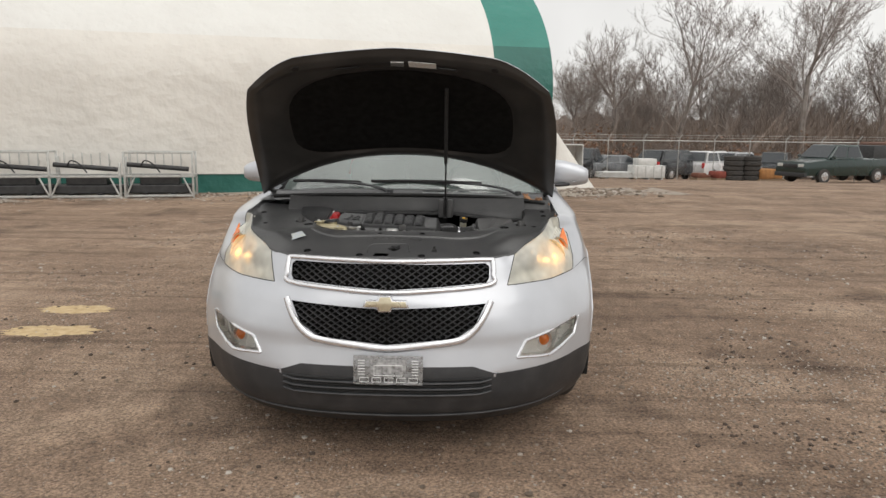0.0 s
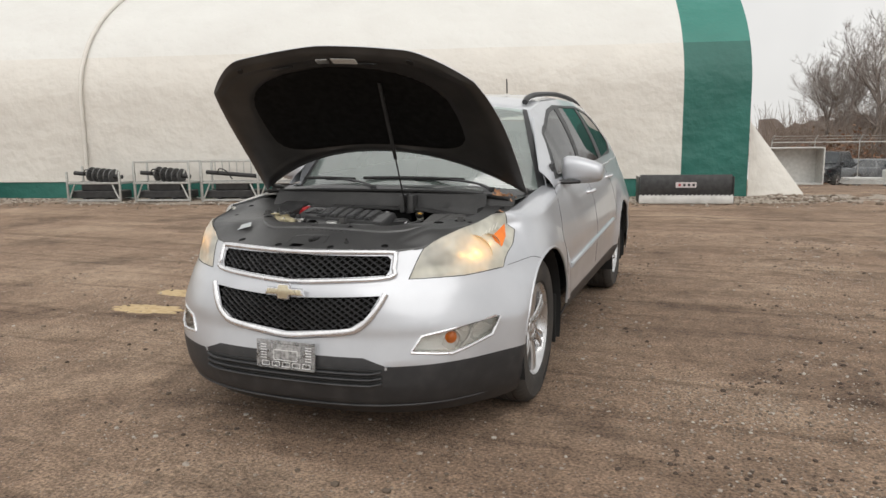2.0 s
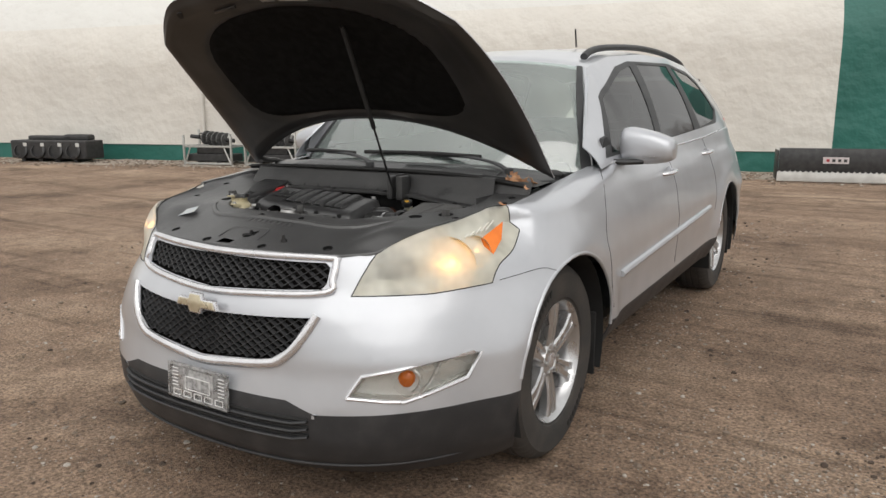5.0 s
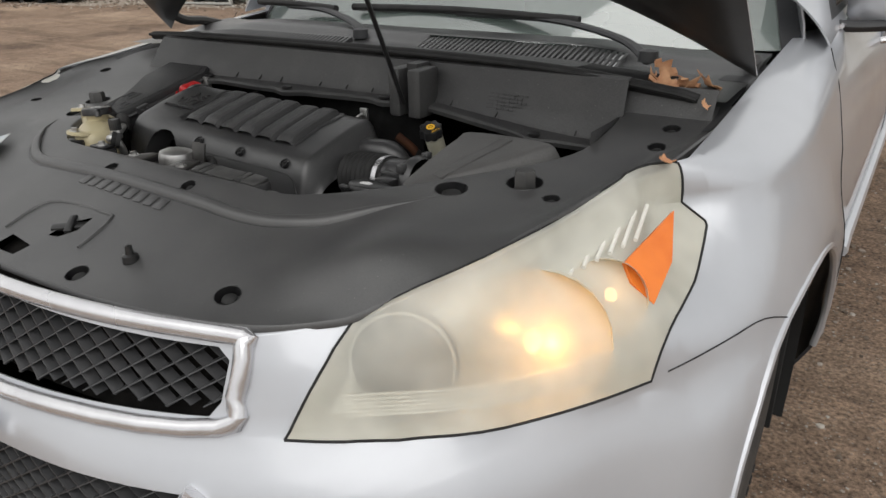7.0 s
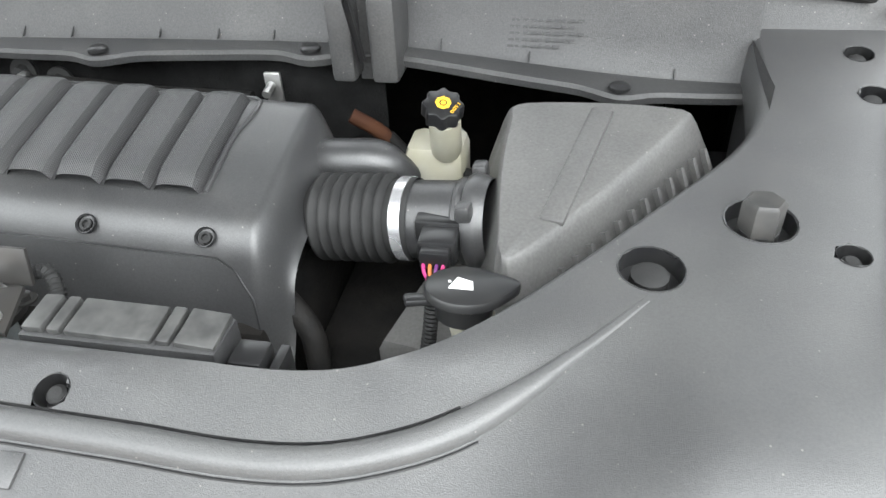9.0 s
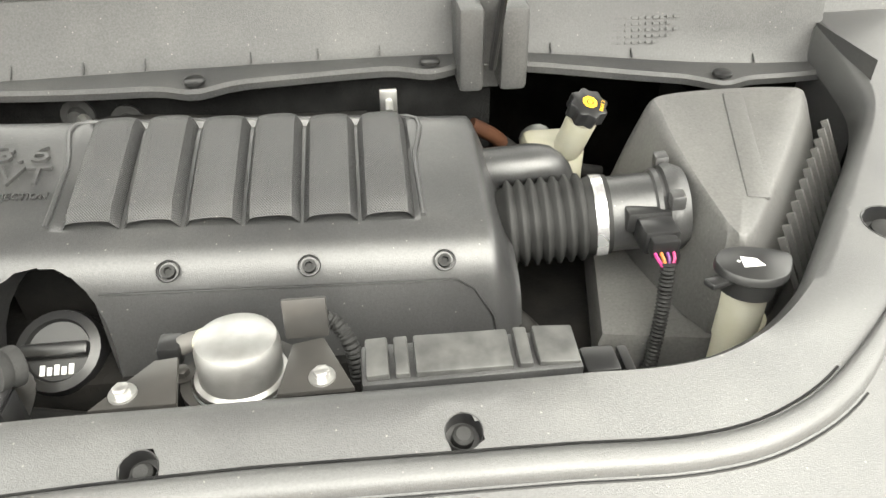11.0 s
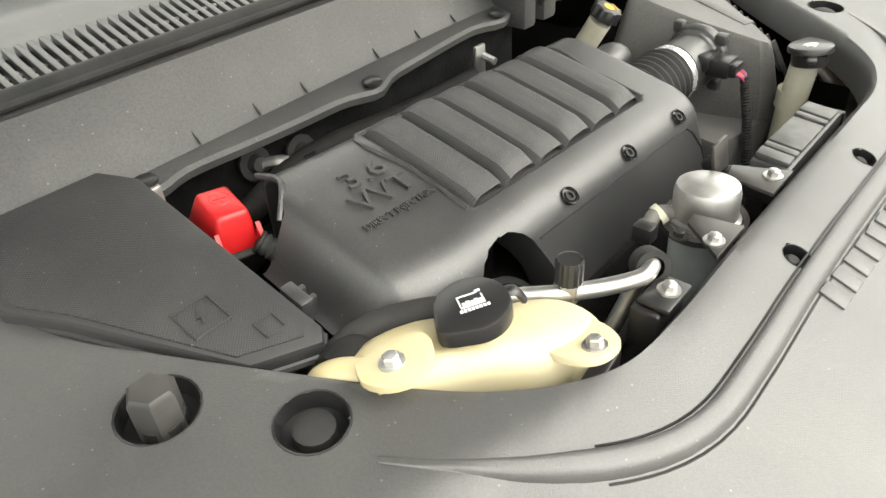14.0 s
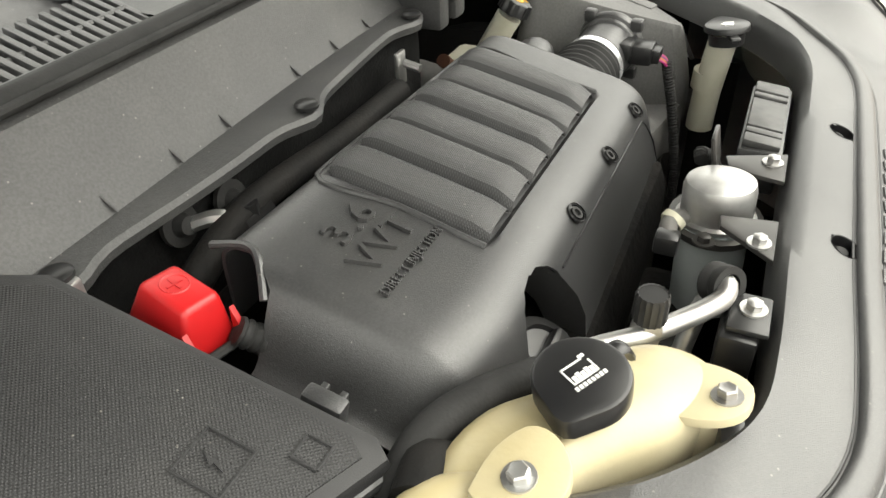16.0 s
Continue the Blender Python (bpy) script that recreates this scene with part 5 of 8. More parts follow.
def on_shroud(x, y):
    """A place on the panel, leaning with it."""
    e = 0.012
    nrm = Vector((-(shroud_z(x + e, y) - shroud_z(x - e, y)) / (2 * e), -(shroud_z(x, y + e) - shroud_z(x, y - e)) / (2 * e), 1)).normalized()
    return Matrix.Translation((x, y, shroud_z(x, y))) @ nrm.to_track_quat("Z", "Y").to_matrix().to_4x4()


for x, y, r in HOLES:
    spot = on_shroud(x, y)
    part("clip_well", lathe([(r * 1.10, -0.0015), (r * 1.05, 0.0008), (r, 0.0003), (r * 0.97, -0.016), (r * 0.3, -0.016), (0, -0.016)], 22, spot, cap=False), GRILLE_BLACK, shroud)
    part("clip", lathe([(r * 0.62, -0.016), (r * 0.60, -0.006), (r * 0.4, -0.004), (0, -0.004)], 16, spot, cap=False), RUBBER, shroud)
for x, y in ((0.605, 0.735), (-0.500, 0.754)):
    part("bolt_head", lathe([(0.017, -0.016), (0.017, 0.016), (0.014, 0.02), (0, 0.02)], 6, Matrix.Translation((x, y, shroud_z(x, y)))), RUSTED_BOLT, shroud, "dark weathered hexagon bolt head")


def ridge(k0, k1, sign, d=0.075):
    pts = []
    lip = LIP_POS if sign > 0 else LIP_NEG
    for i in range(25):
        k = k0 + (k1 - k0) * i / 24
        a = along(lip, k)
        b = along(lip, min(1, k + 0.01))
        t = (b - a).normalized()
        nrm = Vector((t.y, -t.x, 0)) * (1 if sign > 0 else -1)
        p = a + nrm * d
        pts.append((p.x, p.y, shroud_z(p.x, p.y) - 0.002))
    return pts


rp = list(reversed(ridge(0.0, 0.60, -1, 0.0635))) + ridge(0.0, 0.60, 1, 0.0635)[1:]
rib_rows = []
for i, p in enumerate(rp):
    d = (Vector(rp[min(i + 1, len(rp) - 1)]) - Vector(rp[max(i - 1, 0)])).normalized()
    nrm = Vector((d.y, -d.x, 0)).normalized()
    end = min(i, len(rp) - 1 - i) / 7
    w = 0.0092 * (0.25 + 0.75 * ease(end))
    hgt = 0.0068 * ease(end * 1.3)
    row = []
    for u in (-1.25, -1.0, -0.85, -0.6, -0.3, 0.0, 0.3, 0.6, 0.85, 1.0, 1.12, 1.3):
        q = Vector(p) + nrm * (w * u)
        lift = hgt * max(0.0, 1 - abs(u) ** 4) ** 0.55 if abs(u) <= 1 else -0.004 * ease(end)
        row.append((q.x, q.y, shroud_z(q.x, q.y) + lift + 0.0005))
    rib_rows.append(row)
part("raised_rib", grid(rib_rows), SHROUD, shroud, "raised rounded rib round the panel", angle=60)
# black threads along the rib paint the shade of its grooves
for off in (0.0515, 0.0750):
    seam = list(reversed(ridge(0.0, 0.43, -1, off))) + ridge(0.0, 0.43, 1, off)[1:]
    part("rib_groove", tube([(x, y, z + 0.0014) for x, y, z in seam], 0.0013, 6, 1), GRILLE_BLACK, shroud)
# the maker's raised lettering stands as plain blocks
for i in range(9):
    x, y = -0.084 + i * 0.0262, 0.4615 - 0.0010 * i
    part("raised_block", moved(box(-0.0088, -0.0115, -0.002, 0.0088, 0.0115, 0.0022, 0.0012), on_shroud(x, y)), SHROUD, shroud)
# near-black plates under the cut-outs stand for the shade inside
part("latch_recess", moved(box(-0.05, -0.022, -0.03, 0.05, 0.022, -0.02), pose(-0.040, 0.300, shroud_z(-0.04, 0.30), 20)), SHADE_BLACK, shroud)
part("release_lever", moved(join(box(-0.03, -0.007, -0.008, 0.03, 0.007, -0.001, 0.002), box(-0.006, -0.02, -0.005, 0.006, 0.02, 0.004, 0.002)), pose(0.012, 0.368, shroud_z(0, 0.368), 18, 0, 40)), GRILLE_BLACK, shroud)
part("latch_well", moved(box(-0.05, -0.05, -0.03, 0.05, 0.05, -0.022), pose(0.012, 0.368, shroud_z(0, 0.368), 18)), SHADE_BLACK, shroud)
part("stud", lathe([(0.012, -0.002), (0.011, 0.008), (0.006, 0.010), (0.005, 0.022), (0.0, 0.023)], 14, Matrix.Translation((0.192, 0.347, shroud_z(0.192, 0.347)))), GRILLE_BLACK, shroud)
part("release_panel", tube([(-0.105, 0.325, shroud_z(0.1, 0.325)), (-0.092, 0.398, shroud_z(0.09, 0.398)), (0.045, 0.408, shroud_z(0.045, 0.408)), (0.072, 0.395, shroud_z(0.07, 0.395)), (0.082, 0.335, shroud_z(0.08, 0.335))], 0.003, 8, 5), SHROUD, shroud)
part("info_sticker", moved(prism([(-0.05, -0.03), (0.05, -0.03), (0.05, 0.03), (-0.05, 0.03)], 0.0012, 0.0018), pose(-0.47, 0.475, shroud_z(-0.47, 0.475) + 0.001, 14, -14, 28)), mat("sticker", (0.42, 0.47, 0.52), (0.5, 0.5, 0.45), 0.4, 0, 60), shroud, "pale blue and white information sticker")

# ---- engine bay floor and walls, near-black to stand for shade ----
part("bay_floor", box(-0.78, 0.42, 0.40, 0.78, 1.36, 0.44), SHADE_BLACK, car)
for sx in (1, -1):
    part("bay_side", grid([[(sx * 0.70, y, z) for y in (0.72, 0.9, 1.35)] for z in (0.42, 0.7, 0.93)]), SHADE_BLACK, car)
part("radiator_core", box(-0.55, 0.44, 0.42, 0.55, 0.50, 0.86, 0.01), SHADE_BLACK, car)

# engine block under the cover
part("engine_block", join(box(-0.30, 0.66, 0.45, 0.20, 1.0, 0.86, 0.03), box(-0.26, 0.60, 0.45, 0.12, 0.68, 0.76, 0.03), box(0.20, 0.68, 0.45, 0.42, 1.0, 0.78, 0.03)), SHADE_BLACK, car, "grimy engine block, its colour near-black for the bay's shade")
hoses = [([(-0.30, 0.95, 0.93), (-0.20, 0.96, 0.95), (-0.05, 0.955, 0.945), (0.08, 0.96, 0.94)], 0.014), ([(-0.33, 0.93, 0.90), (-0.2, 0.94, 0.90), (0.0, 0.945, 0.90), (0.15, 0.93, 0.90)], 0.017),
         ([(0.19, 0.72, 0.86), (0.225, 0.70, 0.83), (0.235, 0.68, 0.78)], 0.012), ([(-0.40, 0.70, 0.95), (-0.372, 0.705, 0.945), (-0.352, 0.70, 0.90), (-0.35, 0.69, 0.82)], 0.017), ([(-0.25, 0.60, 0.90), (-0.15, 0.61, 0.86), (-0.05, 0.62, 0.82)], 0.014),
         ([(0.24, 0.97, 0.90), (0.28, 0.95, 0.88), (0.36, 0.95, 0.86)], 0.008), ([(-0.14, 0.60, 0.83), (-0.10, 0.63, 0.80), (0.0, 0.64, 0.78)], 0.016)]
# rubber taken down to near-black for the shade in the gap
HOSE = mat("shaded_hose", (0.007, 0.007, 0.007), (0.014, 0.013, 0.012), 0.7, 0, 40, 0.3, 300, spec=0.2)
for pts, r in hoses:
    part("hose", tube(pts, r, 10, 6), HOSE, car, "black rubber hose")

# ---- engine cover ----
COVER_SEC = [(0.902, 0.915), (0.902, 0.955), (0.899, 0.975), (0.888, 0.985), (0.87, 0.986), (0.84, 0.980), (0.80, 0.971), (0.76, 0.961), (0.735, 0.955), (0.718, 0.948), (0.706, 0.938), (0.698, 0.924), (0.690, 0.90), (0.680, 0.868), (0.670, 0.835), (0.666, 0.805)]


def cover_point(x, k):
    """The cover's skin: k runs from its back over the top to the front's foot."""
    p = smooth_path([(0, y, z) for y, z in COVER_SEC], 3)
    i = min(len(p) - 2, int(k * (len(p) - 1)))
    q = p[i].lerp(p[i + 1], k * (len(p) - 1) - i)
    y, z = q.y, q.z - 0.043 * x
    left = ease((x + 0.352) / 0.045)
    right = ease((0.212 - x) / 0.03)
    drop = (1 - left) * 0.055 + (1 - right) * 0.05
    yc = 0.80
    y = yc + (y - yc) * (1 - 0.06 * (1 - left) - 0.06 * (1 - right))
    y += 0.012 * (1 - ease((x + 0.34) / 0.10)) * ease((0.8 - y) / 0.1)
    return Vector((x, y, z - drop * ease((z - 0.78) / 0.12)))


def cover_top(x, y):
    lo, hi = 0.05, 0.75
    for _ in range(24):
        m = (lo + hi) / 2
        if cover_point(x, m).y > y:
            lo = m
        else:
            hi = m
    return cover_point(x, lo).z


def scoop_xz(a, k=1.0):
    """The outline of the recess round the oil filler, broad at its top."""
    c, q = math.cos(a), math.sin(a)
    return (-0.198 + 0.053 * math.copysign(abs(c) ** 0.78, c), 0.850 + 0.100 * k * math.copysign(abs(q) ** 0.78, q))


XS = [-0.352 + 0.004 * i for i in range(12)] + [-0.304 + 0.012 * i for i in range(1, 41)] + [0.176 + 0.004 * i for i in range(1, 10)]
sheet = grid([[cover_point(x, k / 60) for x in XS] for k in range(61)])
bmesh.ops.delete(sheet, geom=cut(sheet, [scoop_xz(2 * math.pi * k / 28) for k in range(28)], (0, 2), keep=lambda c: c.y < 0.76), context="FACES")
bmesh.ops.delete(sheet, geom=cut(sheet, [(-0.40, 0.845), (-0.318, 0.845), (-0.300, 0.866), (-0.296, 0.95), (-0.40, 0.95)], (0, 1), keep=lambda c: c.z > 0.85), context="FACES")
RECESS = [(-0.192, 0.738), (0.121, 0.738), (0.124, 0.745), (0.120, 0.886), (-0.190, 0.886), (-0.197, 0.745)]
for f in cut(sheet, RECESS, (0, 1), keep=lambda c: c.z > 0.93):
    for v in f.verts:
        v.tag = True
tagged_v = [v for v in sheet.verts if v.tag]
for v in tagged_v:
    if RECESS[0][0] + 0.003 < v.co.x < 0.118 and 0.742 < v.co.y < 0.884:
        v.co.z -= 0.006
cover = part("engine_cover", solid(sheet, 0.003), COVER, car, "black moulded engine cover", angle=48)


def rib(x0, x1, lift):
    n, rows_ = 18, []
    for i in range(n + 1):
        t = i / n
        y = 0.884 - 0.138 * t
        top = lift * min(1, ease(t / 0.08) * 0.5 + 0.5) * (1 - ease((t - 0.90) / 0.10))
        base = cover_top((x0 + x1) / 2, max(y, 0.742)) - 0.006
        row = []
        for j in range(9):
            u = j / 8
            x = x0 + (x1 - x0) * u
            edge = min(u, 1 - u)
            row.append((x, y, base + (0.008 + top) * ease(edge / 0.16) + 0.0015 * math.sin(math.pi * u)))
        rows_.append(row)
    return grid(rows_)


border = [(-0.196, 0.744), (-0.194, 0.815), (-0.191, 0.889), (-0.035, 0.890), (0.121, 0.889), (0.124, 0.815), (0.126, 0.744)]
part("recess_border", tube([(p.x, p.y, cover_top(p.x, p.y) + 0.0005) for p in smooth_path([(a, b, 0) for a, b in border], 5)], 0.0026, 8, 1), COVER, cover)
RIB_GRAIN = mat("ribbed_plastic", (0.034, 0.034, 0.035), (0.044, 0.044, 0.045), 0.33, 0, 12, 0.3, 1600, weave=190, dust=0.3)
for i in range(6):
    x0 = -0.187 + i * 0.0512
    part("rib", rib(x0 + 0.001, x0 + 0.0495, 0.0075 if i % 2 else 0.0045), RIB_GRAIN, cover)
for i, x in enumerate((-0.092, 0.024, 0.140)):
    m = Matrix.Translation((x, 0.7025, 0.938 - 0.043 * x)) @ pose(0, 0, 0, 38)
    part("screw_well", lathe([(0.0095, 0.0015), (0.0100, 0.0), (0.0082, 0.0003), (0.0078, -0.006), (0, -0.006)], 16, m, cap=False), GRILLE_BLACK, cover)
    part("screw", lathe([(0.0058, -0.006), (0.0058, 0.001), (0.0034, 0.001), (0.003, -0.002), (0, -0.002)], 16, m, cap=False), RUBBER, cover, "dark socket screw")
line = [cover_point(x, 0.745) + Vector((0, -0.0008, 0.0008)) for x in [-0.15 + 0.02 * i for i in range(16)]]
line += [cover_point(0.165, 0.77), cover_point(0.182, 0.83) + Vector((0, -0.001, 0)), cover_point(0.19, 0.95) + Vector((0, -0.001, 0))]
part("parting_line", tube(line, 0.0011, 6, 1), GRILLE_BLACK, cover)


def on_cover(x, y):
    """A place on the cover, leaning with it."""
    tilt = math.degrees(math.atan2(cover_top(x, y + 0.012) - cover_top(x, y - 0.012), 0.024))
    return Matrix.Translation((x, y, cover_top(x, y) + 0.0020)) @ pose(0, 0, 0, tilt, 2.4, 0)


part("raised_writing", letters("3.6", 0.032, 0.0016, on_cover(-0.236, 0.832) @ Matrix.Diagonal((1.35, 1, 1, 1))), COVER, cover, "raised 3.6 on the cover", smooth=False)
part("raised_writing", letters("VVT", 0.033, 0.0016, on_cover(-0.240, 0.803) @ Matrix.Diagonal((1.15, 1, 1, 1))), COVER, cover, "raised VVT on the cover", smooth=False)
part("raised_writing", letters("DIRECT INJECTION", 0.0105, 0.0012, on_cover(-0.244, 0.779) @ Matrix.Diagonal((0.95, 1, 1, 1))), RIB_GRAIN, cover, "raised DIRECT INJECTION on the cover", smooth=False)
edge_lip = [cover_point(-0.351, k / 30) for k in range(17, 31)]
part("edge_lip", tube([(-0.300, 0.905, cover_top(-0.29, 0.87) - 0.004), (-0.298, 0.875, cover_top(-0.29, 0.87) + 0.002), (-0.306, 0.860, cover_top(-0.30, 0.855)), (-0.322, 0.848, cover_top(-0.322, 0.845) - 0.001)], 0.0032, 8, 6), COVER, cover)
part("edge_lip", tube(edge_lip, 0.0030, 8, 1), COVER, cover)
# oil filler scoop
scoop = []
for j in range(5):
    t = j / 4
    scoop.append([(scoop_xz(a)[0], 0.672 + 0.055 * max(0.0, math.sin(a)) ** 2 + 0.035 * t, scoop_xz(a, 1 - 0.1 * t)[1] - 0.012 * t) for a in [math.pi * (-0.5 + 2 * k / 28) for k in range(29)]])
part("filler_scoop", grid(scoop), COVER, cover, "deep rounded recess round the oil filler")
# flat near-black sheet paints the shade deep in the scoop
part("scoop_back", grid([[(-0.25 + 0.1 * i, 0.752, z) for i in (0, 1)] for z in (0.76, 0.93)]), SHADE_BLACK, cover)
oil = part("oil_filler_cap", lathe([(0.036, -0.02), (0.038, 0.0), (0.036, 0.008), (0.028, 0.010), (0.026, 0.006), (0, 0.006)], 28, Matrix.Translation((-0.198, 0.695, 0.868)) @ pose(0, 0, 0, 35)), GRILLE_BLACK, car, "black oil filler cap with white symbol")
part("grip_bar", moved(box(-0.028, -0.006, 0.004, 0.028, 0.006, 0.017, 0.003), Matrix.Translation((-0.198, 0.695, 0.868)) @ pose(0, 0, 0, 35)), GRILLE_BLACK, oil)
part("symbol", join(*[moved(box(-0.014 + 0.006 * k, -0.021, 0.0063, -0.010 + 0.006 * k, -0.012 - 0.002 * (k % 2), 0.0072), Matrix.Translation((-0.198, 0.695, 0.868)) @ pose(0, 0, 0, 35)) for k in range(5)]), WHITE_MARK, oil)

# ---- fuse box ----
FB = [(-0.378, 0.968), (-0.376, 0.735), (-0.386, 0.722), (-0.437, 0.742), (-0.505, 0.865), (-0.530, 0.90), (-0.545, 1.0), (-0.40, 1.0)]
fb_m = Matrix.Translation((0, 0.73, 0.962)) @ Matrix.Rotation(math.atan2(0.042, 0.197), 4, "X") @ Matrix.Translation((0, -0.73, 0))
GRAIN = mat("pebbled_plastic", (0.022, 0.022, 0.023), (0.032, 0.032, 0.033), 0.52, 0, 10, 0.4, 1100, spec=0.4)
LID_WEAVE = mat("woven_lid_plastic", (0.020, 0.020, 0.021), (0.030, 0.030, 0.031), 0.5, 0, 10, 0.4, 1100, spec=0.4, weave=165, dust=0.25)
fuse = part("fuse_box", prism([(-0.45 + (x + 0.45) * 0.96, 0.86 + (y - 0.86) * 0.96) for x, y in FB], -0.15, -0.012, fb_m), COVER, car, "black fuse box")
part("lid", prism(FB, -0.022, 0.0, fb_m, 0.006), GRAIN, fuse, "pebbled black fuse box lid")
part("lid_panel", prism([(-0.452 + (x + 0.452) * 0.88, 0.86 + (y - 0.86) * 0.90) for x, y in FB], -0.004, 0.0012, fb_m, 0.0006), LID_WEAVE, fuse, "woven-grained inset of the lid")
part("lid_rim", tube([fb_m @ Vector((x, y, -0.017)) for x, y in FB + FB[:1]], 0.0045, 8, 1), COVER, fuse)
for k, (x, y, s) in enumerate(((-0.435, 0.80, 0.015), (-0.405, 0.76, 0.008))):
    part("raised_symbol", tube([fb_m @ Vector((x + dx * s, y + dy * s, 0.0016)) for dx, dy in ((-1, -1), (1, -1), (1, 1), (-1, 1), (-1, -1))], 0.0013, 6, 1), GRAIN, fuse)
part("raised_symbol", moved(prism([(-0.003, -0.008), (0.003, 0.001), (0.0, 0.001), (0.003, 0.009), (-0.004, -0.001), (-0.001, -0.001)], 0, 0.0018), fb_m @ Matrix.Translation((-0.435, 0.80, 0.0012))), GRAIN, fuse)
part("clasp", moved(join(box(-0.014, -0.005, -0.045, 0.014, 0.008, -0.004, 0.003), box(-0.009, -0.012, -0.03, -0.004, 0.0, -0.01, 0.001), box(0.004, -0.012, -0.03, 0.009, 0.0, -0.01, 0.001)), fb_m @ pose(-0.366, 0.775, 0, 0, 0, 90)), COVER, fuse)
RC = pose(-0.346, 0.893, 0.996, 10, 6, -8)


def frustum(x0, y0, x1, y1, h, m, bevel):
    """A block that narrows from its foot (x0, y0) to its top (x1, y1), top at the origin."""
    bm = box(-x0, -y0, -h, x0, y0, 0)
    for v in bm.verts:
        if v.co.z > -h / 2:
            v.co.x, v.co.y = v.co.x * x1 / x0, v.co.y * y1 / y0
    bmesh.ops.bevel(bm, geom=bm.edges[:], offset=bevel, segments=3, affect="EDGES", profile=0.5)
    return moved(bm, m)


red_cap = part("terminal_cover", frustum(0.023, 0.031, 0.0145, 0.021, 0.042, RC, 0.0045), RED, car, "bright red battery terminal cover")
part("plus_mark", moved(join(lathe([(0.0085, 0.0), (0.0092, 0.0006), (0.0099, 0.0), (0.0085, 0.0)], 24, None, cap=False), box(-0.006, -0.0008, 0, 0.006, 0.0008, 0.0006), box(-0.0008, -0.006, 0, 0.0008, 0.006, 0.0006)), RC @ Matrix.Translation((0, 0.004, 0))), RED, red_cap)
for u in (-0.019, 0.019):
    part("hinge_tab", moved(prism([(-0.030, -0.030), (-0.041, -0.040), (-0.041, -0.028), (-0.026, -0.012)], u - 0.002, u + 0.002), RC @ Matrix(((0, 0, 1, 0), (1, 0, 0, 0), (0, 1, 0, 0), (0, 0, 0, 1)))), RED, red_cap)
part("hinge_pin", tube([RC @ Vector((-0.024, -0.037, -0.033)), RC @ Vector((0.026, -0.037, -0.033))], 0.0035, 8, 2), RUBBER, red_cap)
part("cable", tube([(-0.34, 0.86, 0.965), (-0.325, 0.84, 0.94), (-0.32, 0.82, 0.90), (-0.33, 0.80, 0.85)], 0.010, 10, 6, ripple=0.001, pitch=0.006), RUBBER, car, "black battery cable")
part("bracket", box(-0.40, 0.955, 0.96, -0.365, 0.97, 1.0, 0.003), STEEL, car)

# ---- coolant tank ----
TK = [(-0.412, 0.655), (-0.405, 0.690), (-0.375, 0.702), (-0.335, 0.690), (-0.300, 0.658), (-0.252, 0.628), (-0.238, 0.600), (-0.246, 0.572), (-0.275, 0.568), (-0.310, 0.585), (-0.350, 0.622), (-0.385, 0.640)]


def tank_rows():
    c, rows_ = Vector((-0.325, 0.635, 0)), []
    outline = smooth_path([(x, y, 0) for x, y in TK + TK[:1]], 4)[:-1]
    for k, z in ((0.96, 0.80), (1.0, 0.90), (1.0, 0.940), (0.985, 0.952), (0.93, 0.961), (0.80, 0.966), (0.45, 0.972), (0.30, 0.973), (0.0, 0.973)):
        rows_.append([(c.x + (p.x - c.x) * k, c.y + (p.y - c.y) * k, z) for p in outline])
    return rows_


tank = part("coolant_tank", grid(tank_rows(), closed_u=True), TANK, car, "aged cream plastic coolant tank")
EARS = (
    ((-0.279, 0.564, 0.967), (-10, 4), [(-0.296, 0.622), (-0.262, 0.612), (-0.246, 0.590), (-0.250, 0.566), (-0.264, 0.549), (-0.288, 0.550), (-0.302, 0.564), (-0.306, 0.590)]),
    ((-0.387, 0.650, 0.984), (-6, -6), [(-0.404, 0.676), (-0.374, 0.672), (-0.352, 0.658), (-0.352, 0.640), (-0.370, 0.624), (-0.390, 0.622), (-0.408, 0.636), (-0.414, 0.658)]),
)
for (x, y, z), (lean_x, lean_y), pts in EARS:
    m = pose(x, y, z, lean_x, lean_y, 0)
    plan = [((q.x - x) * 0.84, (q.y - y) * 0.84) for q in smooth_path([(a, b, 0) for a, b in pts + pts[:1]], 3)[:-1]]
    part("flange", join(prism(plan, -0.005, 0.001, m, 0.0015), prism([(a * 0.62 + 0.004, b * 0.62 + 0.008) for a, b in plan], -0.045, -0.004, m)), TANK, tank, "cream mounting ear")
    part("bolt", lathe([(0.0060, 0.002), (0.0060, 0.007), (0.005, 0.008), (0.003, 0.0076), (0, 0.0076)], 6, m), STEEL, tank, "zinc hexagon bolt")
    part("washer", lathe([(0.0092, 0.001), (0.0090, 0.0022), (0, 0.0022)], 20, m), STEEL, tank)
part("spout", tube([(-0.385, 0.672, 0.955), (-0.398, 0.688, 0.957), (-0.408, 0.700, 0.950), (-0.412, 0.706, 0.935)], 0.0135, 12, 5), TANK, tank)
cap_m = pose(-0.318, 0.639, 0.989, -5, -4, 20)
capout = [(0.0275 * math.cos(a) * (1 + 0.24 * math.exp(-((a - 2.8) / 0.34) ** 2)), 0.0275 * math.sin(a) * (1 + 0.24 * math.exp(-((a - 2.8) / 0.34) ** 2))) for a in [2 * math.pi * k / 36 for k in range(36)]]
cap = part("tank_cap", prism(capout, -0.008, 0.006, cap_m, 0.003), GRILLE_BLACK, tank, "black coolant cap with white symbol")
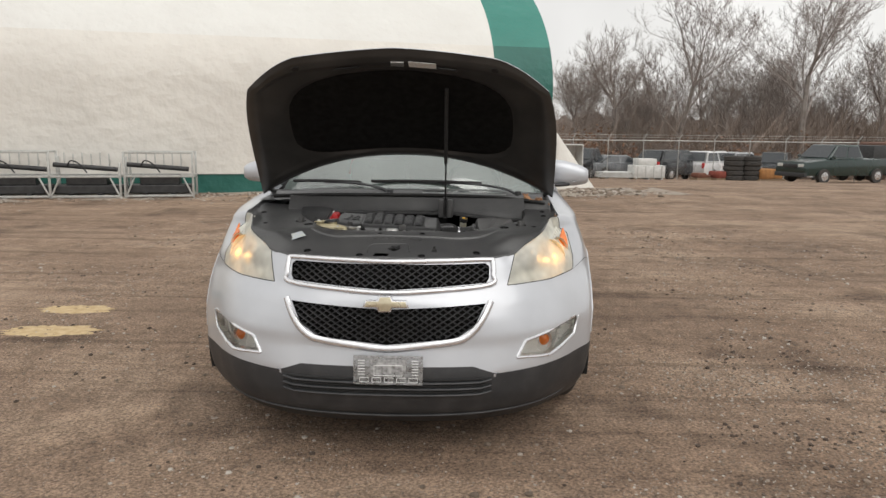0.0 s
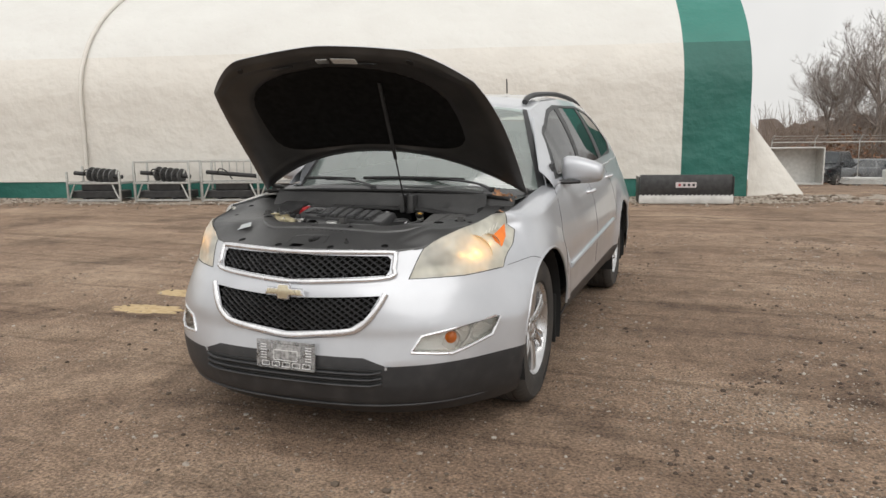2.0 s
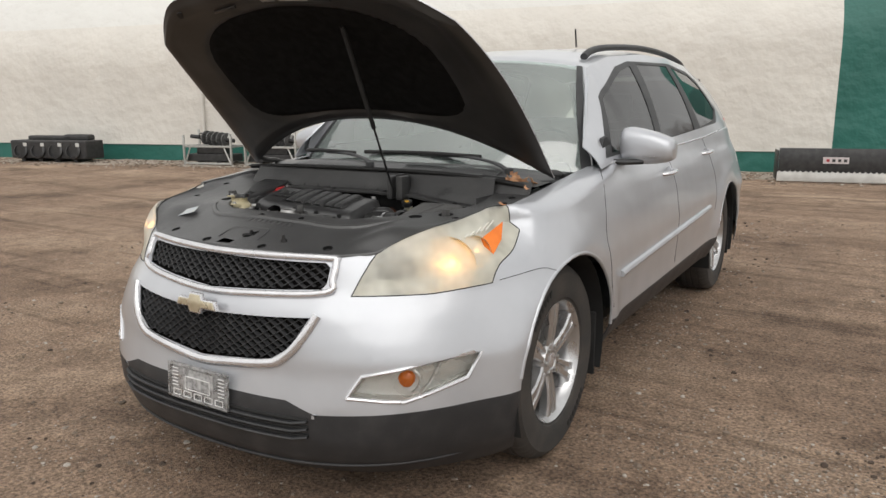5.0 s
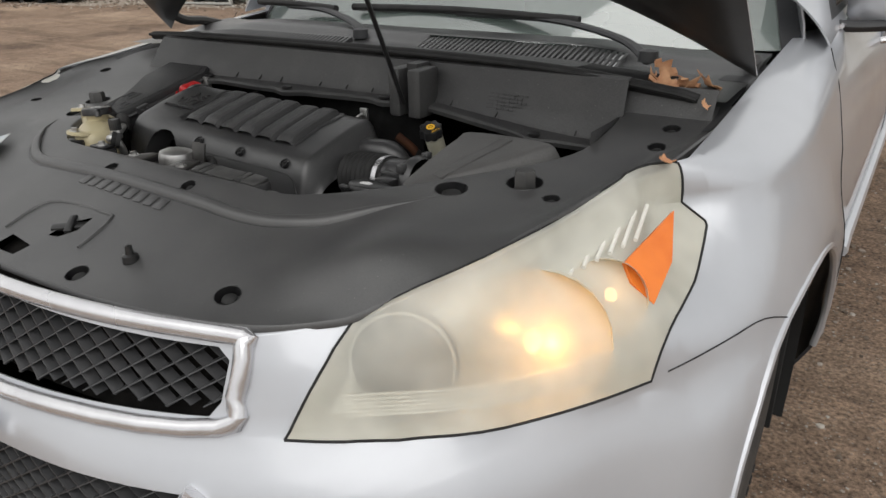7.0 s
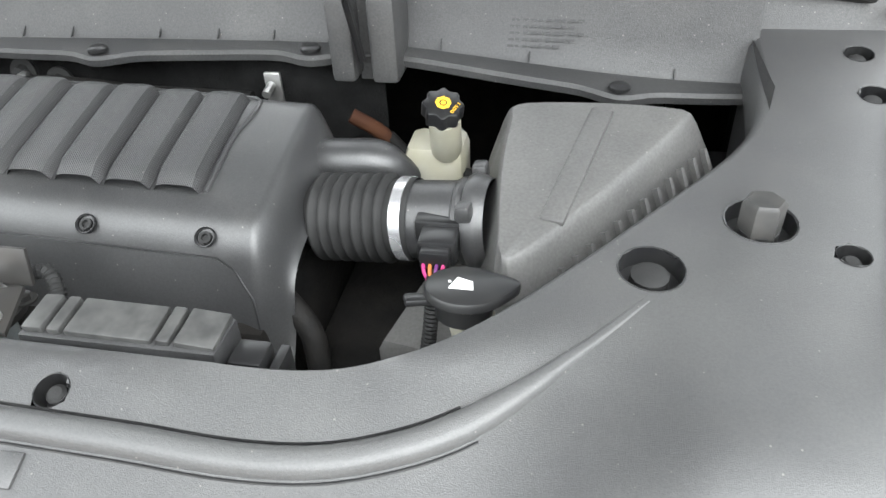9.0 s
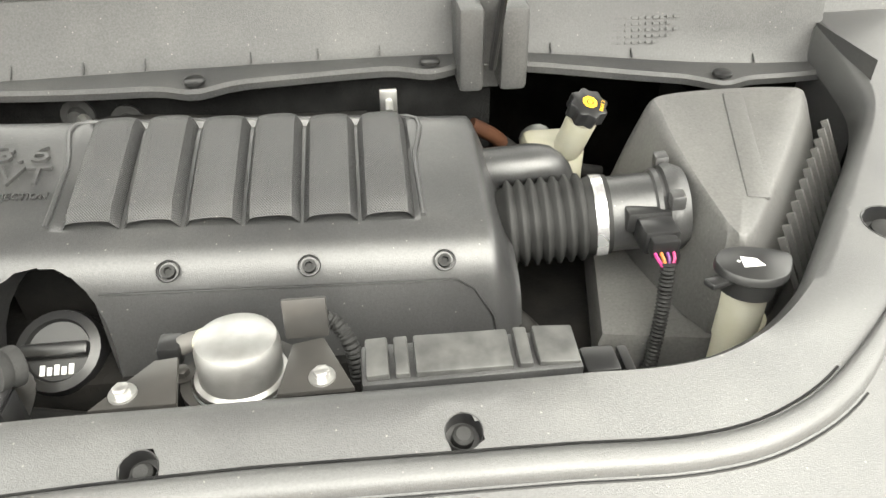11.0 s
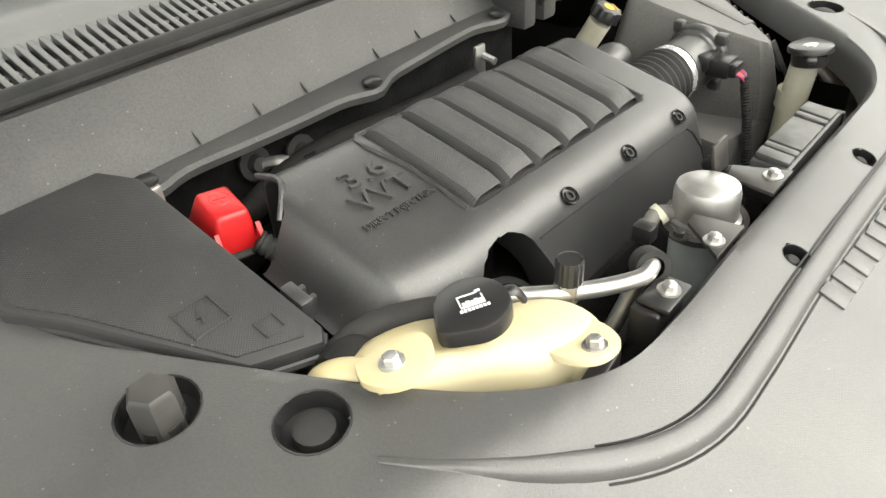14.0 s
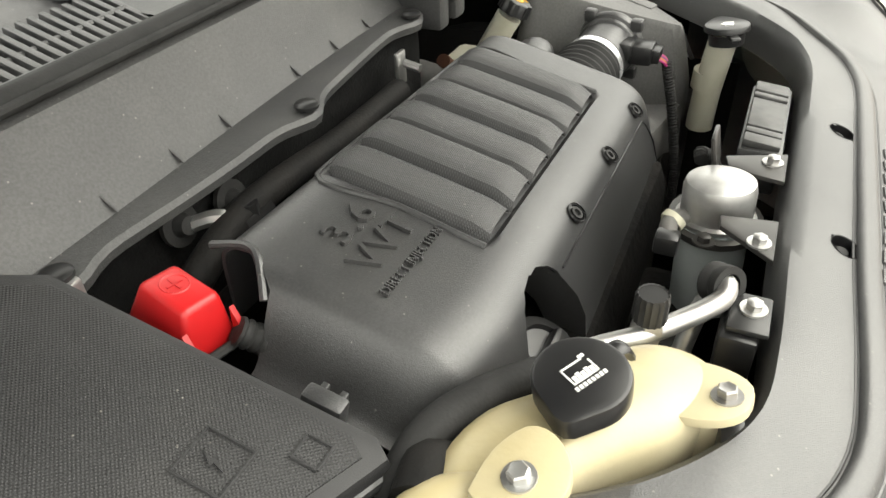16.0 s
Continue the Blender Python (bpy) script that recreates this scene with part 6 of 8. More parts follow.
sym = [box(-0.009, -0.0045, 0.0062, 0.009, -0.0033, 0.0068), box(-0.009, 0.007, 0.0062, 0.006, 0.008, 0.0068), box(-0.009, -0.0045, 0.0062, -0.008, 0.008, 0.0068), box(0.008, -0.0045, 0.0062, 0.009, 0.005, 0.0068), box(0.005, 0.008, 0.0062, 0.009, 0.010, 0.0068)]
sym += [box(-0.007 + 0.003 * k, -0.0035, 0.0062, -0.0045 + 0.003 * k, 0.0005 + 0.001 * (k % 2), 0.0068) for k in range(5)]
sym += [box(-0.0105 + 0.0028 * k, -0.0085, 0.0062, -0.0085 + 0.0028 * k, -0.006, 0.0068) for k in range(8)]
part("cap_symbol", moved(join(*sym), cap_m @ pose(0, 0, 0, 0, 0, -52)), WHITE_MARK, tank, "white tank symbol and print")
part("neck", lathe([(0.021, -0.030), (0.021, -0.006), (0.0, -0.006)], 24, cap_m), TANK, tank)
part("cap_tether", tube([(-0.300, 0.632, 0.992), (-0.290, 0.625, 0.994), (-0.284, 0.621, 0.984)], 0.006, 8, 5, flat=0.5), GRILLE_BLACK, tank)
for x, y, a in ((-0.281, 0.558, 8), (-0.388, 0.630, -42)):
    part("support_tab", moved(box(-0.024, -0.007, -0.03, 0.024, 0.007, -0.002, 0.002), pose(x, y, 0.955, 0, 0, a)), GRILLE_BLACK, tank)
# air conditioning pipe and valve
part("overflow_hose", tube([(-0.412, 0.722, 0.86), (-0.398, 0.722, 0.925), (-0.362, 0.716, 0.950), (-0.325, 0.699, 0.953), (-0.290, 0.671, 0.952)], 0.0125, 12, 6), RUBBER, car, "black rubber coolant hose")
part("alloy_pipe", tube([(-0.300, 0.680, 0.951), (-0.262, 0.650, 0.955), (-0.238, 0.622, 0.957), (-0.213, 0.600, 0.957), (-0.188, 0.578, 0.962), (-0.172, 0.578, 0.964), (-0.170, 0.590, 0.935), (-0.20, 0.60, 0.88)], 0.0072, 12, 6), STEEL, car, "bare aluminium pipe")
valve = part("service_valve", lathe([(0.010, -0.012), (0.012, 0.0), (0.010, 0.006)], 6, pose(-0.228, 0.618, 0.960)), STEEL, car, "brass-coloured valve with black knurled cap")
part("valve_cap", moved(grid([[((0.0105 + (0.0008 if k % 2 else 0)) * f * math.cos(2 * math.pi * k / 36), (0.0105 + (0.0008 if k % 2 else 0)) * f * math.sin(2 * math.pi * k / 36), z) for k in range(36)] for f, z in ((1, 0.006), (1, 0.024), (0.9, 0.027), (0.85, 0.026), (0.01, 0.026))], closed_u=True), pose(-0.228, 0.618, 0.960)), GRILLE_BLACK, valve)
part("pipe_clamp", lathe([(0.009, -0.008), (0.0145, -0.008), (0.0145, -0.003), (0.013, 0.0), (0.0145, 0.003), (0.0145, 0.008), (0.009, 0.008)], 24, pose(-0.170, 0.580, 0.962, 70, 0, -40), cap=False), RUBBER, car, "black rubber pipe grommet")
part("clamp_tab", join(box(-0.205, 0.545, 0.951, -0.165, 0.572, 0.956, 0.002), box(-0.21, 0.55, 0.91, -0.165, 0.575, 0.95, 0.003)), GRILLE_BLACK, car)


def flange_bolt(x, y, z, tilt=0):
    m = pose(x, y, z, tilt) @ Matrix.Scale(0.82, 4)
    return join(lathe([(0.0115, 0), (0.0112, 0.002), (0, 0.002)], 20, m), lathe([(0.007, 0.002), (0.007, 0.008), (0.0055, 0.009), (0, 0.009)], 6, m))


part("bolt", flange_bolt(-0.182, 0.557, 0.956), STEEL, car, "zinc flange bolt")
# ---- vacuum pump on its bracket ----
PM = pose(-0.021, 0.598, 0.960, -3, 2, 0)
pump = part("vacuum_pump", lathe([(0.0, 0.0), (0.022, 0.0), (0.0285, -0.003), (0.0305, -0.010), (0.0305, -0.034), (0.034, -0.036), (0.034, -0.040), (0.029, -0.042)], 32, PM, cap=False), STEEL, car, "dull aluminium vacuum pump can")
part("pump_body", lathe([(0.036, -0.038), (0.037, -0.050), (0.030, -0.056), (0.030, -0.13), (0.0, -0.13)], 28, PM, cap=False), mat("grey_pump", (0.30, 0.32, 0.32), (0.22, 0.24, 0.24), 0.5), pump, "grey pump body")
BRACKET = mat("dark_bracket", (0.03, 0.029, 0.028), (0.05, 0.047, 0.044), 0.35, 0.2, 20)
for pts in ([(-0.112, 0.548), (-0.055, 0.548), (-0.062, 0.592), (-0.078, 0.590)], [(0.010, 0.548), (0.062, 0.548), (0.040, 0.60), (0.018, 0.595)]):
    part("bracket_plate", prism(pts, 0.945, 0.949, None, 0.001), BRACKET, pump, "dark pressed steel bracket")
part("bracket_ring", prism([(-0.021 + 0.046 * math.cos(2 * math.pi * k / 24), 0.596 + 0.040 * math.sin(2 * math.pi * k / 24)) for k in range(24)], 0.915, 0.921), BRACKET, pump)
for x, y in ((-0.092, 0.560), (0.040, 0.560)):
    part("bracket_bolt", flange_bolt(x, y, 0.949), STEEL, pump, "zinc flange bolt")
for x, y in ((-0.066, 0.600), (0.022, 0.612)):
    part("pump_bolt", flange_bolt(x, y, 0.922), BRACKET, pump)
part("upright_tab", moved(box(-0.016, -0.002, 0.0, 0.016, 0.002, 0.032, 0.001), pose(0.028, 0.606, 0.945, -12)), BRACKET, pump)
part("pump_elbow", tube([(-0.040, 0.618, 0.926), (-0.050, 0.628, 0.929), (-0.062, 0.630, 0.928), (-0.074, 0.628, 0.924)], 0.0078, 10, 6), mat("grey_hose", (0.13, 0.125, 0.12), (0.09, 0.085, 0.08), 0.6), pump, "grey hose elbow")
part("hose_clip", lathe([(0.011, -0.004), (0.0135, -0.004), (0.0135, 0.004), (0.011, 0.004)], 16, pose(-0.052, 0.628, 0.928, 60, 0, 60) @ Matrix.Scale(0.8, 4), cap=False), MILKY, pump)
part("plug", box(-0.088, 0.618, 0.914, -0.070, 0.638, 0.932, 0.003), GRILLE_BLACK, pump)
part("loom", tube([(0.03, 0.62, 0.945), (0.045, 0.622, 0.945), (0.058, 0.61, 0.93), (0.062, 0.60, 0.90)], 0.006, 8, 6, ripple=0.0008, pitch=0.004), RUBBER, car, "corrugated wiring loom")
# ---- louvred control box by the panel ----
louvre = part("louvred_box", box(0.066, 0.552, 0.90, 0.222, 0.592, 0.945, 0.003), COVER, car, "black louvred module cover")
for i, (a, b) in enumerate(((0.070, 0.086), (0.090, 0.100), (0.104, 0.172), (0.176, 0.186), (0.190, 0.220))):
    part("louvre", moved(box(0, -0.017, 0, b - a, 0.017, 0.008, 0.0015), pose(a, 0.573, 0.944, 6, -3 + 2 * i, 0)), mat("worn_plastic", (0.035, 0.035, 0.035), (0.07, 0.07, 0.068), 0.45, 0, 60) if i == 0 else bpy.data.materials["worn_plastic"], louvre)
part("module_plug", join(box(0.226, 0.556, 0.90, 0.252, 0.582, 0.935, 0.003), box(0.256, 0.556, 0.895, 0.264, 0.585, 0.93, 0.002)), GRILLE_BLACK, louvre)

# ---- air filter box, tube and bellows ----
AB_LO = [(0.392, 0.690), (0.450, 0.690), (0.610, 0.885), (0.600, 0.935), (0.375, 0.935), (0.352, 0.86), (0.372, 0.74)]
AB_HI = [(0.400, 0.712), (0.425, 0.712), (0.552, 0.885), (0.545, 0.916), (0.405, 0.914), (0.392, 0.88), (0.392, 0.80)]


def ab_z(x, y):
    return 0.938 + 0.039 * (y - 0.70) / 0.22


ab_rows = []
lo3 = smooth_path([(x, y, 0) for x, y in AB_LO + AB_LO[:1]], 6)[:-1]
hi3 = smooth_path([(x, y, 0) for x, y in AB_HI + AB_HI[:1]], 6)[:-1]
for k, z in ((0.0, 0.74), (0.02, 0.80), (0.05, 0.845)):
    ab_rows.append([(a.x + (b.x - a.x) * k, a.y + (b.y - a.y) * k, z) for a, b in zip(lo3, hi3)])
for k, f in ((0.12, 0.0), (0.55, 0.55), (0.85, 0.88), (0.96, 0.97), (1.06, 1.0)):
    ab_rows.append([(a.x + (b.x - a.x) * k, a.y + (b.y - a.y) * k, 0.86 + (ab_z(b.x, b.y) - 0.86) * f) for a, b in zip(lo3, hi3)])
cx, cy = 0.47, 0.85
ab_rows.append([(cx + (p.x - cx) * 0.5, cy + (p.y - cy) * 0.5, ab_z(cx + (p.x - cx) * 0.5, cy + (p.y - cy) * 0.5)) for p in hi3])
ab_rows.append([(cx, cy, ab_z(cx, cy))] * len(hi3))
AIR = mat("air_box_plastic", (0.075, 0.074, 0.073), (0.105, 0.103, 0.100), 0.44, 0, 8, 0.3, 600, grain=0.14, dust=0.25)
airbox = part("air_filter_box", grid(ab_rows, closed_u=True), AIR, car, "black air filter box", angle=35)
part("lower_box", prism([(0.29, 0.70), (0.46, 0.67), (0.62, 0.88), (0.60, 0.95), (0.34, 0.93)], 0.62, 0.83, None, 0.012), AIR, airbox)
part("crease", moved(box(-0.011, -0.085, -0.004, 0.011, 0.085, 0.0022, 0.002), pose(0.462, 0.825, ab_z(0.46, 0.825), 10, 0, -14)), AIR, airbox)
for i in range(12):
    t = i / 11
    x, y = 0.447 + 0.125 * t, 0.715 + 0.165 * t
    part("fin", moved(prism([(0, 0), (0.034, -0.055), (0.040, -0.055), (0.006, 0.004)], -0.0018, 0.0018), Matrix.Translation((x + 0.004, y - 0.003, 0.921 + 0.03 * t)) @ pose(0, 0, 0, 0, 0, -48) @ pose(0, 0, 0, 90)), AIR, airbox)
A, B = Vector((0.200, 0.804, 0.893)), Vector((0.392, 0.784, 0.915))
AX = (B - A).normalized()
turn = Matrix.Translation(A) @ AX.to_track_quat("Z", "Y").to_matrix().to_4x4()
bel = [(0.030, 0.0)]
for k in range(7):
    bel += [(0.0385, 0.014 + 0.0115 * k), (0.0445, 0.017 + 0.0115 * k), (0.0445, 0.020 + 0.0115 * k), (0.0385, 0.0235 + 0.0115 * k)]
intake = part("air_intake", lathe(bel + [(0.040, 0.098), (0.040, 0.116)], 36, turn, cap=False), RUBBER, car, "ribbed black rubber intake bellows", angle=70)
part("clamp", lathe([(0.0405, 0.100), (0.0415, 0.100), (0.0415, 0.111), (0.0405, 0.111)], 36, turn, cap=False), SATIN, intake, "bright steel hose clamp")
part("clamp_screw", tube([turn @ Vector((0.020, -0.035, 0.105)), turn @ Vector((0.032, -0.028, 0.105))], 0.0045, 8, 2), STEEL, intake)
part("sensor_tube", lathe([(0.038, 0.112), (0.038, 0.158), (0.041, 0.160), (0.042, 0.164), (0.040, 0.168), (0.044, 0.170), (0.046, 0.176), (0.044, 0.182), (0.040, 0.19)], 36, turn, cap=False), COVER, intake, "black mass air flow tube")
for a in (0.9, 2.4, 4.0):
    part("flange_lug", moved(box(-0.008, -0.008, 0.168, 0.008, 0.008, 0.182, 0.003), turn @ pose(0.048 * math.cos(a), 0.048 * math.sin(a), 0)), COVER, intake)
plug = part("sensor_plug", join(box(0.328, 0.722, 0.905, 0.362, 0.752, 0.930, 0.003), box(0.332, 0.712, 0.908, 0.358, 0.724, 0.926, 0.002), box(0.320, 0.748, 0.912, 0.368, 0.766, 0.934, 0.003)), GRILLE_BLACK, car, "black sensor plug with coloured wires")
for i, c in enumerate(((0.35, 0.02, 0.14), (0.40, 0.12, 0.02), (0.10, 0.02, 0.12), (0.35, 0.03, 0.12))):
    part("wire", tube([(0.335 + 0.006 * i, 0.714, 0.914), (0.337 + 0.005 * i, 0.706, 0.910), (0.342 + 0.002 * i, 0.702, 0.903)], 0.0018, 6, 4), mat("wire_colour", c, None, 0.5), plug)
part("loom", tube([(0.346, 0.704, 0.908), (0.345, 0.699, 0.890), (0.342, 0.688, 0.85), (0.332, 0.672, 0.78), (0.325, 0.665, 0.72)], 0.0065, 8, 6, ripple=0.0009, pitch=0.004), RUBBER, car, "corrugated wiring loom")
part("breather_duct", tube([(0.185, 0.865, 0.925), (0.225, 0.855, 0.932), (0.262, 0.858, 0.930), (0.280, 0.872, 0.90)], 0.0245, 14, 6, flat=0.85), COVER, car, "smooth black breather duct")

# ---- washer filler ----
WM = pose(0.384, 0.640, 0.946, -6, 6, 20)
washer = part("washer_filler", tube([(0.398, 0.652, 0.80), (0.395, 0.650, 0.86), (0.386, 0.642, 0.935)], 0.0185, 16, 4), MILKY, car, "milky washer filler neck")
part("filler_step", tube([(0.397, 0.652, 0.885), (0.398, 0.653, 0.86)], 0.021, 16, 2), MILKY, washer)
wcap = part("washer_cap", prism([(0.031 * math.cos(a) + 0.012 * math.exp(-(a / 0.5) ** 2), 0.028 * math.sin(a)) for a in [-math.pi + 2 * math.pi * k / 32 for k in range(32)]], 0.0, 0.008, WM, 0.003), GRILLE_BLACK, washer, "black washer cap with white symbol")
part("cap_skirt", lathe([(0.022, -0.018), (0.0225, -0.004)], 24, WM, cap=False), GRILLE_BLACK, washer)
part("cap_tab", moved(box(-0.046, -0.006, -0.006, -0.022, 0.006, 0.0, 0.002), WM), GRILLE_BLACK, washer)
part("cap_symbol", moved(join(prism([(-0.014, -0.004), (0.004, -0.009), (0.006, 0.002), (-0.004, 0.010)], 0.0081, 0.0087), *[box(-0.012 + 0.004 * k, 0.004 - 0.001 * k, 0.0081, -0.010 + 0.004 * k, 0.006 - 0.001 * k, 0.0087) for k in range(3)]), WM), WHITE_MARK, washer)

# ---- brake fluid ----
BM = Matrix.Translation((0.320, 0.905, 0.973)) @ pose(0, 0, 0, 24, 6, 10)
brake = part("brake_reservoir", join(tube([(0.314, 0.945, 0.90), (0.319, 0.915, 0.955)], 0.0175, 16, 2), box(0.265, 0.935, 0.84, 0.335, 0.995, 0.905, 0.012)), MILKY, car, "milky brake fluid reservoir")
bcap = [((0.0205 + 0.0018 * math.cos(8 * a)) * math.cos(a), (0.0205 + 0.0018 * math.cos(8 * a)) * math.sin(a)) for a in [2 * math.pi * k / 64 for k in range(64)]]
part("reservoir_cap", prism(bcap, -0.014, 0.004, BM, 0.003), GRILLE_BLACK, brake, "black lobed brake fluid cap, yellow print")
ring = lathe([(0.0045, 0.0042), (0.0085, 0.0042), (0.0085, 0.0048), (0.0045, 0.0048), (0.0045, 0.0042)], 8, BM, cap=False)
part("yellow_symbol", join(ring, lathe([(0.0028, 0.0042), (0.0028, 0.0048), (0, 0.0048)], 10, BM)), YELLOW_MARK, brake)
part("cap_writing", letters("DOT 3", 0.0055, 0.0003, BM @ Matrix.Translation((0.013, -0.006, 0.0044)) @ pose(0, 0, 0, 0, 0, 60)), YELLOW_MARK, brake, "yellow DOT 3 on the cap", smooth=False)
part("master_cylinder", tube([(0.30, 0.93, 0.84), (0.30, 1.05, 0.86)], 0.022, 14, 2), STEEL, car)
part("sound_deadening", grid([[(-0.42 + 0.05 * i, 1.005 + 0.01 * math.sin(i), z) for i in range(14)] for z in (0.70, 0.85, 0.99)]), PAD, car)
RUSTY = mat("rusty_wire", (0.055, 0.024, 0.013), (0.03, 0.014, 0.010), 0.8, spec=0.1)
part("brown_hose", tube([(0.20, 0.96, 0.93), (0.235, 0.965, 0.905), (0.25, 0.975, 0.87)], 0.009, 10, 5), RUSTY, car)
part("bolt_tab", join(box(0.096, 0.968, 0.935, 0.116, 0.974, 0.975, 0.002), tube([(0.106, 0.965, 0.962), (0.106, 0.945, 0.958)], 0.005, 8, 2)), STEEL, car, "zinc bracket with stud")
for x, y, z in ((-0.245, 0.998, 0.952), (-0.19, 0.99, 0.945)):
    part("grommet", lathe([(0.019, 0), (0.019, 0.005), (0.011, 0.006), (0.008, 0.014), (0.0, 0.014)], 16, pose(x, y, z, 80)), RUBBER, car)
part("heater_pipe", tube([(-0.24, 0.99, 0.95), (-0.225, 0.965, 0.955), (-0.215, 0.955, 0.93)], 0.007, 8, 5), STEEL, car)
part("heater_tee", join(tube([(-0.205, 0.955, 0.96), (-0.205, 0.95, 0.92)], 0.009, 8, 2), tube([(-0.22, 0.953, 0.945), (-0.185, 0.953, 0.945)], 0.010, 8, 2)), GRILLE_BLACK, car)

# ---- firewall panel ----
def flange_y(x):
    """The wavy front edge of the panel's foot."""
    wave = sum(0.018 * math.exp(-((x - c) / 0.028) ** 2) for c in (-0.372, -0.100, 0.155, 0.50))
    return 0.972 - wave + 0.02 * ease((x - 0.3) / 0.3) + 0.012 * math.sin(x * 9)


def panel_rows():
    rows_ = []
    for i in range(97):
        x = -0.62 + i * 0.01315
        yb, zb = flange_y(x), 0.996 - 0.035 * ease((x - 0.2) / 0.4)
        ys_ = 1.000 + 0.012 * math.sin(x * 4 + 1) + 0.02 * ease((x - 0.3) / 0.3)
        yt, zt = 1.040, 1.068
        rows_.append([(x, yb + 0.002, zb - 0.012), (x, yb, zb - 0.004), (x, yb + 0.004, zb), (x, ys_ - 0.006, zb + 0.003), (x, ys_, zb + 0.010)] + [(x, ys_ + (yt - ys_) * t, zb + 0.010 + (zt - zb - 0.010) * t) for t in (0.33, 0.66, 1.0)] + [(x, yt + 0.012, zt + 0.004)])
    return rows_


firewall = part("firewall_panel", solid(grid(panel_rows()), 0.002), FIREWALL, car, "black grained plastic firewall cover", angle=30)
for x in (-0.372, -0.100, 0.155, 0.50):
    part("push_clip", lathe([(0.0115, 0.0), (0.0115, 0.003), (0.009, 0.005), (0, 0.005)], 18, Matrix.Translation((x, flange_y(x) + 0.013, 1.0 - 0.035 * ease((x - 0.2) / 0.4)))), GRILLE_BLACK, firewall)
for x in (-0.50, -0.44, -0.30, -0.225, -0.16, -0.045, 0.03, 0.10, 0.30, 0.40, 0.56):
    zb = 0.998 - 0.035 * ease((x - 0.2) / 0.4)
    part("gusset", moved(prism([(0, 0), (-0.014, 0), (0, 0.011)], -0.0008, 0.0008), Matrix.Translation((x, 1.004 + 0.012 * math.sin(x * 4 + 1) + 0.02 * ease((x - 0.3) / 0.3), zb + 0.003)) @ Matrix(((0, 0, 1, 0), (1, 0, 0, 0), (0, 1, 0, 0), (0, 0, 0, 1)))), FIREWALL, firewall)
for row in range(5):
    part("moulded_print", moved(join(*[box(0.0085 * k, -0.0008, -0.0013, 0.0085 * k + 0.0045 + 0.0015 * ((k * 7 + row * 3) % 3), 0.0006, 0.0013) for k in range(15 - row % 2 - (3 if row == 4 else 0))]), pose(0.332, 1.0135 + 0.0026 * (4 - row), 1.018 - 0.0065 * row + 0.006, -22)), GRILLE_BLACK, firewall)
part("rod_bracket", join(box(0.185, 0.954, 0.972, 0.213, 1.02, 1.066, 0.006), box(0.231, 0.954, 0.972, 0.262, 1.02, 1.066, 0.006), box(0.21, 0.985, 0.965, 0.235, 1.03, 1.072)), FIREWALL, firewall, "two upright posts holding the prop rod")
part("firewall_end", solid(grid([[(x, y + 0.02 * (x - 0.58), z) for x in (0.585, 0.65, 0.72, 0.785)] for y, z in ((1.035, 0.985), (1.05, 1.02), (1.07, 1.058))]), 0.002), FIREWALL, car)
part("wing_wall", grid([[(0.636, y, z) for y in (0.90, 0.96, 1.03)] for z in (0.86, 0.94, 1.008)]), FIREWALL, car)
part("weatherstrip", tube([(-0.72, 1.085, 1.062), (-0.5, 1.062, 1.073), (-0.2, 1.056, 1.078), (0.2, 1.056, 1.078), (0.5, 1.060, 1.070), (0.70, 1.066, 1.050), (0.755, 1.07, 1.040)], 0.011, 10, 8), RUBBER, car, "black rubber weatherstrip")
part("weatherstrip_lip", tube([(-0.72, 1.070, 1.066), (-0.5, 1.046, 1.076), (-0.2, 1.040, 1.080), (0.2, 1.040, 1.080), (0.5, 1.044, 1.073), (0.70, 1.050, 1.053), (0.755, 1.054, 1.043)], 0.004, 8, 8), RUBBER, car)


# ---- scuttle with vents, wipers ----
def cowl_z(x, y):
    t = (y - 1.065) / 0.26
    return 1.064 - 0.022 * ease((abs(x) - 0.45) / 0.3) + 0.012 * t + 0.018 * ease((t - 0.55) / 0.2)


cowl_bm = grid([[(-0.80 + 0.04 * i, 1.065 + 0.0135 * j + (0.10 * ease((abs(-0.80 + 0.04 * i) - 0.5) / 0.3) * j / 19), cowl_z(-0.80 + 0.04 * i, 1.065 + 0.0135 * j)) for i in range(41)] for j in range(20)])
VENTS = [(0.085, 0.56, 1.185, 1.25), (-0.64, -0.10, 1.115, 1.185)]
for x0, x1, y0, y1 in VENTS:
    bmesh.ops.delete(cowl_bm, geom=cut(cowl_bm, [(x0, y0), (x1, y0), (x1, y1), (x0, y1)], (0, 1)), context="FACES")
cowl = part("scuttle", cowl_bm, COVER, car, "dusty black scuttle panel with slotted vents")
# a pale sheet added below the slats makes the slots look bright
PALE = mat("pale_vent_sheet", (0.55, 0.56, 0.56), (0.40, 0.41, 0.41), 0.5)
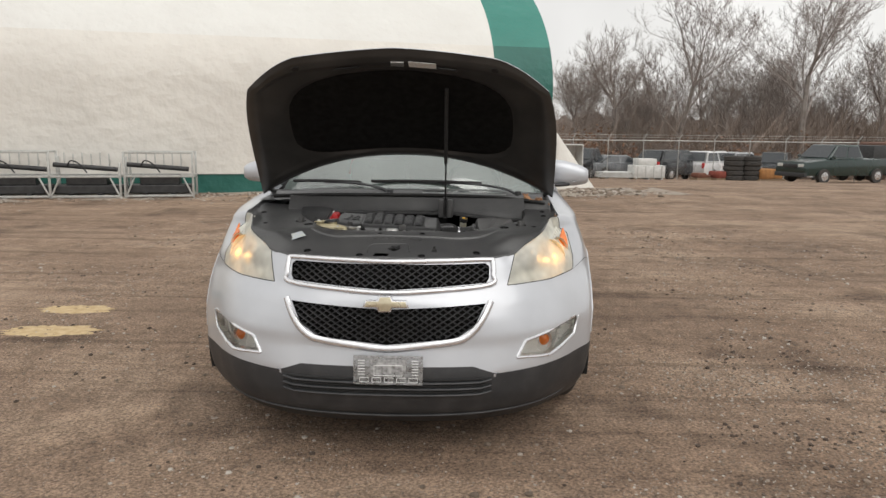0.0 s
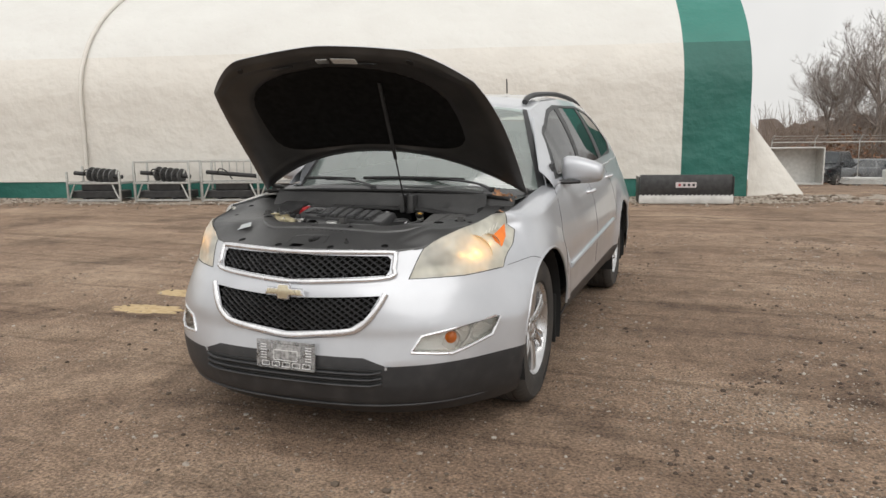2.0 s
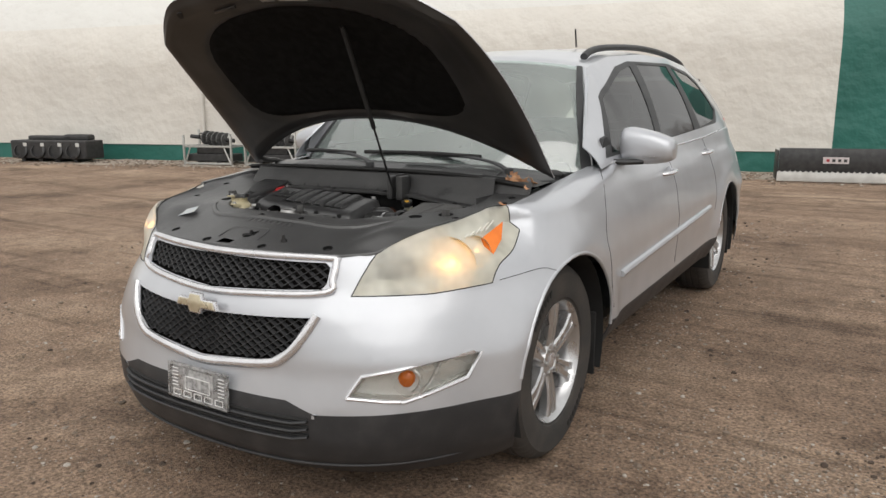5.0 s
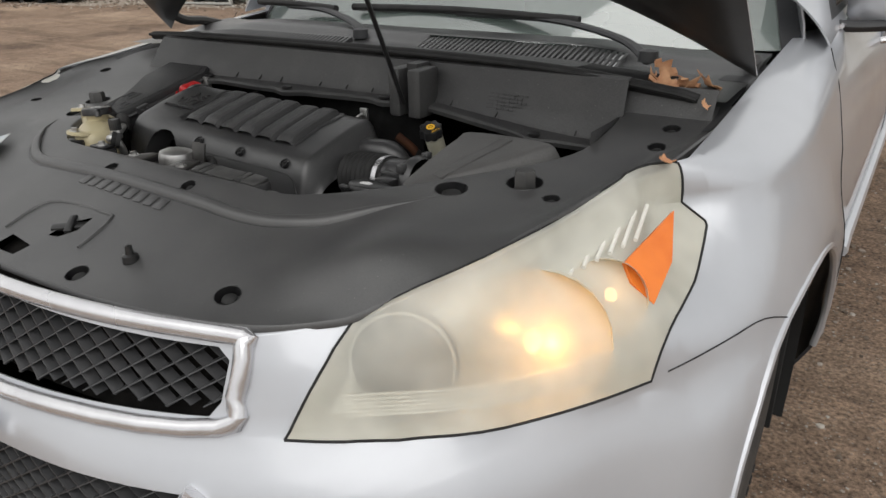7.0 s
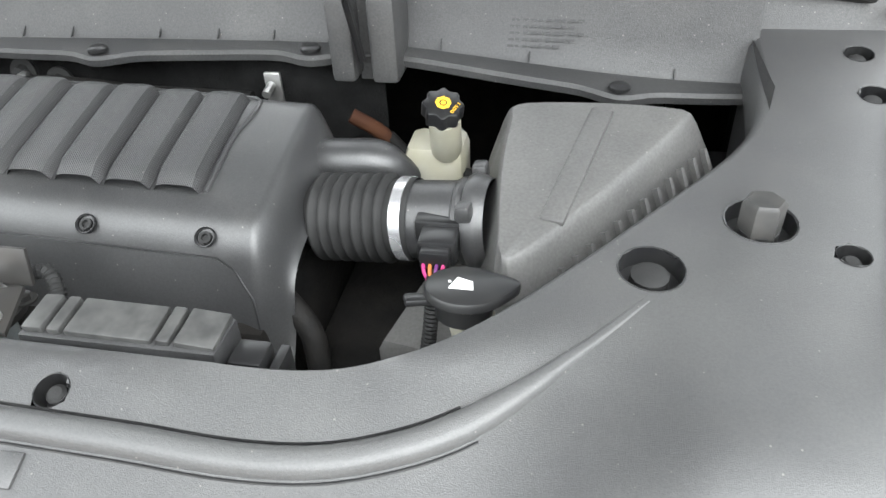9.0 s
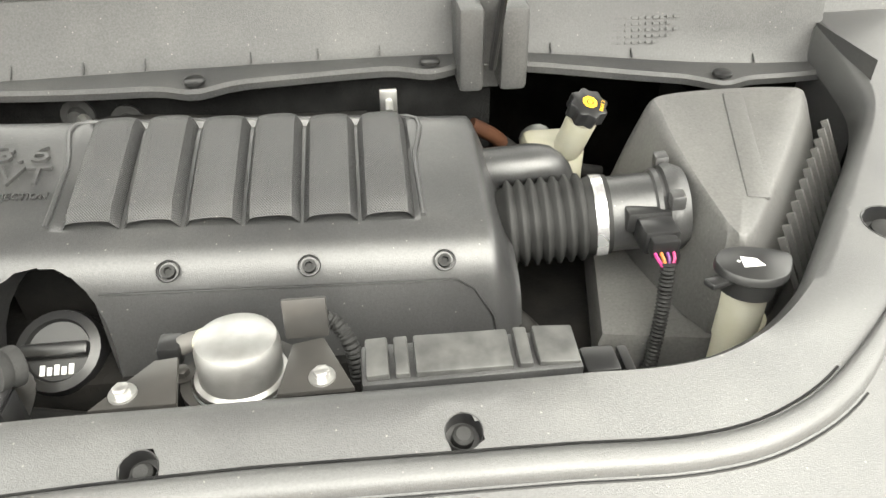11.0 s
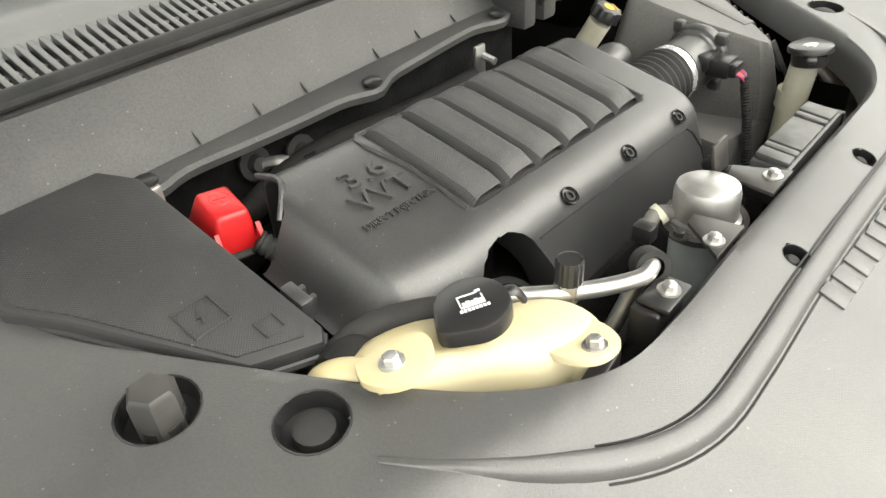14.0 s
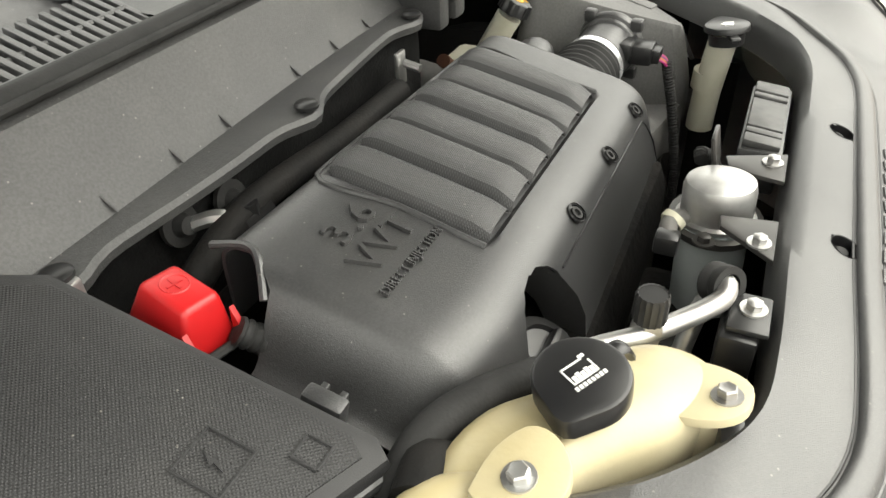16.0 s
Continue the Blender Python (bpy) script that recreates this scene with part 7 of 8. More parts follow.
for x0, x1, y0, y1 in VENTS:
    part("vent_tray", grid([[(x, y, cowl_z(x, y) - 0.006) for x in (x0, x1)] for y in (y0, y1)]), PALE, cowl)
    n = int((x1 - x0) / 0.0125)
    first = None
    for k in range(n + 1):
        x, y = x0 + (x1 - x0) * k / n, (y0 + y1) / 2
        m = pose(x, y, cowl_z(x, y) + 0.001, 16)
        if first is None:
            first = part("vent_slat", box(-0.0034, -0.036, -0.008, 0.0034, 0.036, 0.003, 0.001), COVER, cowl)
            slat = first
        else:
            slat = first.copy()
            scene.collection.objects.link(slat)
        slat.matrix_basis = m
    part("vent_bar", tube([(x0, (y0 + y1) / 2, cowl_z(x0, (y0 + y1) / 2) + 0.002), (x1, (y0 + y1) / 2, cowl_z(x1, (y0 + y1) / 2) + 0.002)], 0.003, 6, 2), COVER, cowl)
mesh_bars = [tube([(0.50 + 0.011 * k, 1.10, cowl_z(0.55, 1.1) + 0.003 - 0.0008 * k), (0.52 + 0.011 * k, 1.165, cowl_z(0.55, 1.16) + 0.004 - 0.0008 * k)], 0.0018, 4, 1) for k in range(16)] + [tube([(0.50 + 0.003 * k, 1.10 + 0.0095 * k, cowl_z(0.5, 1.1) + 0.0035), (0.67 + 0.003 * k, 1.10 + 0.0095 * k, cowl_z(0.5, 1.1) - 0.008)], 0.0018, 4, 1) for k in range(8)]
part("mesh_grid", join(*mesh_bars), GRILLE_BLACK, cowl)
for pts, blade in (([(0.62, 1.20, 1.075), (0.54, 1.26, 1.105), (0.35, 1.335, 1.125), (0.10, 1.35, 1.128)], [(0.42, 1.33, 1.128), (0.10, 1.345, 1.135), (-0.22, 1.34, 1.132)]), ([(-0.10, 1.22, 1.075), (-0.16, 1.27, 1.10), (-0.32, 1.34, 1.12), (-0.50, 1.39, 1.12)], [(-0.28, 1.34, 1.125), (-0.50, 1.385, 1.128), (-0.70, 1.46, 1.12)])):
    w = part("wiper", tube(pts, 0.012, 8, 6, flat=0.6), BLACK_TRIM, car, "black wiper arm and blade")
    part("wiper_blade", tube(blade, 0.009, 8, 6), RUBBER, w)
    part("wiper_pivot", lathe([(0.02, 0), (0.018, 0.02), (0, 0.024)], 14, Matrix.Translation(pts[0])), BLACK_TRIM, w)
for sx in (1, -1):
    part("inner_wing", grid([[(sx * (0.80 - 0.05 * j), 1.0 + 0.06 * i, 1.012 + 0.008 * i - 0.02 * j) for i in range(8)] for j in range(3)]), BLACK_TRIM, car)
    part("hinge_mount", box(sx * 0.775 - 0.03, 1.22, 1.0, sx * 0.775 + 0.03, 1.42, 1.05, 0.006), BLACK_TRIM, car)

# ---- dead leaves caught by the hinge ----
LEAF = mat("dead_leaf", (0.42, 0.20, 0.10), (0.62, 0.36, 0.20), 0.7, 0, 50, 0.4, 300)


def leaf(m, s):
    root = thing("dead_leaf", "curled tan dead leaf caught on the scuttle", "leaf", m.translation[:], "dead leaves on the car")
    rows_ = []
    for i in range(9):
        t = i / 8
        w = 0.5 * math.sin(math.pi * min(1, t * 0.95 + 0.05)) * (0.65 + 0.35 * math.sin(t * 17))
        rows_.append([(s * (t - 0.5), s * w * u * 0.8, s * (0.25 * (t - 0.5) ** 2 * 2 + 0.30 * abs(u) ** 1.5 * w + 0.05 * math.sin(9 * t + 3 * u))) for u in (-1, -0.6, -0.2, 0.2, 0.6, 1)])
    b = part("blade", solid(moved(grid(rows_), m), 0.0006), LEAF, root)
    part("stem", tube([m @ Vector((s * 0.45, 0, s * 0.1)), m @ Vector((s * 0.7, 0.002, s * 0.16))], 0.0012, 5, 2), LEAF, root)


for i, (x, y, z, s, a, b, c) in enumerate(((0.685, 1.115, 1.052, 0.075, 20, 10, 40), (0.655, 1.13, 1.056, 0.06, 50, 0, 110), (0.725, 1.12, 1.052, 0.06, -30, 20, 70), (0.665, 1.17, 1.07, 0.05, 70, 30, 10), (0.745, 1.16, 1.05, 0.055, 40, -20, 150), (0.715, 1.085, 1.046, 0.045, 10, 5, -50), (0.783, 0.815, 1.006, 0.028, 30, 20, 60), (0.772, 1.035, 1.040, 0.03, 60, 20, 80))):
    leaf(pose(x, y, z, a, b, c), s)


# ---- things in the yard ----
GALV = mat("galvanised_steel", (0.50, 0.50, 0.48), (0.38, 0.38, 0.36), 0.45, 0.5, 15)
BLACK_STEEL = mat("black_steel", (0.02, 0.02, 0.021), (0.04, 0.04, 0.04), 0.45, 0.1, 10, 0.1, 60)
PALE_METAL = mat("pale_metal", (0.62, 0.62, 0.60), (0.5, 0.5, 0.48), 0.45, 0.2, 6)


def wall_y(x):
    return HALL_A.y + (x - HALL_A.x) / HALL_U.x * HALL_U.y


def rack(kind):
    """A low galvanised frame."""
    r = thing("storage_rack", "galvanised steel storage rack on the gravel by the hall", "rack", (0, 0, 0), "racks along the hall")
    h = 0.95 if kind else 0.72
    for x in (-0.66, 0.66):
        for y in (-0.3, 0.3):
            part("post", box(x - 0.022, y - 0.022, 0, x + 0.022, y + 0.022, h + (0.12 if y > 0 and not kind else 0), 0.004), GALV, r)
        part("brace", tube([(x * 0.97, -0.31, 0.05), (x * 0.72, -0.31, 0.42)], 0.018, 6, 1), GALV, r)
        part("cross_rail", box(x - 0.02, -0.3, 0.43, x + 0.02, 0.3, 0.47), GALV, r)
    for y in (-0.3, 0.3):
        for z in ((0.05, 0.45, h - 0.02) if kind else (0.05, 0.45)):
            part("rail", box(-0.66, y - 0.022, z - 0.02, 0.66, y + 0.022, z + 0.025, 0.004), GALV, r)
    return r


def auger(discs, big):
    """A shaft with round discs, or with upright tines, over a dark base unit."""
    r = thing("auger_attachment", "black auger attachment with round discs lying in a rack" if discs else "black shaft attachment with upright steel tines in a rack", "attachment", (0, 0, 0), "attachments in the racks")
    part("base_unit", join(box(-0.62, -0.24, 0.08, 0.62, 0.24, 0.25, 0.02), box(-0.40, -0.18, 0.24, 0.38, 0.18, 0.44, 0.03)), BLACK_STEEL, r, smooth=False)
    part("shaft", tube([(-0.66, 0, 0.66), (0.55, 0, 0.56)], 0.05, 10, 1), BLACK_STEEL, r)
    for k in range(0 if discs else 6):
        part("tine", box(-0.46 + 0.17 * k, -0.012, 0.60, -0.435 + 0.17 * k, 0.012, 0.90 - 0.02 * (k % 2), 0.003), GALV, r)
    for k in range(discs):
        part("disc", lathe([(0, -0.012), (0.17 if big else 0.13, -0.012), (0.17 if big else 0.13, 0.012), (0, 0.012)], 20, pose(-0.22 + 0.14 * k, 0, 0.63 - 0.013 * k, 0, 90 + 8, 0) @ pose(0, 0, 0, 12)), mat("worn_disc", (0.10, 0.10, 0.10), (0.2, 0.2, 0.2), 0.5, 0.5) if k == 0 and "worn_disc" not in bpy.data.materials else bpy.data.materials["worn_disc"], r)
    part("hydraulic_hose", tube([(-0.4, -0.05, 0.6), (-0.3, -0.12, 0.74), (-0.15, -0.1, 0.68), (0.0, -0.14, 0.5)], 0.014, 6, 4), RUBBER, r)
    part("lever", tube([(0.36, 0, 0.55), (0.42, 0.02, 0.74)], 0.02, 6, 1), PALE_METAL, r)
    for x in (-0.3, 0.25):
        part("skid", box(x - 0.05, -0.24, 0.05, x + 0.05, 0.24, 0.12, 0.01), BLACK_STEEL, r)
    return r


racks, augers = [rack(0), rack(1)], [auger(5, True), auger(0, False)]
turn_hall = math.degrees(math.atan2(-HALL_U.y, -HALL_U.x))
for i, x in enumerate((-11.86, -10.24, -8.67, -7.38, -6.03)):
    k = 1 if i in (1, 2, 4) else 0
    m = pose(x, wall_y(x) - 0.85, ground_z(x, 10) - 0.01, 0, 0, turn_hall + (i % 3 - 1) * 1.5)
    copy_thing(racks[k], m)
    copy_thing(augers[0 if i < 2 else 1], m @ Matrix.Translation((0, 0, 0.02)))
for o in racks + augers:
    for c in list(o.children_recursive) + [o]:
        bpy.data.objects.remove(c)

# black snow blade standing by the hall
blade = thing("snow_pusher", "black snow pusher with a pale toothed cutting edge", "snow pusher", (0, 0, 0))
BL = [(y, z) for y, z in ((0.03, 0.12), (0.015, 0.2), (0.01, 0.32), (0.02, 0.46), (0.05, 0.56))]
part("mouldboard", solid(grid([[(x, y, z) for x in (-0.90, -0.3, 0.3, 0.90)] for y, z in BL]), 0.02), BLACK_STEEL, blade)
part("cutting_edge", box(-0.92, -0.03, -0.02, 0.92, 0.005, 0.14, 0.004), PALE_METAL, blade, "pale galvanised cutting edge")
for k in range(22):
    part("tooth", prism([(-0.03, 0), (0.03, 0), (0.0, 0.03)], -0.005, 0.005, pose(-0.88 + k * 0.084, -0.028, 0.14, 90)), PALE_METAL, blade)
part("maker_plate", box(-0.2, -0.012, 0.30, 0.2, 0.002, 0.41), mat("pale_plate", (0.6, 0.55, 0.55), None, 0.5), blade, "pale plate with unreadable mark")
for x in (-0.15, -0.06, 0.03, 0.12):
    part("plate_mark", box(x, -0.016, 0.33, x + 0.05, -0.010, 0.38), mat("plate_red", (0.35, 0.03, 0.04), None, 0.5) if x < -0.1 else BLACK_STEEL, blade)
for x in (-0.92, 0.92):
    part("end_plate", box(x - 0.012, -0.02, 0.0, x + 0.012, 0.5, 0.52, 0.004), BLACK_STEEL, blade)
blade.matrix_basis = pose(1.20, 12.75, 0.03, 0, 0, 12)

# row of small black machines at the hall's far side
blower = thing("snow_blower_row", "row of black machine housings standing by the hall", "machine", (0, 0, 0))
part("housing", join(box(-1.0, -0.25, 0.08, 1.0, 0.3, 0.50, 0.03), box(-0.75, 0.0, 0.48, 0.4, 0.28, 0.60, 0.04), box(0.2, 0.0, 0.48, 0.85, 0.25, 0.63, 0.05)), BLACK_STEEL, blower, smooth=False)
for k in range(4):
    part("bucket", moved(lathe([(0.17, -0.2), (0.19, 0.0), (0.15, 0.02), (0.12, -0.12), (0, -0.14)], 14, None, cap=False), pose(-0.72 + 0.46 * k, -0.27, 0.26, 75)), BLACK_STEEL, blower)
    part("label_plate", box(-0.64 + 0.46 * k, -0.262, 0.36, -0.55 + 0.46 * k, -0.252, 0.44), PALE_METAL, blower)
    part("foot", box(-0.78 + 0.46 * k, -0.2, 0.0, -0.68 + 0.46 * k, 0.25, 0.1), BLACK_STEEL, blower)
blower.matrix_basis = pose(-16.45, wall_y(-16.45) - 0.9, 0.0, 0, 0, turn_hall) @ Matrix.Diagonal((1.22, 1.1, 1.1, 1))

# loose white flap at the hall's end and rubble at its foot
A0 = hall_point(0.0, 1.75)
part("loose_flap", solid(grid([[A0.lerp(Vector((A0.x + 0.02, A0.y + 0.1, 0.0)), t).lerp(Vector((A0.x + 1.25 * t, A0.y + 0.9, 1.75 * (1 - t))), u) + Vector((0, -0.06 * math.sin(5 * u + 3 * t), 0)) for u in [k / 8 for k in range(9)]] for t in [j / 10 for j in range(11)]]), 0.004), WHITE_FABRIC, hall, "loose white fabric flap")
rng = random.Random(4)


def pebble_mesh(r):
    bm = bmesh.new()
    bmesh.ops.create_icosphere(bm, subdivisions=1, radius=1)
    for v in bm.verts:
        v.co = Vector((v.co.x * r.uniform(0.8, 1.25), v.co.y * r.uniform(0.7, 1.1), v.co.z * r.uniform(0.45, 0.75)))
    return bm


def scatter(name, n, place, size, material, label, category):
    """Many small stones in one mesh."""
    protos = [pebble_mesh(rng) for _ in range(6)]
    data = [([v.co.copy() for v in b.verts], [[v.index for v in f.verts] for f in b.faces]) for b in protos]
    verts, faces = [], []
    for _ in range(n):
        x, y = place()
        s = size()
        vs, fs = rng.choice(data)
        a, base = rng.uniform(0, 6.28), len(verts)
        z = ground_bump(x, y) + s * 0.18
        verts += [(x + s * (v.x * math.cos(a) - v.y * math.sin(a)), y + s * (v.x * math.sin(a) + v.y * math.cos(a)), z + s * v.z) for v in vs]
        faces += [[i + base for i in f] for f in fs]
    me = bpy.data.meshes.new(name)
    me.from_pydata(verts, [], faces)
    me.materials.append(material)
    for b in protos:
        b.free()
    return tagged(new(name, me), label, category, kind="stuff")


def island_stone():
    m = mat("gravel_stone", (0.20, 0.17, 0.14), (0.34, 0.30, 0.26), 0.85, 0, 25, 0.4, 150)
    n, l = m.node_tree.nodes, m.node_tree.links
    g, r = n.new("ShaderNodeNewGeometry"), n.new("ShaderNodeValToRGB")
    r.color_ramp.elements[0].color, r.color_ramp.elements[1].color = (0.10, 0.075, 0.055, 1), (0.46, 0.42, 0.37, 1)
    r.color_ramp.elements.new(0.55).color = (0.22, 0.17, 0.13, 1)
    l.new(g.outputs["Random Per Island"], r.inputs[0])
    l.new(r.outputs[0], n["Principled BSDF"].inputs["Base Color"])
    return m


STONE = island_stone()


def near_place():
    while True:
        x, y = rng.uniform(-4.5, 5.5), rng.uniform(-2.6, 8)
        if noise.noise((x * 0.9, y * 0.9, 5)) + rng.uniform(-0.5, 0.5) > 0.0:
            return x, y


scatter("gravel", 9000, near_place, lambda: 0.004 + 0.011 * rng.random() ** 3, STONE, "scattered grey and tan gravel stones", "gravel")


def patchy_place():
    """A spot on the near yard, mostly where the dirt is stony."""
    while True:
        x, y = near_place()
        if noise.noise((x * 0.9, y * 0.9, 21)) + 0.5 * noise.noise((x * 2.7, y * 2.7, 5)) > rng.uniform(-0.25, 0.45):
            return x, y


scatter("gravel", 26000, patchy_place, lambda: 0.0022 + 0.0045 * rng.random() ** 2, STONE, "fine pale grit scattered over the dirt", "gravel")
scatter("gravel", 900, near_place, lambda: 0.007 + 0.016 * rng.random() ** 4, STONE, "scattered larger pale stones on the dirt", "gravel")
strip = grid([[(HALL_A + HALL_U * u + HALL_N * (d + 0.25 * noise.noise((u * 0.7, d, 0))) + Vector((0, 0, 0.0))) for d in (-0.3, 0.3, 0.8, 1.25, 1.6)] for u in [-3.0 + 0.4 * k for k in range(80)]])
for v in strip.verts:
    v.co.z = ground_bump(v.co.x, v.co.y) + 0.004 + 0.02 * noise.noise((v.co.x * 2, v.co.y * 2, 4))
tagged(part("gravel_strip", strip, mat("pale_gravel", (0.22, 0.18, 0.145), (0.40, 0.35, 0.29), 0.95, 0, 14, 0.8, 40, detail=10)), "pale grey gravel strip along the hall", "gravel", kind="structure")
scatter("gravel", 6000, lambda: (lambda x: (x, wall_y(x) - 0.2 - abs(rng.gauss(0, 0.9))))(rng.uniform(-20, 4.6)), lambda: 0.012 + 0.03 * rng.random() ** 3, STONE, "grey gravel strip along the hall", "gravel")
DEBRIS = mat("dark_clods", (0.05, 0.035, 0.026), (0.09, 0.065, 0.05), 0.95, 0, 30, 0.6, 60)


def heap_place(spots, spread):
    """A spot in one of several loose drifts."""
    cx, cy = rng.choice(spots)
    return cx + rng.gauss(0, spread * 1.5), cy + rng.gauss(0, spread)


PALE_DRIFTS = [(1.75, -0.35), (2.45, 0.25), (1.95, 1.2), (3.2, 1.3), (2.6, -0.9), (1.3, -1.3), (3.9, 0.5)]
scatter("gravel", 9000, lambda: heap_place(PALE_DRIFTS, 0.24), lambda: 0.003 + 0.007 * rng.random() ** 2, STONE, "drifts of pale grit beside the car", "gravel")
scatter("clods", 260, lambda: heap_place([(1.9, 0.45), (2.5, -0.3), (3.4, 0.4), (2.2, 1.7)], 0.16), lambda: 0.004 + 0.012 * rng.random() ** 2, DEBRIS, "drifts of dark damp crumbs of earth", "earth")
scatter("clods", 1100, near_place, lambda: 0.005 + 0.014 * rng.random() ** 3, DEBRIS, "dark clods of damp earth", "earth")
scatter("rubble", 260, lambda: (2.9 + abs(rng.gauss(0, 0.7)), 14.6 + rng.gauss(0, 0.35)), lambda: 0.03 + 0.06 * rng.random() ** 2, STONE, "low heap of stones at the hall's end", "rubble")
SAW = mat("sawdust", (0.42, 0.30, 0.15), (0.55, 0.42, 0.25), 0.95, 0, 18, 0.5, 90)
for cx, cy, rx, ry in ((-2.75, 2.62, 0.30, 0.13), (-2.62, 2.02, 0.36, 0.14)):
    pts = [[(cx + rx * f * (1 + 0.25 * noise.noise((math.cos(a) * 2, math.sin(a) * 2, cx)) + 0.3 * noise.noise((math.cos(a) * 6, math.sin(a) * 6, cx))) * math.cos(a), cy + ry * f * (1 + 0.25 * noise.noise((math.cos(a) * 2, math.sin(a) * 2, cx)) + 0.3 * noise.noise((math.cos(a) * 6, math.sin(a) * 6, cx))) * math.sin(a)) for a in [2 * math.pi * k / 60 for k in range(60)]] for f in (1.0, 0.8, 0.5, 0.05)]
    o = part("sawdust_patch", grid([[(x, y, ground_bump(x, y) + dz) for x, y in row] for row, dz in zip(pts, (-0.003, 0.004, 0.006, 0.006))], closed_u=True), SAW)
    tagged(o, "pale yellow sawdust patch spilt on the dirt", "sawdust", kind="stuff")

# ---- far side of the yard: fence, vehicles, woods ----
FAR_DIR = lambda px: 0.127 + 0.00078 * (px - 985)


def far_spot(px, y):
    """A place y metres off, in the direction named by px."""
    x = 0.326 + FAR_DIR(px) * (y + 2.783)
    return x, ground_z(x, y)


fence = thing("chain_link_fence", "galvanised chain link fence along the yard", "fence", (0, 0, 0))
FY = 38.0
px_posts = list(range(950, 2100, 62))
first_post = None
for px in px_posts:
    x, z = far_spot(px, FY)
    p = tube([(x, FY, z - 0.1), (x, FY, z + 2.25), (x + 0.1, FY - 0.22, z + 2.5)], 0.032, 6, 1)
    part("post", p, GALV, fence)
x0, z0 = far_spot(950, FY)
x1, z1 = far_spot(2060, FY)
part("top_rail", tube([(x0, FY, z0 + 2.15), (x1, FY, z1 + 2.15)], 0.03, 6, 1), GALV, fence)
for dz in (2.32, 2.46):
    part("wire", tube([(x0, FY - 0.15, z0 + dz), (x1, FY - 0.15, z1 + dz)], 0.008, 4, 1), GALV, fence)
wires = bmesh.new()
for k in range(300):
    for sg in (1, -1):
        xa = x0 + (x1 - x0) * k / 300
        v = [wires.verts.new((xa + dx, FY, z0 + dz)) for dx, dz in ((0, 0.05), (0.0022, 0.05), (sg * 1.05 + 0.0022, 2.15), (sg * 1.05, 2.15))]
        wires.faces.new(v)
tagged(part("mesh_wire", wires, GALV, fence), kind="stuff")


def paint(name, c):
    return mat(name, c, None, 0.25, 0.2, 4, coat=0.6)


P_DARK, P_WHITE, P_GREY, P_GREEN, P_SILVER = paint("dark_car_paint", (0.025, 0.028, 0.032)), paint("white_car_paint", (0.75, 0.75, 0.75)), paint("grey_car_paint", (0.16, 0.17, 0.18)), paint("dark_green_paint", (0.012, 0.030, 0.026)), paint("silver_car_paint", (0.45, 0.46, 0.47))


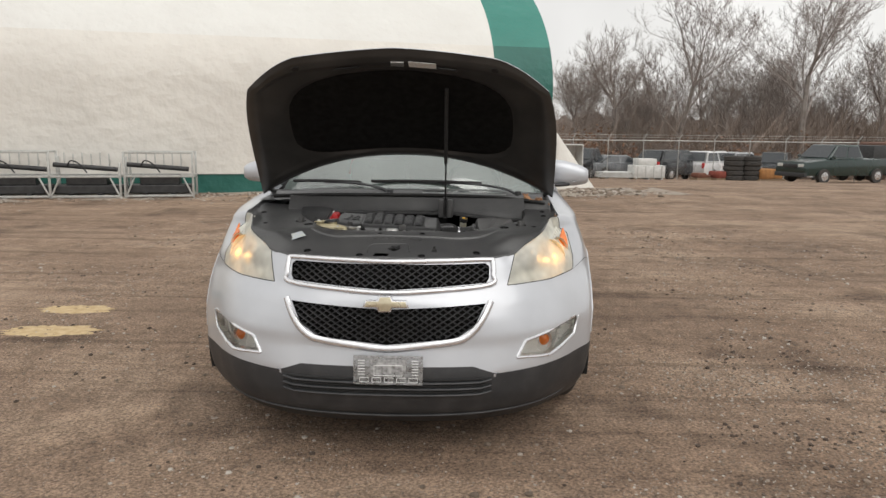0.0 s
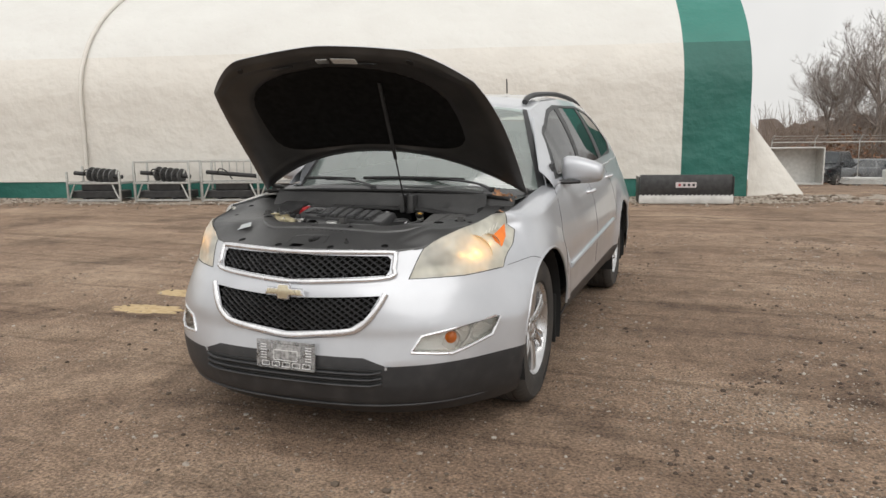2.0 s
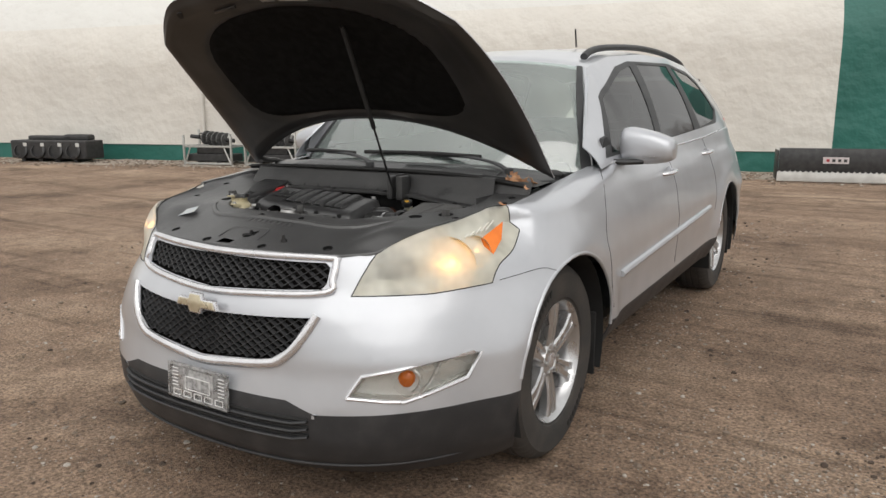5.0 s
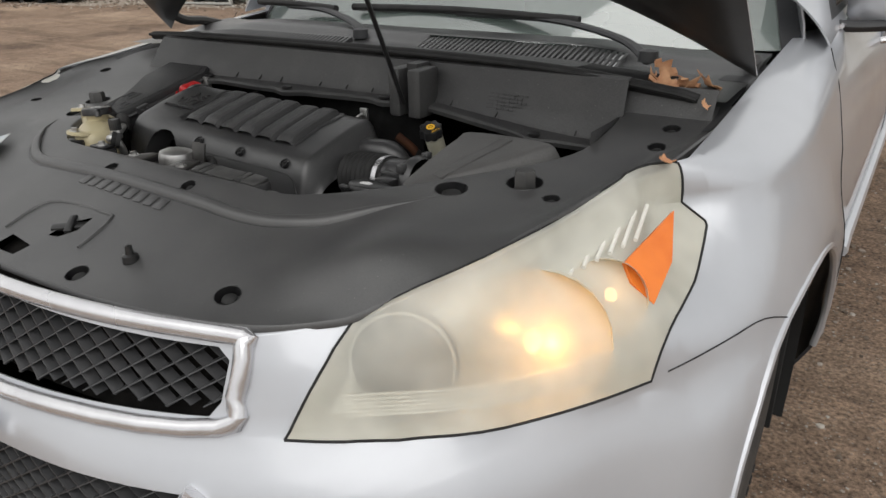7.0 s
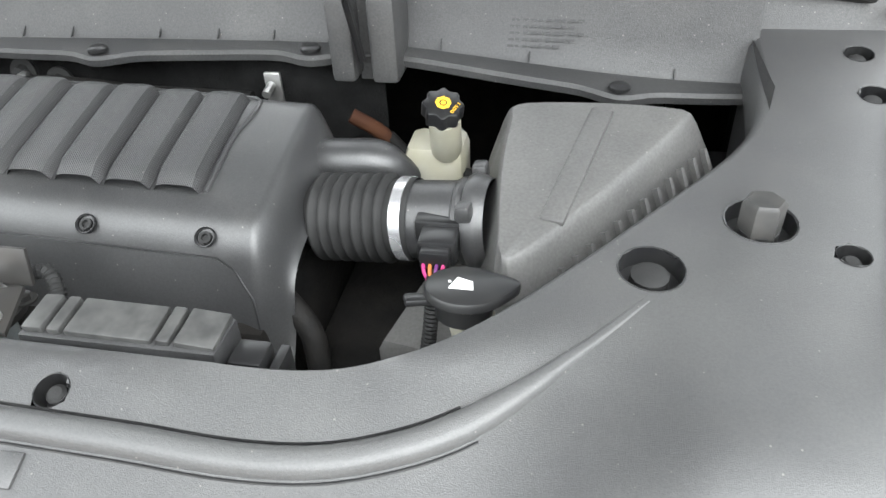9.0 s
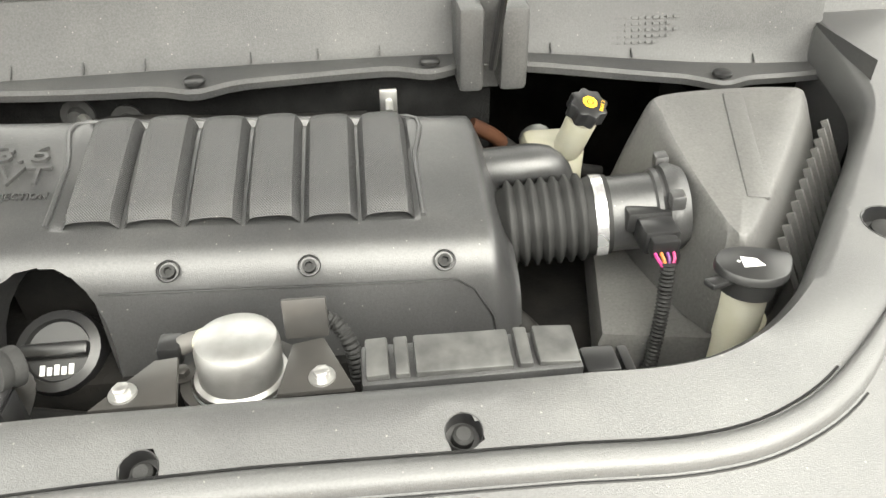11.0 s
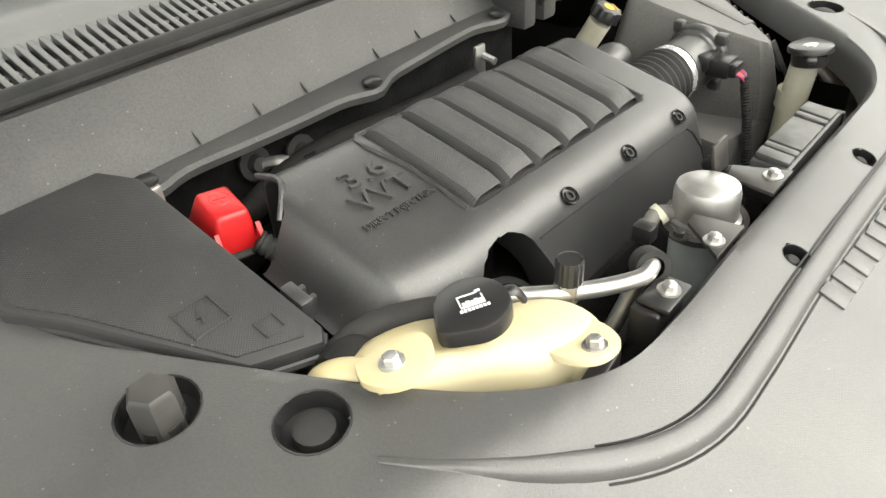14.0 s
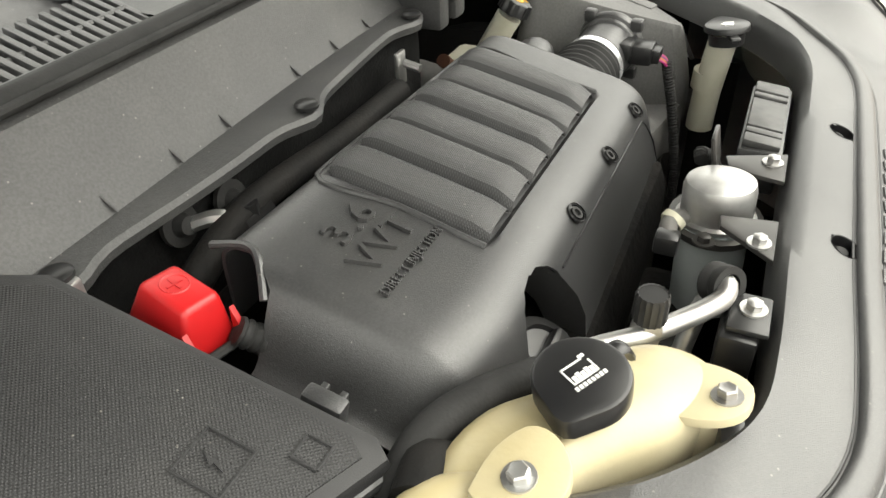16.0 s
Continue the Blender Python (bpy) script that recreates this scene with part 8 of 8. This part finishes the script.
def vehicle(name, label, profile, roof, length, half, material):
    """A parked vehicle, nose to -x: body from a side profile, cabin, windows, wheels, lamps."""
    r = thing(name, label, name.replace("_", " "), (0, 0, 0), "parked vehicles by the fence")
    rows_ = []
    for x, zl, zt in profile:
        w = half * (1 - 0.10 * (abs(x) / (length / 2)) ** 4)
        rows_.append([(x, -w * 0.96, zl), (x, -w, zl + (zt - zl) * 0.5), (x, -w * 0.95, zt - 0.04), (x, -w * 0.85, zt), (x, 0, zt + 0.02), (x, w * 0.85, zt), (x, w * 0.95, zt - 0.04), (x, w, zl + (zt - zl) * 0.5), (x, w * 0.96, zl)])
    b = grid(rows_, closed_u=True)
    bmesh.ops.holes_fill(b, edges=[e for e in b.edges if e.is_boundary], sides=0)
    part("body", b, material, r)
    cab = []
    for x, z, wk in roof:
        cab.append([(x, -half * wk, z), (x, 0, z + 0.02 * (wk < 0.9)), (x, half * wk, z)])
    (xa, za, _), (xb, zb, _), (xc, zc, _), (xd, zd, _) = roof
    wl, wt = half * 0.90, half * 0.74
    cabin = bmesh.new()
    vs = {}
    for k, (x, z, w) in enumerate(((xa, za, wl), (xb, zb, wt), (xc, zc, wt), (xd, zd, wl))):
        vs[k] = [cabin.verts.new((x, -w, z)), cabin.verts.new((x, w, z))]
    for a, c in ((0, 1), (1, 2), (2, 3)):
        cabin.faces.new((vs[a][0], vs[a][1], vs[c][1], vs[c][0]))
    for s in (0, 1):
        cabin.faces.new([vs[k][s] for k in range(4)])
    bmesh.ops.bevel(cabin, geom=cabin.edges[:], offset=0.05, segments=2, affect="EDGES", profile=0.5)
    part("cabin", cabin, material, r)

    def pane(nm, pts):
        g = bmesh.new()
        g.faces.new([g.verts.new(p) for p in pts])
        part(nm, solid(g, 0.012), CAR_GLASS, r)

    def mixp(p, q, t):
        return Vector(p).lerp(Vector(q), t)

    for s in (-1, 1):
        lo0, lo1, hi0, hi1 = Vector((xa, s * (wl + 0.012), za)), Vector((xd, s * (wl + 0.012), zd)), Vector((xb, s * (wt + 0.012), zb)), Vector((xc, s * (wt + 0.012), zc))
        for t0, t1 in ((0.06, 0.47), (0.52, 0.93)):
            pane("side_window", [mixp(mixp(lo0, lo1, t0), mixp(hi0, hi1, t0), 0.12), mixp(mixp(lo0, lo1, t1), mixp(hi0, hi1, t1), 0.12), mixp(mixp(lo0, lo1, t1), mixp(hi0, hi1, t1), 0.86), mixp(mixp(lo0, lo1, t0), mixp(hi0, hi1, t0), 0.86)])
    for (xl, zl), (xh, zh), nm, d in (((xa, za), (xb, zb), "windscreen", -0.015), ((xd, zd), (xc, zc), "rear_window", 0.015)):
        pane(nm, [mixp((xl + d, sy * wl * 0.93, zl), (xh + d, sy * wt * 0.93, zh), t) + Vector((0, 0, 0.012)) for sy, t in ((-1, 0.08), (1, 0.08), (1, 0.9), (-1, 0.9))])
    for x in (-length * 0.31, length * 0.29):
        for s in (-1, 1):
            w = part("wheel", lathe([(0, -0.10), (0.20, -0.10), (0.21, -0.12), (0.34, -0.11), (0.355, -0.07), (0.355, 0.07), (0.34, 0.11), (0, 0.11)], 18, pose(x, s * half * 0.93, 0.355, 90)), TYRE, r)
            part("rim", lathe([(0.20, 0), (0.21, 0.02), (0.08, 0.035), (0, 0.03)], 14, pose(x, s * (half * 0.93 + 0.105), 0.355, -90 * s)), ALLOY, w)
    zf = profile[1][2] - 0.18
    for s in (-1, 1):
        part("headlight", box(-length / 2 - 0.01, s * half * 0.62 - 0.16, zf - 0.06, -length / 2 + 0.12, s * half * 0.62 + 0.16, zf + 0.09, 0.02), PALE_METAL, r)
        part("tail_light", box(length / 2 - 0.1, s * half * 0.8 - 0.08, zf - 0.02, length / 2 + 0.015, s * half * 0.8 + 0.08, zf + 0.3, 0.02), RED, r)
        part("door_mirror", box(xa + 0.15, s * (half + 0.02) - 0.08, za + 0.02, xa + 0.27, s * (half + 0.02) + 0.08, za + 0.17, 0.03), material, r)
    part("front_grille", box(-length / 2 - 0.015, -half * 0.42, zf - 0.12, -length / 2 + 0.06, half * 0.42, zf + 0.08, 0.01), GRILLE_BLACK, r)
    part("bumper", box(-length / 2 - 0.05, -half * 0.9, 0.32, -length / 2 + 0.15, half * 0.9, 0.52, 0.03), BLACK_TRIM, r)
    return r


CAR_GLASS = mat("parked_glass", (0.03, 0.035, 0.04), (0.05, 0.055, 0.06), 0.08)
SUV = [(-2.45, 0.5, 0.8), (-2.4, 0.32, 0.98), (-1.4, 0.30, 1.08), (0, 0.30, 1.10), (1.6, 0.30, 1.12), (2.4, 0.34, 1.1), (2.45, 0.5, 1.0)]
SUV_ROOF = [(-1.25, 1.08, 1), (-0.55, 1.76, 0.8), (1.9, 1.76, 0.8), (2.35, 1.12, 1)]
SEDAN = [(-2.35, 0.45, 0.66), (-2.3, 0.28, 0.80), (-1.2, 0.26, 0.94), (0, 0.26, 0.96), (1.3, 0.26, 0.98), (2.3, 0.30, 0.96), (2.35, 0.45, 0.85)]
SEDAN_ROOF = [(-1.05, 0.94, 1), (-0.25, 1.42, 0.8), (0.9, 1.42, 0.8), (1.65, 0.98, 1)]
PICK = [(-2.8, 0.55, 0.85), (-2.75, 0.40, 1.02), (-1.6, 0.38, 1.15), (0, 0.38, 1.17), (0.9, 0.38, 1.18), (2.7, 0.42, 1.16), (2.8, 0.5, 1.1)]
PICK_ROOF = [(-1.45, 1.15, 1), (-0.75, 1.82, 0.8), (0.55, 1.82, 0.8), (0.80, 1.17, 1)]
VEHICLES = [
    ("parked_suv", "dark grey parked pickup facing the yard", PICK, PICK_ROOF, 5.6, 0.98, P_DARK, 1033, 41.5, 62),
    ("parked_sedan", "dark grey parked sedan behind the fence", SEDAN, SEDAN_ROOF, 4.7, 0.90, P_GREY, 1092, 41.5, 200),
    ("parked_suv", "large dark grey parked sport utility vehicle", SUV, SUV_ROOF, 4.9, 1.0, P_DARK, 1188, 41.0, 218),
    ("parked_suv", "white parked sport utility vehicle", SUV, SUV_ROOF, 4.9, 0.95, P_WHITE, 1255, 42.5, 225),
    ("parked_suv", "silver parked sport utility vehicle", SUV, SUV_ROOF, 4.9, 0.95, P_SILVER, 1302, 44, 225),
    ("parked_suv", "dark parked sport utility vehicle", SUV, SUV_ROOF, 4.9, 0.95, P_DARK, 1368, 43.5, 60),
    ("parked_sedan", "white parked sedan far behind the fence", SEDAN, SEDAN_ROOF, 4.7, 0.9, P_WHITE, 1072, 47, 200),
    ("parked_sedan", "silver parked sedan behind the fence", SEDAN, SEDAN_ROOF, 4.7, 0.9, P_SILVER, 1425, 47, 230),
    ("pickup_truck", "dark green pickup truck standing in the yard", PICK, PICK_ROOF, 5.6, 0.98, P_GREEN, 1472, 32.5, 22),
]
for name, label, prof, roof, length, half, m, px, y, rz in VEHICLES:
    v = vehicle(name, label, prof, roof, length, half, m)
    x, z = far_spot(px, y)
    v.matrix_basis = pose(x, y, z, 0, 0, rz)

# dump trailer behind the pickup
dump = thing("dump_trailer", "black and brown dump trailer with tall sides", "trailer", (0, 0, 0))
part("bed", solid(box(-2.2, -1.0, 0.75, 2.2, 1.0, 1.95, 0.02), 0.02), BLACK_STEEL, dump)
part("load_cover", box(-0.6, -1.02, 1.95, 2.2, 1.02, 2.1, 0.03), mat("brown_cover", (0.16, 0.09, 0.07), (0.22, 0.13, 0.10), 0.8), dump, "brown cover")
for x in (-0.4, 0.5):
    for s in (-1, 1):
        part("wheel", lathe([(0, -0.1), (0.38, -0.1), (0.4, 0), (0.38, 0.1), (0, 0.1)], 16, pose(x, s * 0.98, 0.40, 90)), TYRE, dump)
part("tow_bar", box(-3.4, -0.06, 0.5, -2.2, 0.06, 0.62), BLACK_STEEL, dump)
part("chassis", box(-2.2, -0.5, 0.4, 2.2, 0.5, 0.76), BLACK_STEEL, dump)
x, z = far_spot(1555, 36)
dump.matrix_basis = pose(x, 36, z, 0, 0, 25)


def tyre_stack(n):
    r = thing("tyre_stack", "stack of worn black truck tyres by the fence", "tyres", (0, 0, 0), "tyre stacks")
    for k in range(n):
        part("tyre", lathe([(0.30, 0.01), (0.48, 0.0), (0.53, 0.05), (0.53, 0.21), (0.48, 0.26), (0.30, 0.25)], 22, pose(0.02 * (k % 2), 0.02 * (k % 3), 0.265 * k), cap=False), TYRE, r)
    return r


for px, y, n in ((1296, 36.6, 5), (1326, 36.6, 5)):
    s = tyre_stack(n)
    x, z = far_spot(px, y)
    s.matrix_basis = Matrix.Translation((x, y, z))
crates = thing("crate_stack", "pale metal crates stacked by the fence", "crates", (0, 0, 0))
part("crate", box(-0.85, -0.5, 0.1, 0.85, 0.5, 0.75, 0.03), PALE_METAL, crates)
part("crate", box(-0.6, -0.4, 0.75, 0.4, 0.4, 1.1, 0.03), PALE_METAL, crates)
for x_ in (-0.7, 0.0, 0.7):
    part("runner", box(x_ - 0.06, -0.45, 0.0, x_ + 0.06, 0.45, 0.1), PALE_METAL, crates)
for k in range(4):
    part("rib", box(-0.7 + 0.44 * k, -0.52, 0.12, -0.64 + 0.44 * k, -0.5, 0.73), GALV, crates)
x, z = far_spot(1143, 35.5)
crates.matrix_basis = pose(x, 35.5, z, 0, 0, 8)
sheets = thing("sheet_pile", "low pile of pale metal sheets on timber", "sheets", (0, 0, 0))
for k in range(4):
    part("sheet", moved(box(-1.1, -0.6, 0, 1.1, 0.6, 0.05), pose(0.05 * k, 0.03 * k, 0.12 + 0.07 * k, 0, 0, 3 * k)), PALE_METAL, sheets)
for x_ in (-0.8, 0.8):
    part("timber", box(x_ - 0.06, -0.6, 0, x_ + 0.06, 0.6, 0.12), mat("weathered_timber", (0.25, 0.18, 0.12), None, 0.9) if x_ < 0 else bpy.data.materials["weathered_timber"], sheets)
x, z = far_spot(1092, 35.5)
sheets.matrix_basis = pose(x, 35.5, z)
boxt = thing("open_cargo_box", "open pale truck body lying by the fence", "cargo box", (0, 0, 0))
for a in ((-1.2, 0.5, 0.1, 1.2, 0.55, 1.75), (-1.25, -0.5, 0.1, -1.2, 0.55, 1.75), (1.2, -0.5, 0.1, 1.25, 0.55, 1.75), (-1.25, -0.5, 1.75, 1.25, 0.55, 1.8), (-1.25, -0.5, 0.05, 1.25, 0.55, 0.1)):
    part("panel", box(*a), PALE_METAL, boxt)
x, z = far_spot(985, 35.5)
boxt.matrix_basis = pose(x, 35.5, z, 0, 0, 12)
for px, y, c, s, lab in ((1276, 36.8, (0.25, 0.06, 0.04), 0.45, "rusty red machine parts heap"), (1352, 36.8, (0.42, 0.20, 0.07), 0.6, "tan tarpaulin covered pallet load"), (1240, 36.8, (0.20, 0.08, 0.05), 0.35, "rusty brown machine parts heap")):
    h = thing("pallet_load", lab + " by the fence", "pallet", (0, 0, 0))
    part("load", join(box(-s * 1.2, -s, 0.12, s * 0.4, s, s * 1.1, 0.08), box(-s * 0.2, -s * 0.8, 0.12, s * 1.3, s * 0.8, s * 0.8, 0.07)), mat("load_colour", c, tuple(k * 0.6 for k in c), 0.8, 0, 5), h)
    part("pallet", box(-s * 1.4, -s, 0, s * 1.4, s, 0.12), bpy.data.materials["weathered_timber"], h)
    x, z = far_spot(px, y)
    h.matrix_basis = pose(x, y, z, 0, 0, 20)

# ---- bare winter woods ----
BARK = mat("grey_bark", (0.15, 0.13, 0.115), (0.24, 0.215, 0.195), 0.95, 0, 3)
TWIG = mat("brown_twigs", (0.20, 0.168, 0.148), (0.29, 0.255, 0.232), 0.95, 0, 0.6)


class Limbs:
    def __init__(self):
        self.v, self.f = [], []

    def seg(self, a, b, ra, rb, n):
        d = (b - a).normalized()
        s = d.cross(Vector((0.3, 0.9, 0.2))).normalized()
        t = s.cross(d)
        base = len(self.v)
        for p, r in ((a, ra), (b, rb)):
            for k in range(n):
                an = 2 * math.pi * k / n
                self.v.append(p + (s * math.cos(an) + t * math.sin(an)) * r)
        for k in range(n):
            self.f.append((base + k, base + (k + 1) % n, base + n + (k + 1) % n, base + n + k))

    def mesh(self, name, m):
        me = bpy.data.meshes.new(name)
        me.from_pydata(self.v, [], self.f)
        me.materials.append(m)
        return me


def grow(rg, trunk, crown, p, d, length, r, level, top):
    steps, out = (4 if level < 2 else 3), crown if level else trunk
    for i in range(steps):
        bend = 0.10 + 0.07 * level
        d = (d + Vector((rg.uniform(-bend, bend), rg.uniform(-bend, bend), rg.uniform(-bend * 0.5, bend * 0.9)))).normalized()
        q = p + d * (length / steps)
        r2 = r * (0.88 if level == 0 else 0.74)
        out.seg(p, q, r, r2, 6 if level == 0 else 4 if level == 1 else 3)
        if level < top and (level > 0 or i > 0):
            for _ in range(rg.choice((1, 2, 2)) if level < 3 else rg.choice((1, 2))):
                side = Vector((rg.uniform(-1, 1), rg.uniform(-1, 1), rg.uniform(-0.1, 0.7))).normalized()
                nd = (d * rg.uniform(0.35, 0.9) + side * 0.8).normalized()
                grow(rg, trunk, crown, q, nd, length * rg.uniform(0.45, 0.68), max(0.012, r2 * 0.55), level + 1, top)
        p, r = q, r2
    if level < top:
        for _ in range(2):
            nd = (d + Vector((rg.uniform(-0.6, 0.6), rg.uniform(-0.6, 0.6), 0.2))).normalized()
            grow(rg, trunk, crown, p, nd, length * 0.55, max(0.012, r * 0.8), level + 1, top)


protos = []
for i in range(5):
    rg, trunk, crown = random.Random(20 + i), Limbs(), Limbs()
    h = (7.5, 6.5, 8.0, 6.0, 5.0)[i]
    grow(rg, trunk, crown, Vector((0, 0, -0.3)), Vector((rg.uniform(-0.08, 0.08), rg.uniform(-0.05, 0.05), 1)).normalized(), h, 0.24 + 0.02 * i, 0, 4)
    t = thing("bare_tree", "tall leafless grey-brown tree at the wood's edge", "tree", (0, 0, 0), "bare trees behind the fence")
    for nm, lim, m in (("trunk", trunk, BARK), ("crown", crown, TWIG)):
        o = new(nm, lim.mesh(nm, m))
        o.parent = t
    protos.append(t)
spots = []
for px, y, k, s in ((1185, 58, 0, 1.55), (1410, 57, 2, 1.45), (1545, 60, 1, 1.6), (1085, 60, 3, 1.2), (1010, 62, 1, 1.15), (1290, 62, 4, 1.5), (1345, 66, 0, 1.2), (1480, 66, 3, 1.5), (1640, 60, 2, 1.4), (1120, 64, 4, 1.4), (1240, 66, 1, 1.3)):
    spots.append((px, y, k, s))
for i in range(58):
    spots.append((rng.uniform(930, 1900), rng.uniform(62, 105), rng.randrange(5), rng.uniform(0.8, 1.2)))
for px, y, k, s in spots:
    x, z = far_spot(px, y)
    copy_thing(protos[k], pose(x, y, ground_z(x, y) - 0.2, 0, 0, rng.uniform(0, 360)))
for o in [o for o in bpy.data.objects if o.name.startswith("bare_tree") and o not in protos]:
    k = rng.uniform(0.74, 1.0) if o.location.y > 61.9 else rng.uniform(1.0, 1.15)
    o.scale = (k, k, k)
for t in protos:
    for o in list(t.children) + [t]:
        bpy.data.objects.remove(o)

# tangled undergrowth and a leafy dark back of the wood
brush = Limbs()
rb = random.Random(9)
for i in range(9000):
    px, y = rb.uniform(920, 1950), rb.uniform(54, 92)
    x, z = far_spot(px, y)
    a = Vector((x, y, z - 0.1))
    lean = Vector((rb.uniform(-0.7, 0.7), rb.uniform(-0.4, 0.4), 1)).normalized()
    h = rb.uniform(0.6, 1.6) if rb.random() < 0.5 else rb.uniform(2.5, 7.0)
    m = a + lean * h * 0.5
    brush.seg(a, m, 0.035, 0.025, 3)
    for _ in range(3):
        brush.seg(m, m + (lean + Vector((rb.uniform(-0.8, 0.8), rb.uniform(-0.6, 0.6), rb.uniform(-0.2, 0.4)))).normalized() * h * 0.5, 0.02, 0.008, 3)
ob = new("undergrowth", brush.mesh("undergrowth", mat("undergrowth", (0.18, 0.142, 0.115), (0.26, 0.205, 0.17), 0.95, 0, 0.25)))
tagged(ob, "tangled leafless brown undergrowth of the wood", "undergrowth", kind="stuff")
leafy = Limbs()
for i in range(2600):
    px, y = rb.choice((rb.gauss(1015, 22), rb.gauss(1050, 30), rb.gauss(1330, 120), rb.uniform(950, 1800))), rb.uniform(52, 60)
    x, z = far_spot(px, y)
    c = Vector((x, y, z + abs(rb.gauss(0.6, 1.1))))
    for _ in range(3):
        q = c + Vector((rb.gauss(0, 0.4), rb.gauss(0, 0.4), rb.gauss(0, 0.3)))
        b = len(leafy.v)
        u, w = Vector((rb.uniform(-1, 1), rb.uniform(-1, 1), rb.uniform(-1, 1))).normalized() * 0.13, Vector((rb.uniform(-1, 1), rb.uniform(-1, 1), rb.uniform(-1, 1))).normalized() * 0.10
        leafy.v += [q - u, q + w, q + u, q - w]
        leafy.f.append((b, b + 1, b + 2, b + 3))
ob = new("dead_leaves", leafy.mesh("dead_leaves", mat("russet_leaves", (0.20, 0.085, 0.045), (0.15, 0.10, 0.06), 0.9, 0, 0.4)))
tagged(ob, "russet dead leaves clinging low in the wood", "foliage", kind="stuff")
woods = grid([[(0.326 + FAR_DIR(px) * 112, 109 + 3 * noise.noise((px * 0.02, 1, 0)), zz if k == 0 else 3.6 + 2.0 * noise.noise((px * 0.013, 5, 0)) + 1.5 * noise.noise((px * 0.06, 7, 0))) for px in range(900, 2000, 6)] for k, zz in enumerate((-9, 0))])
ob = part("backdrop", woods, mat("distant_wood", (0.19, 0.155, 0.135), (0.29, 0.245, 0.22), 1.0, 0, 0.35, detail=10))
tagged(ob, "grey-brown mass of the distant bare wood", "backdrop", kind="structure")
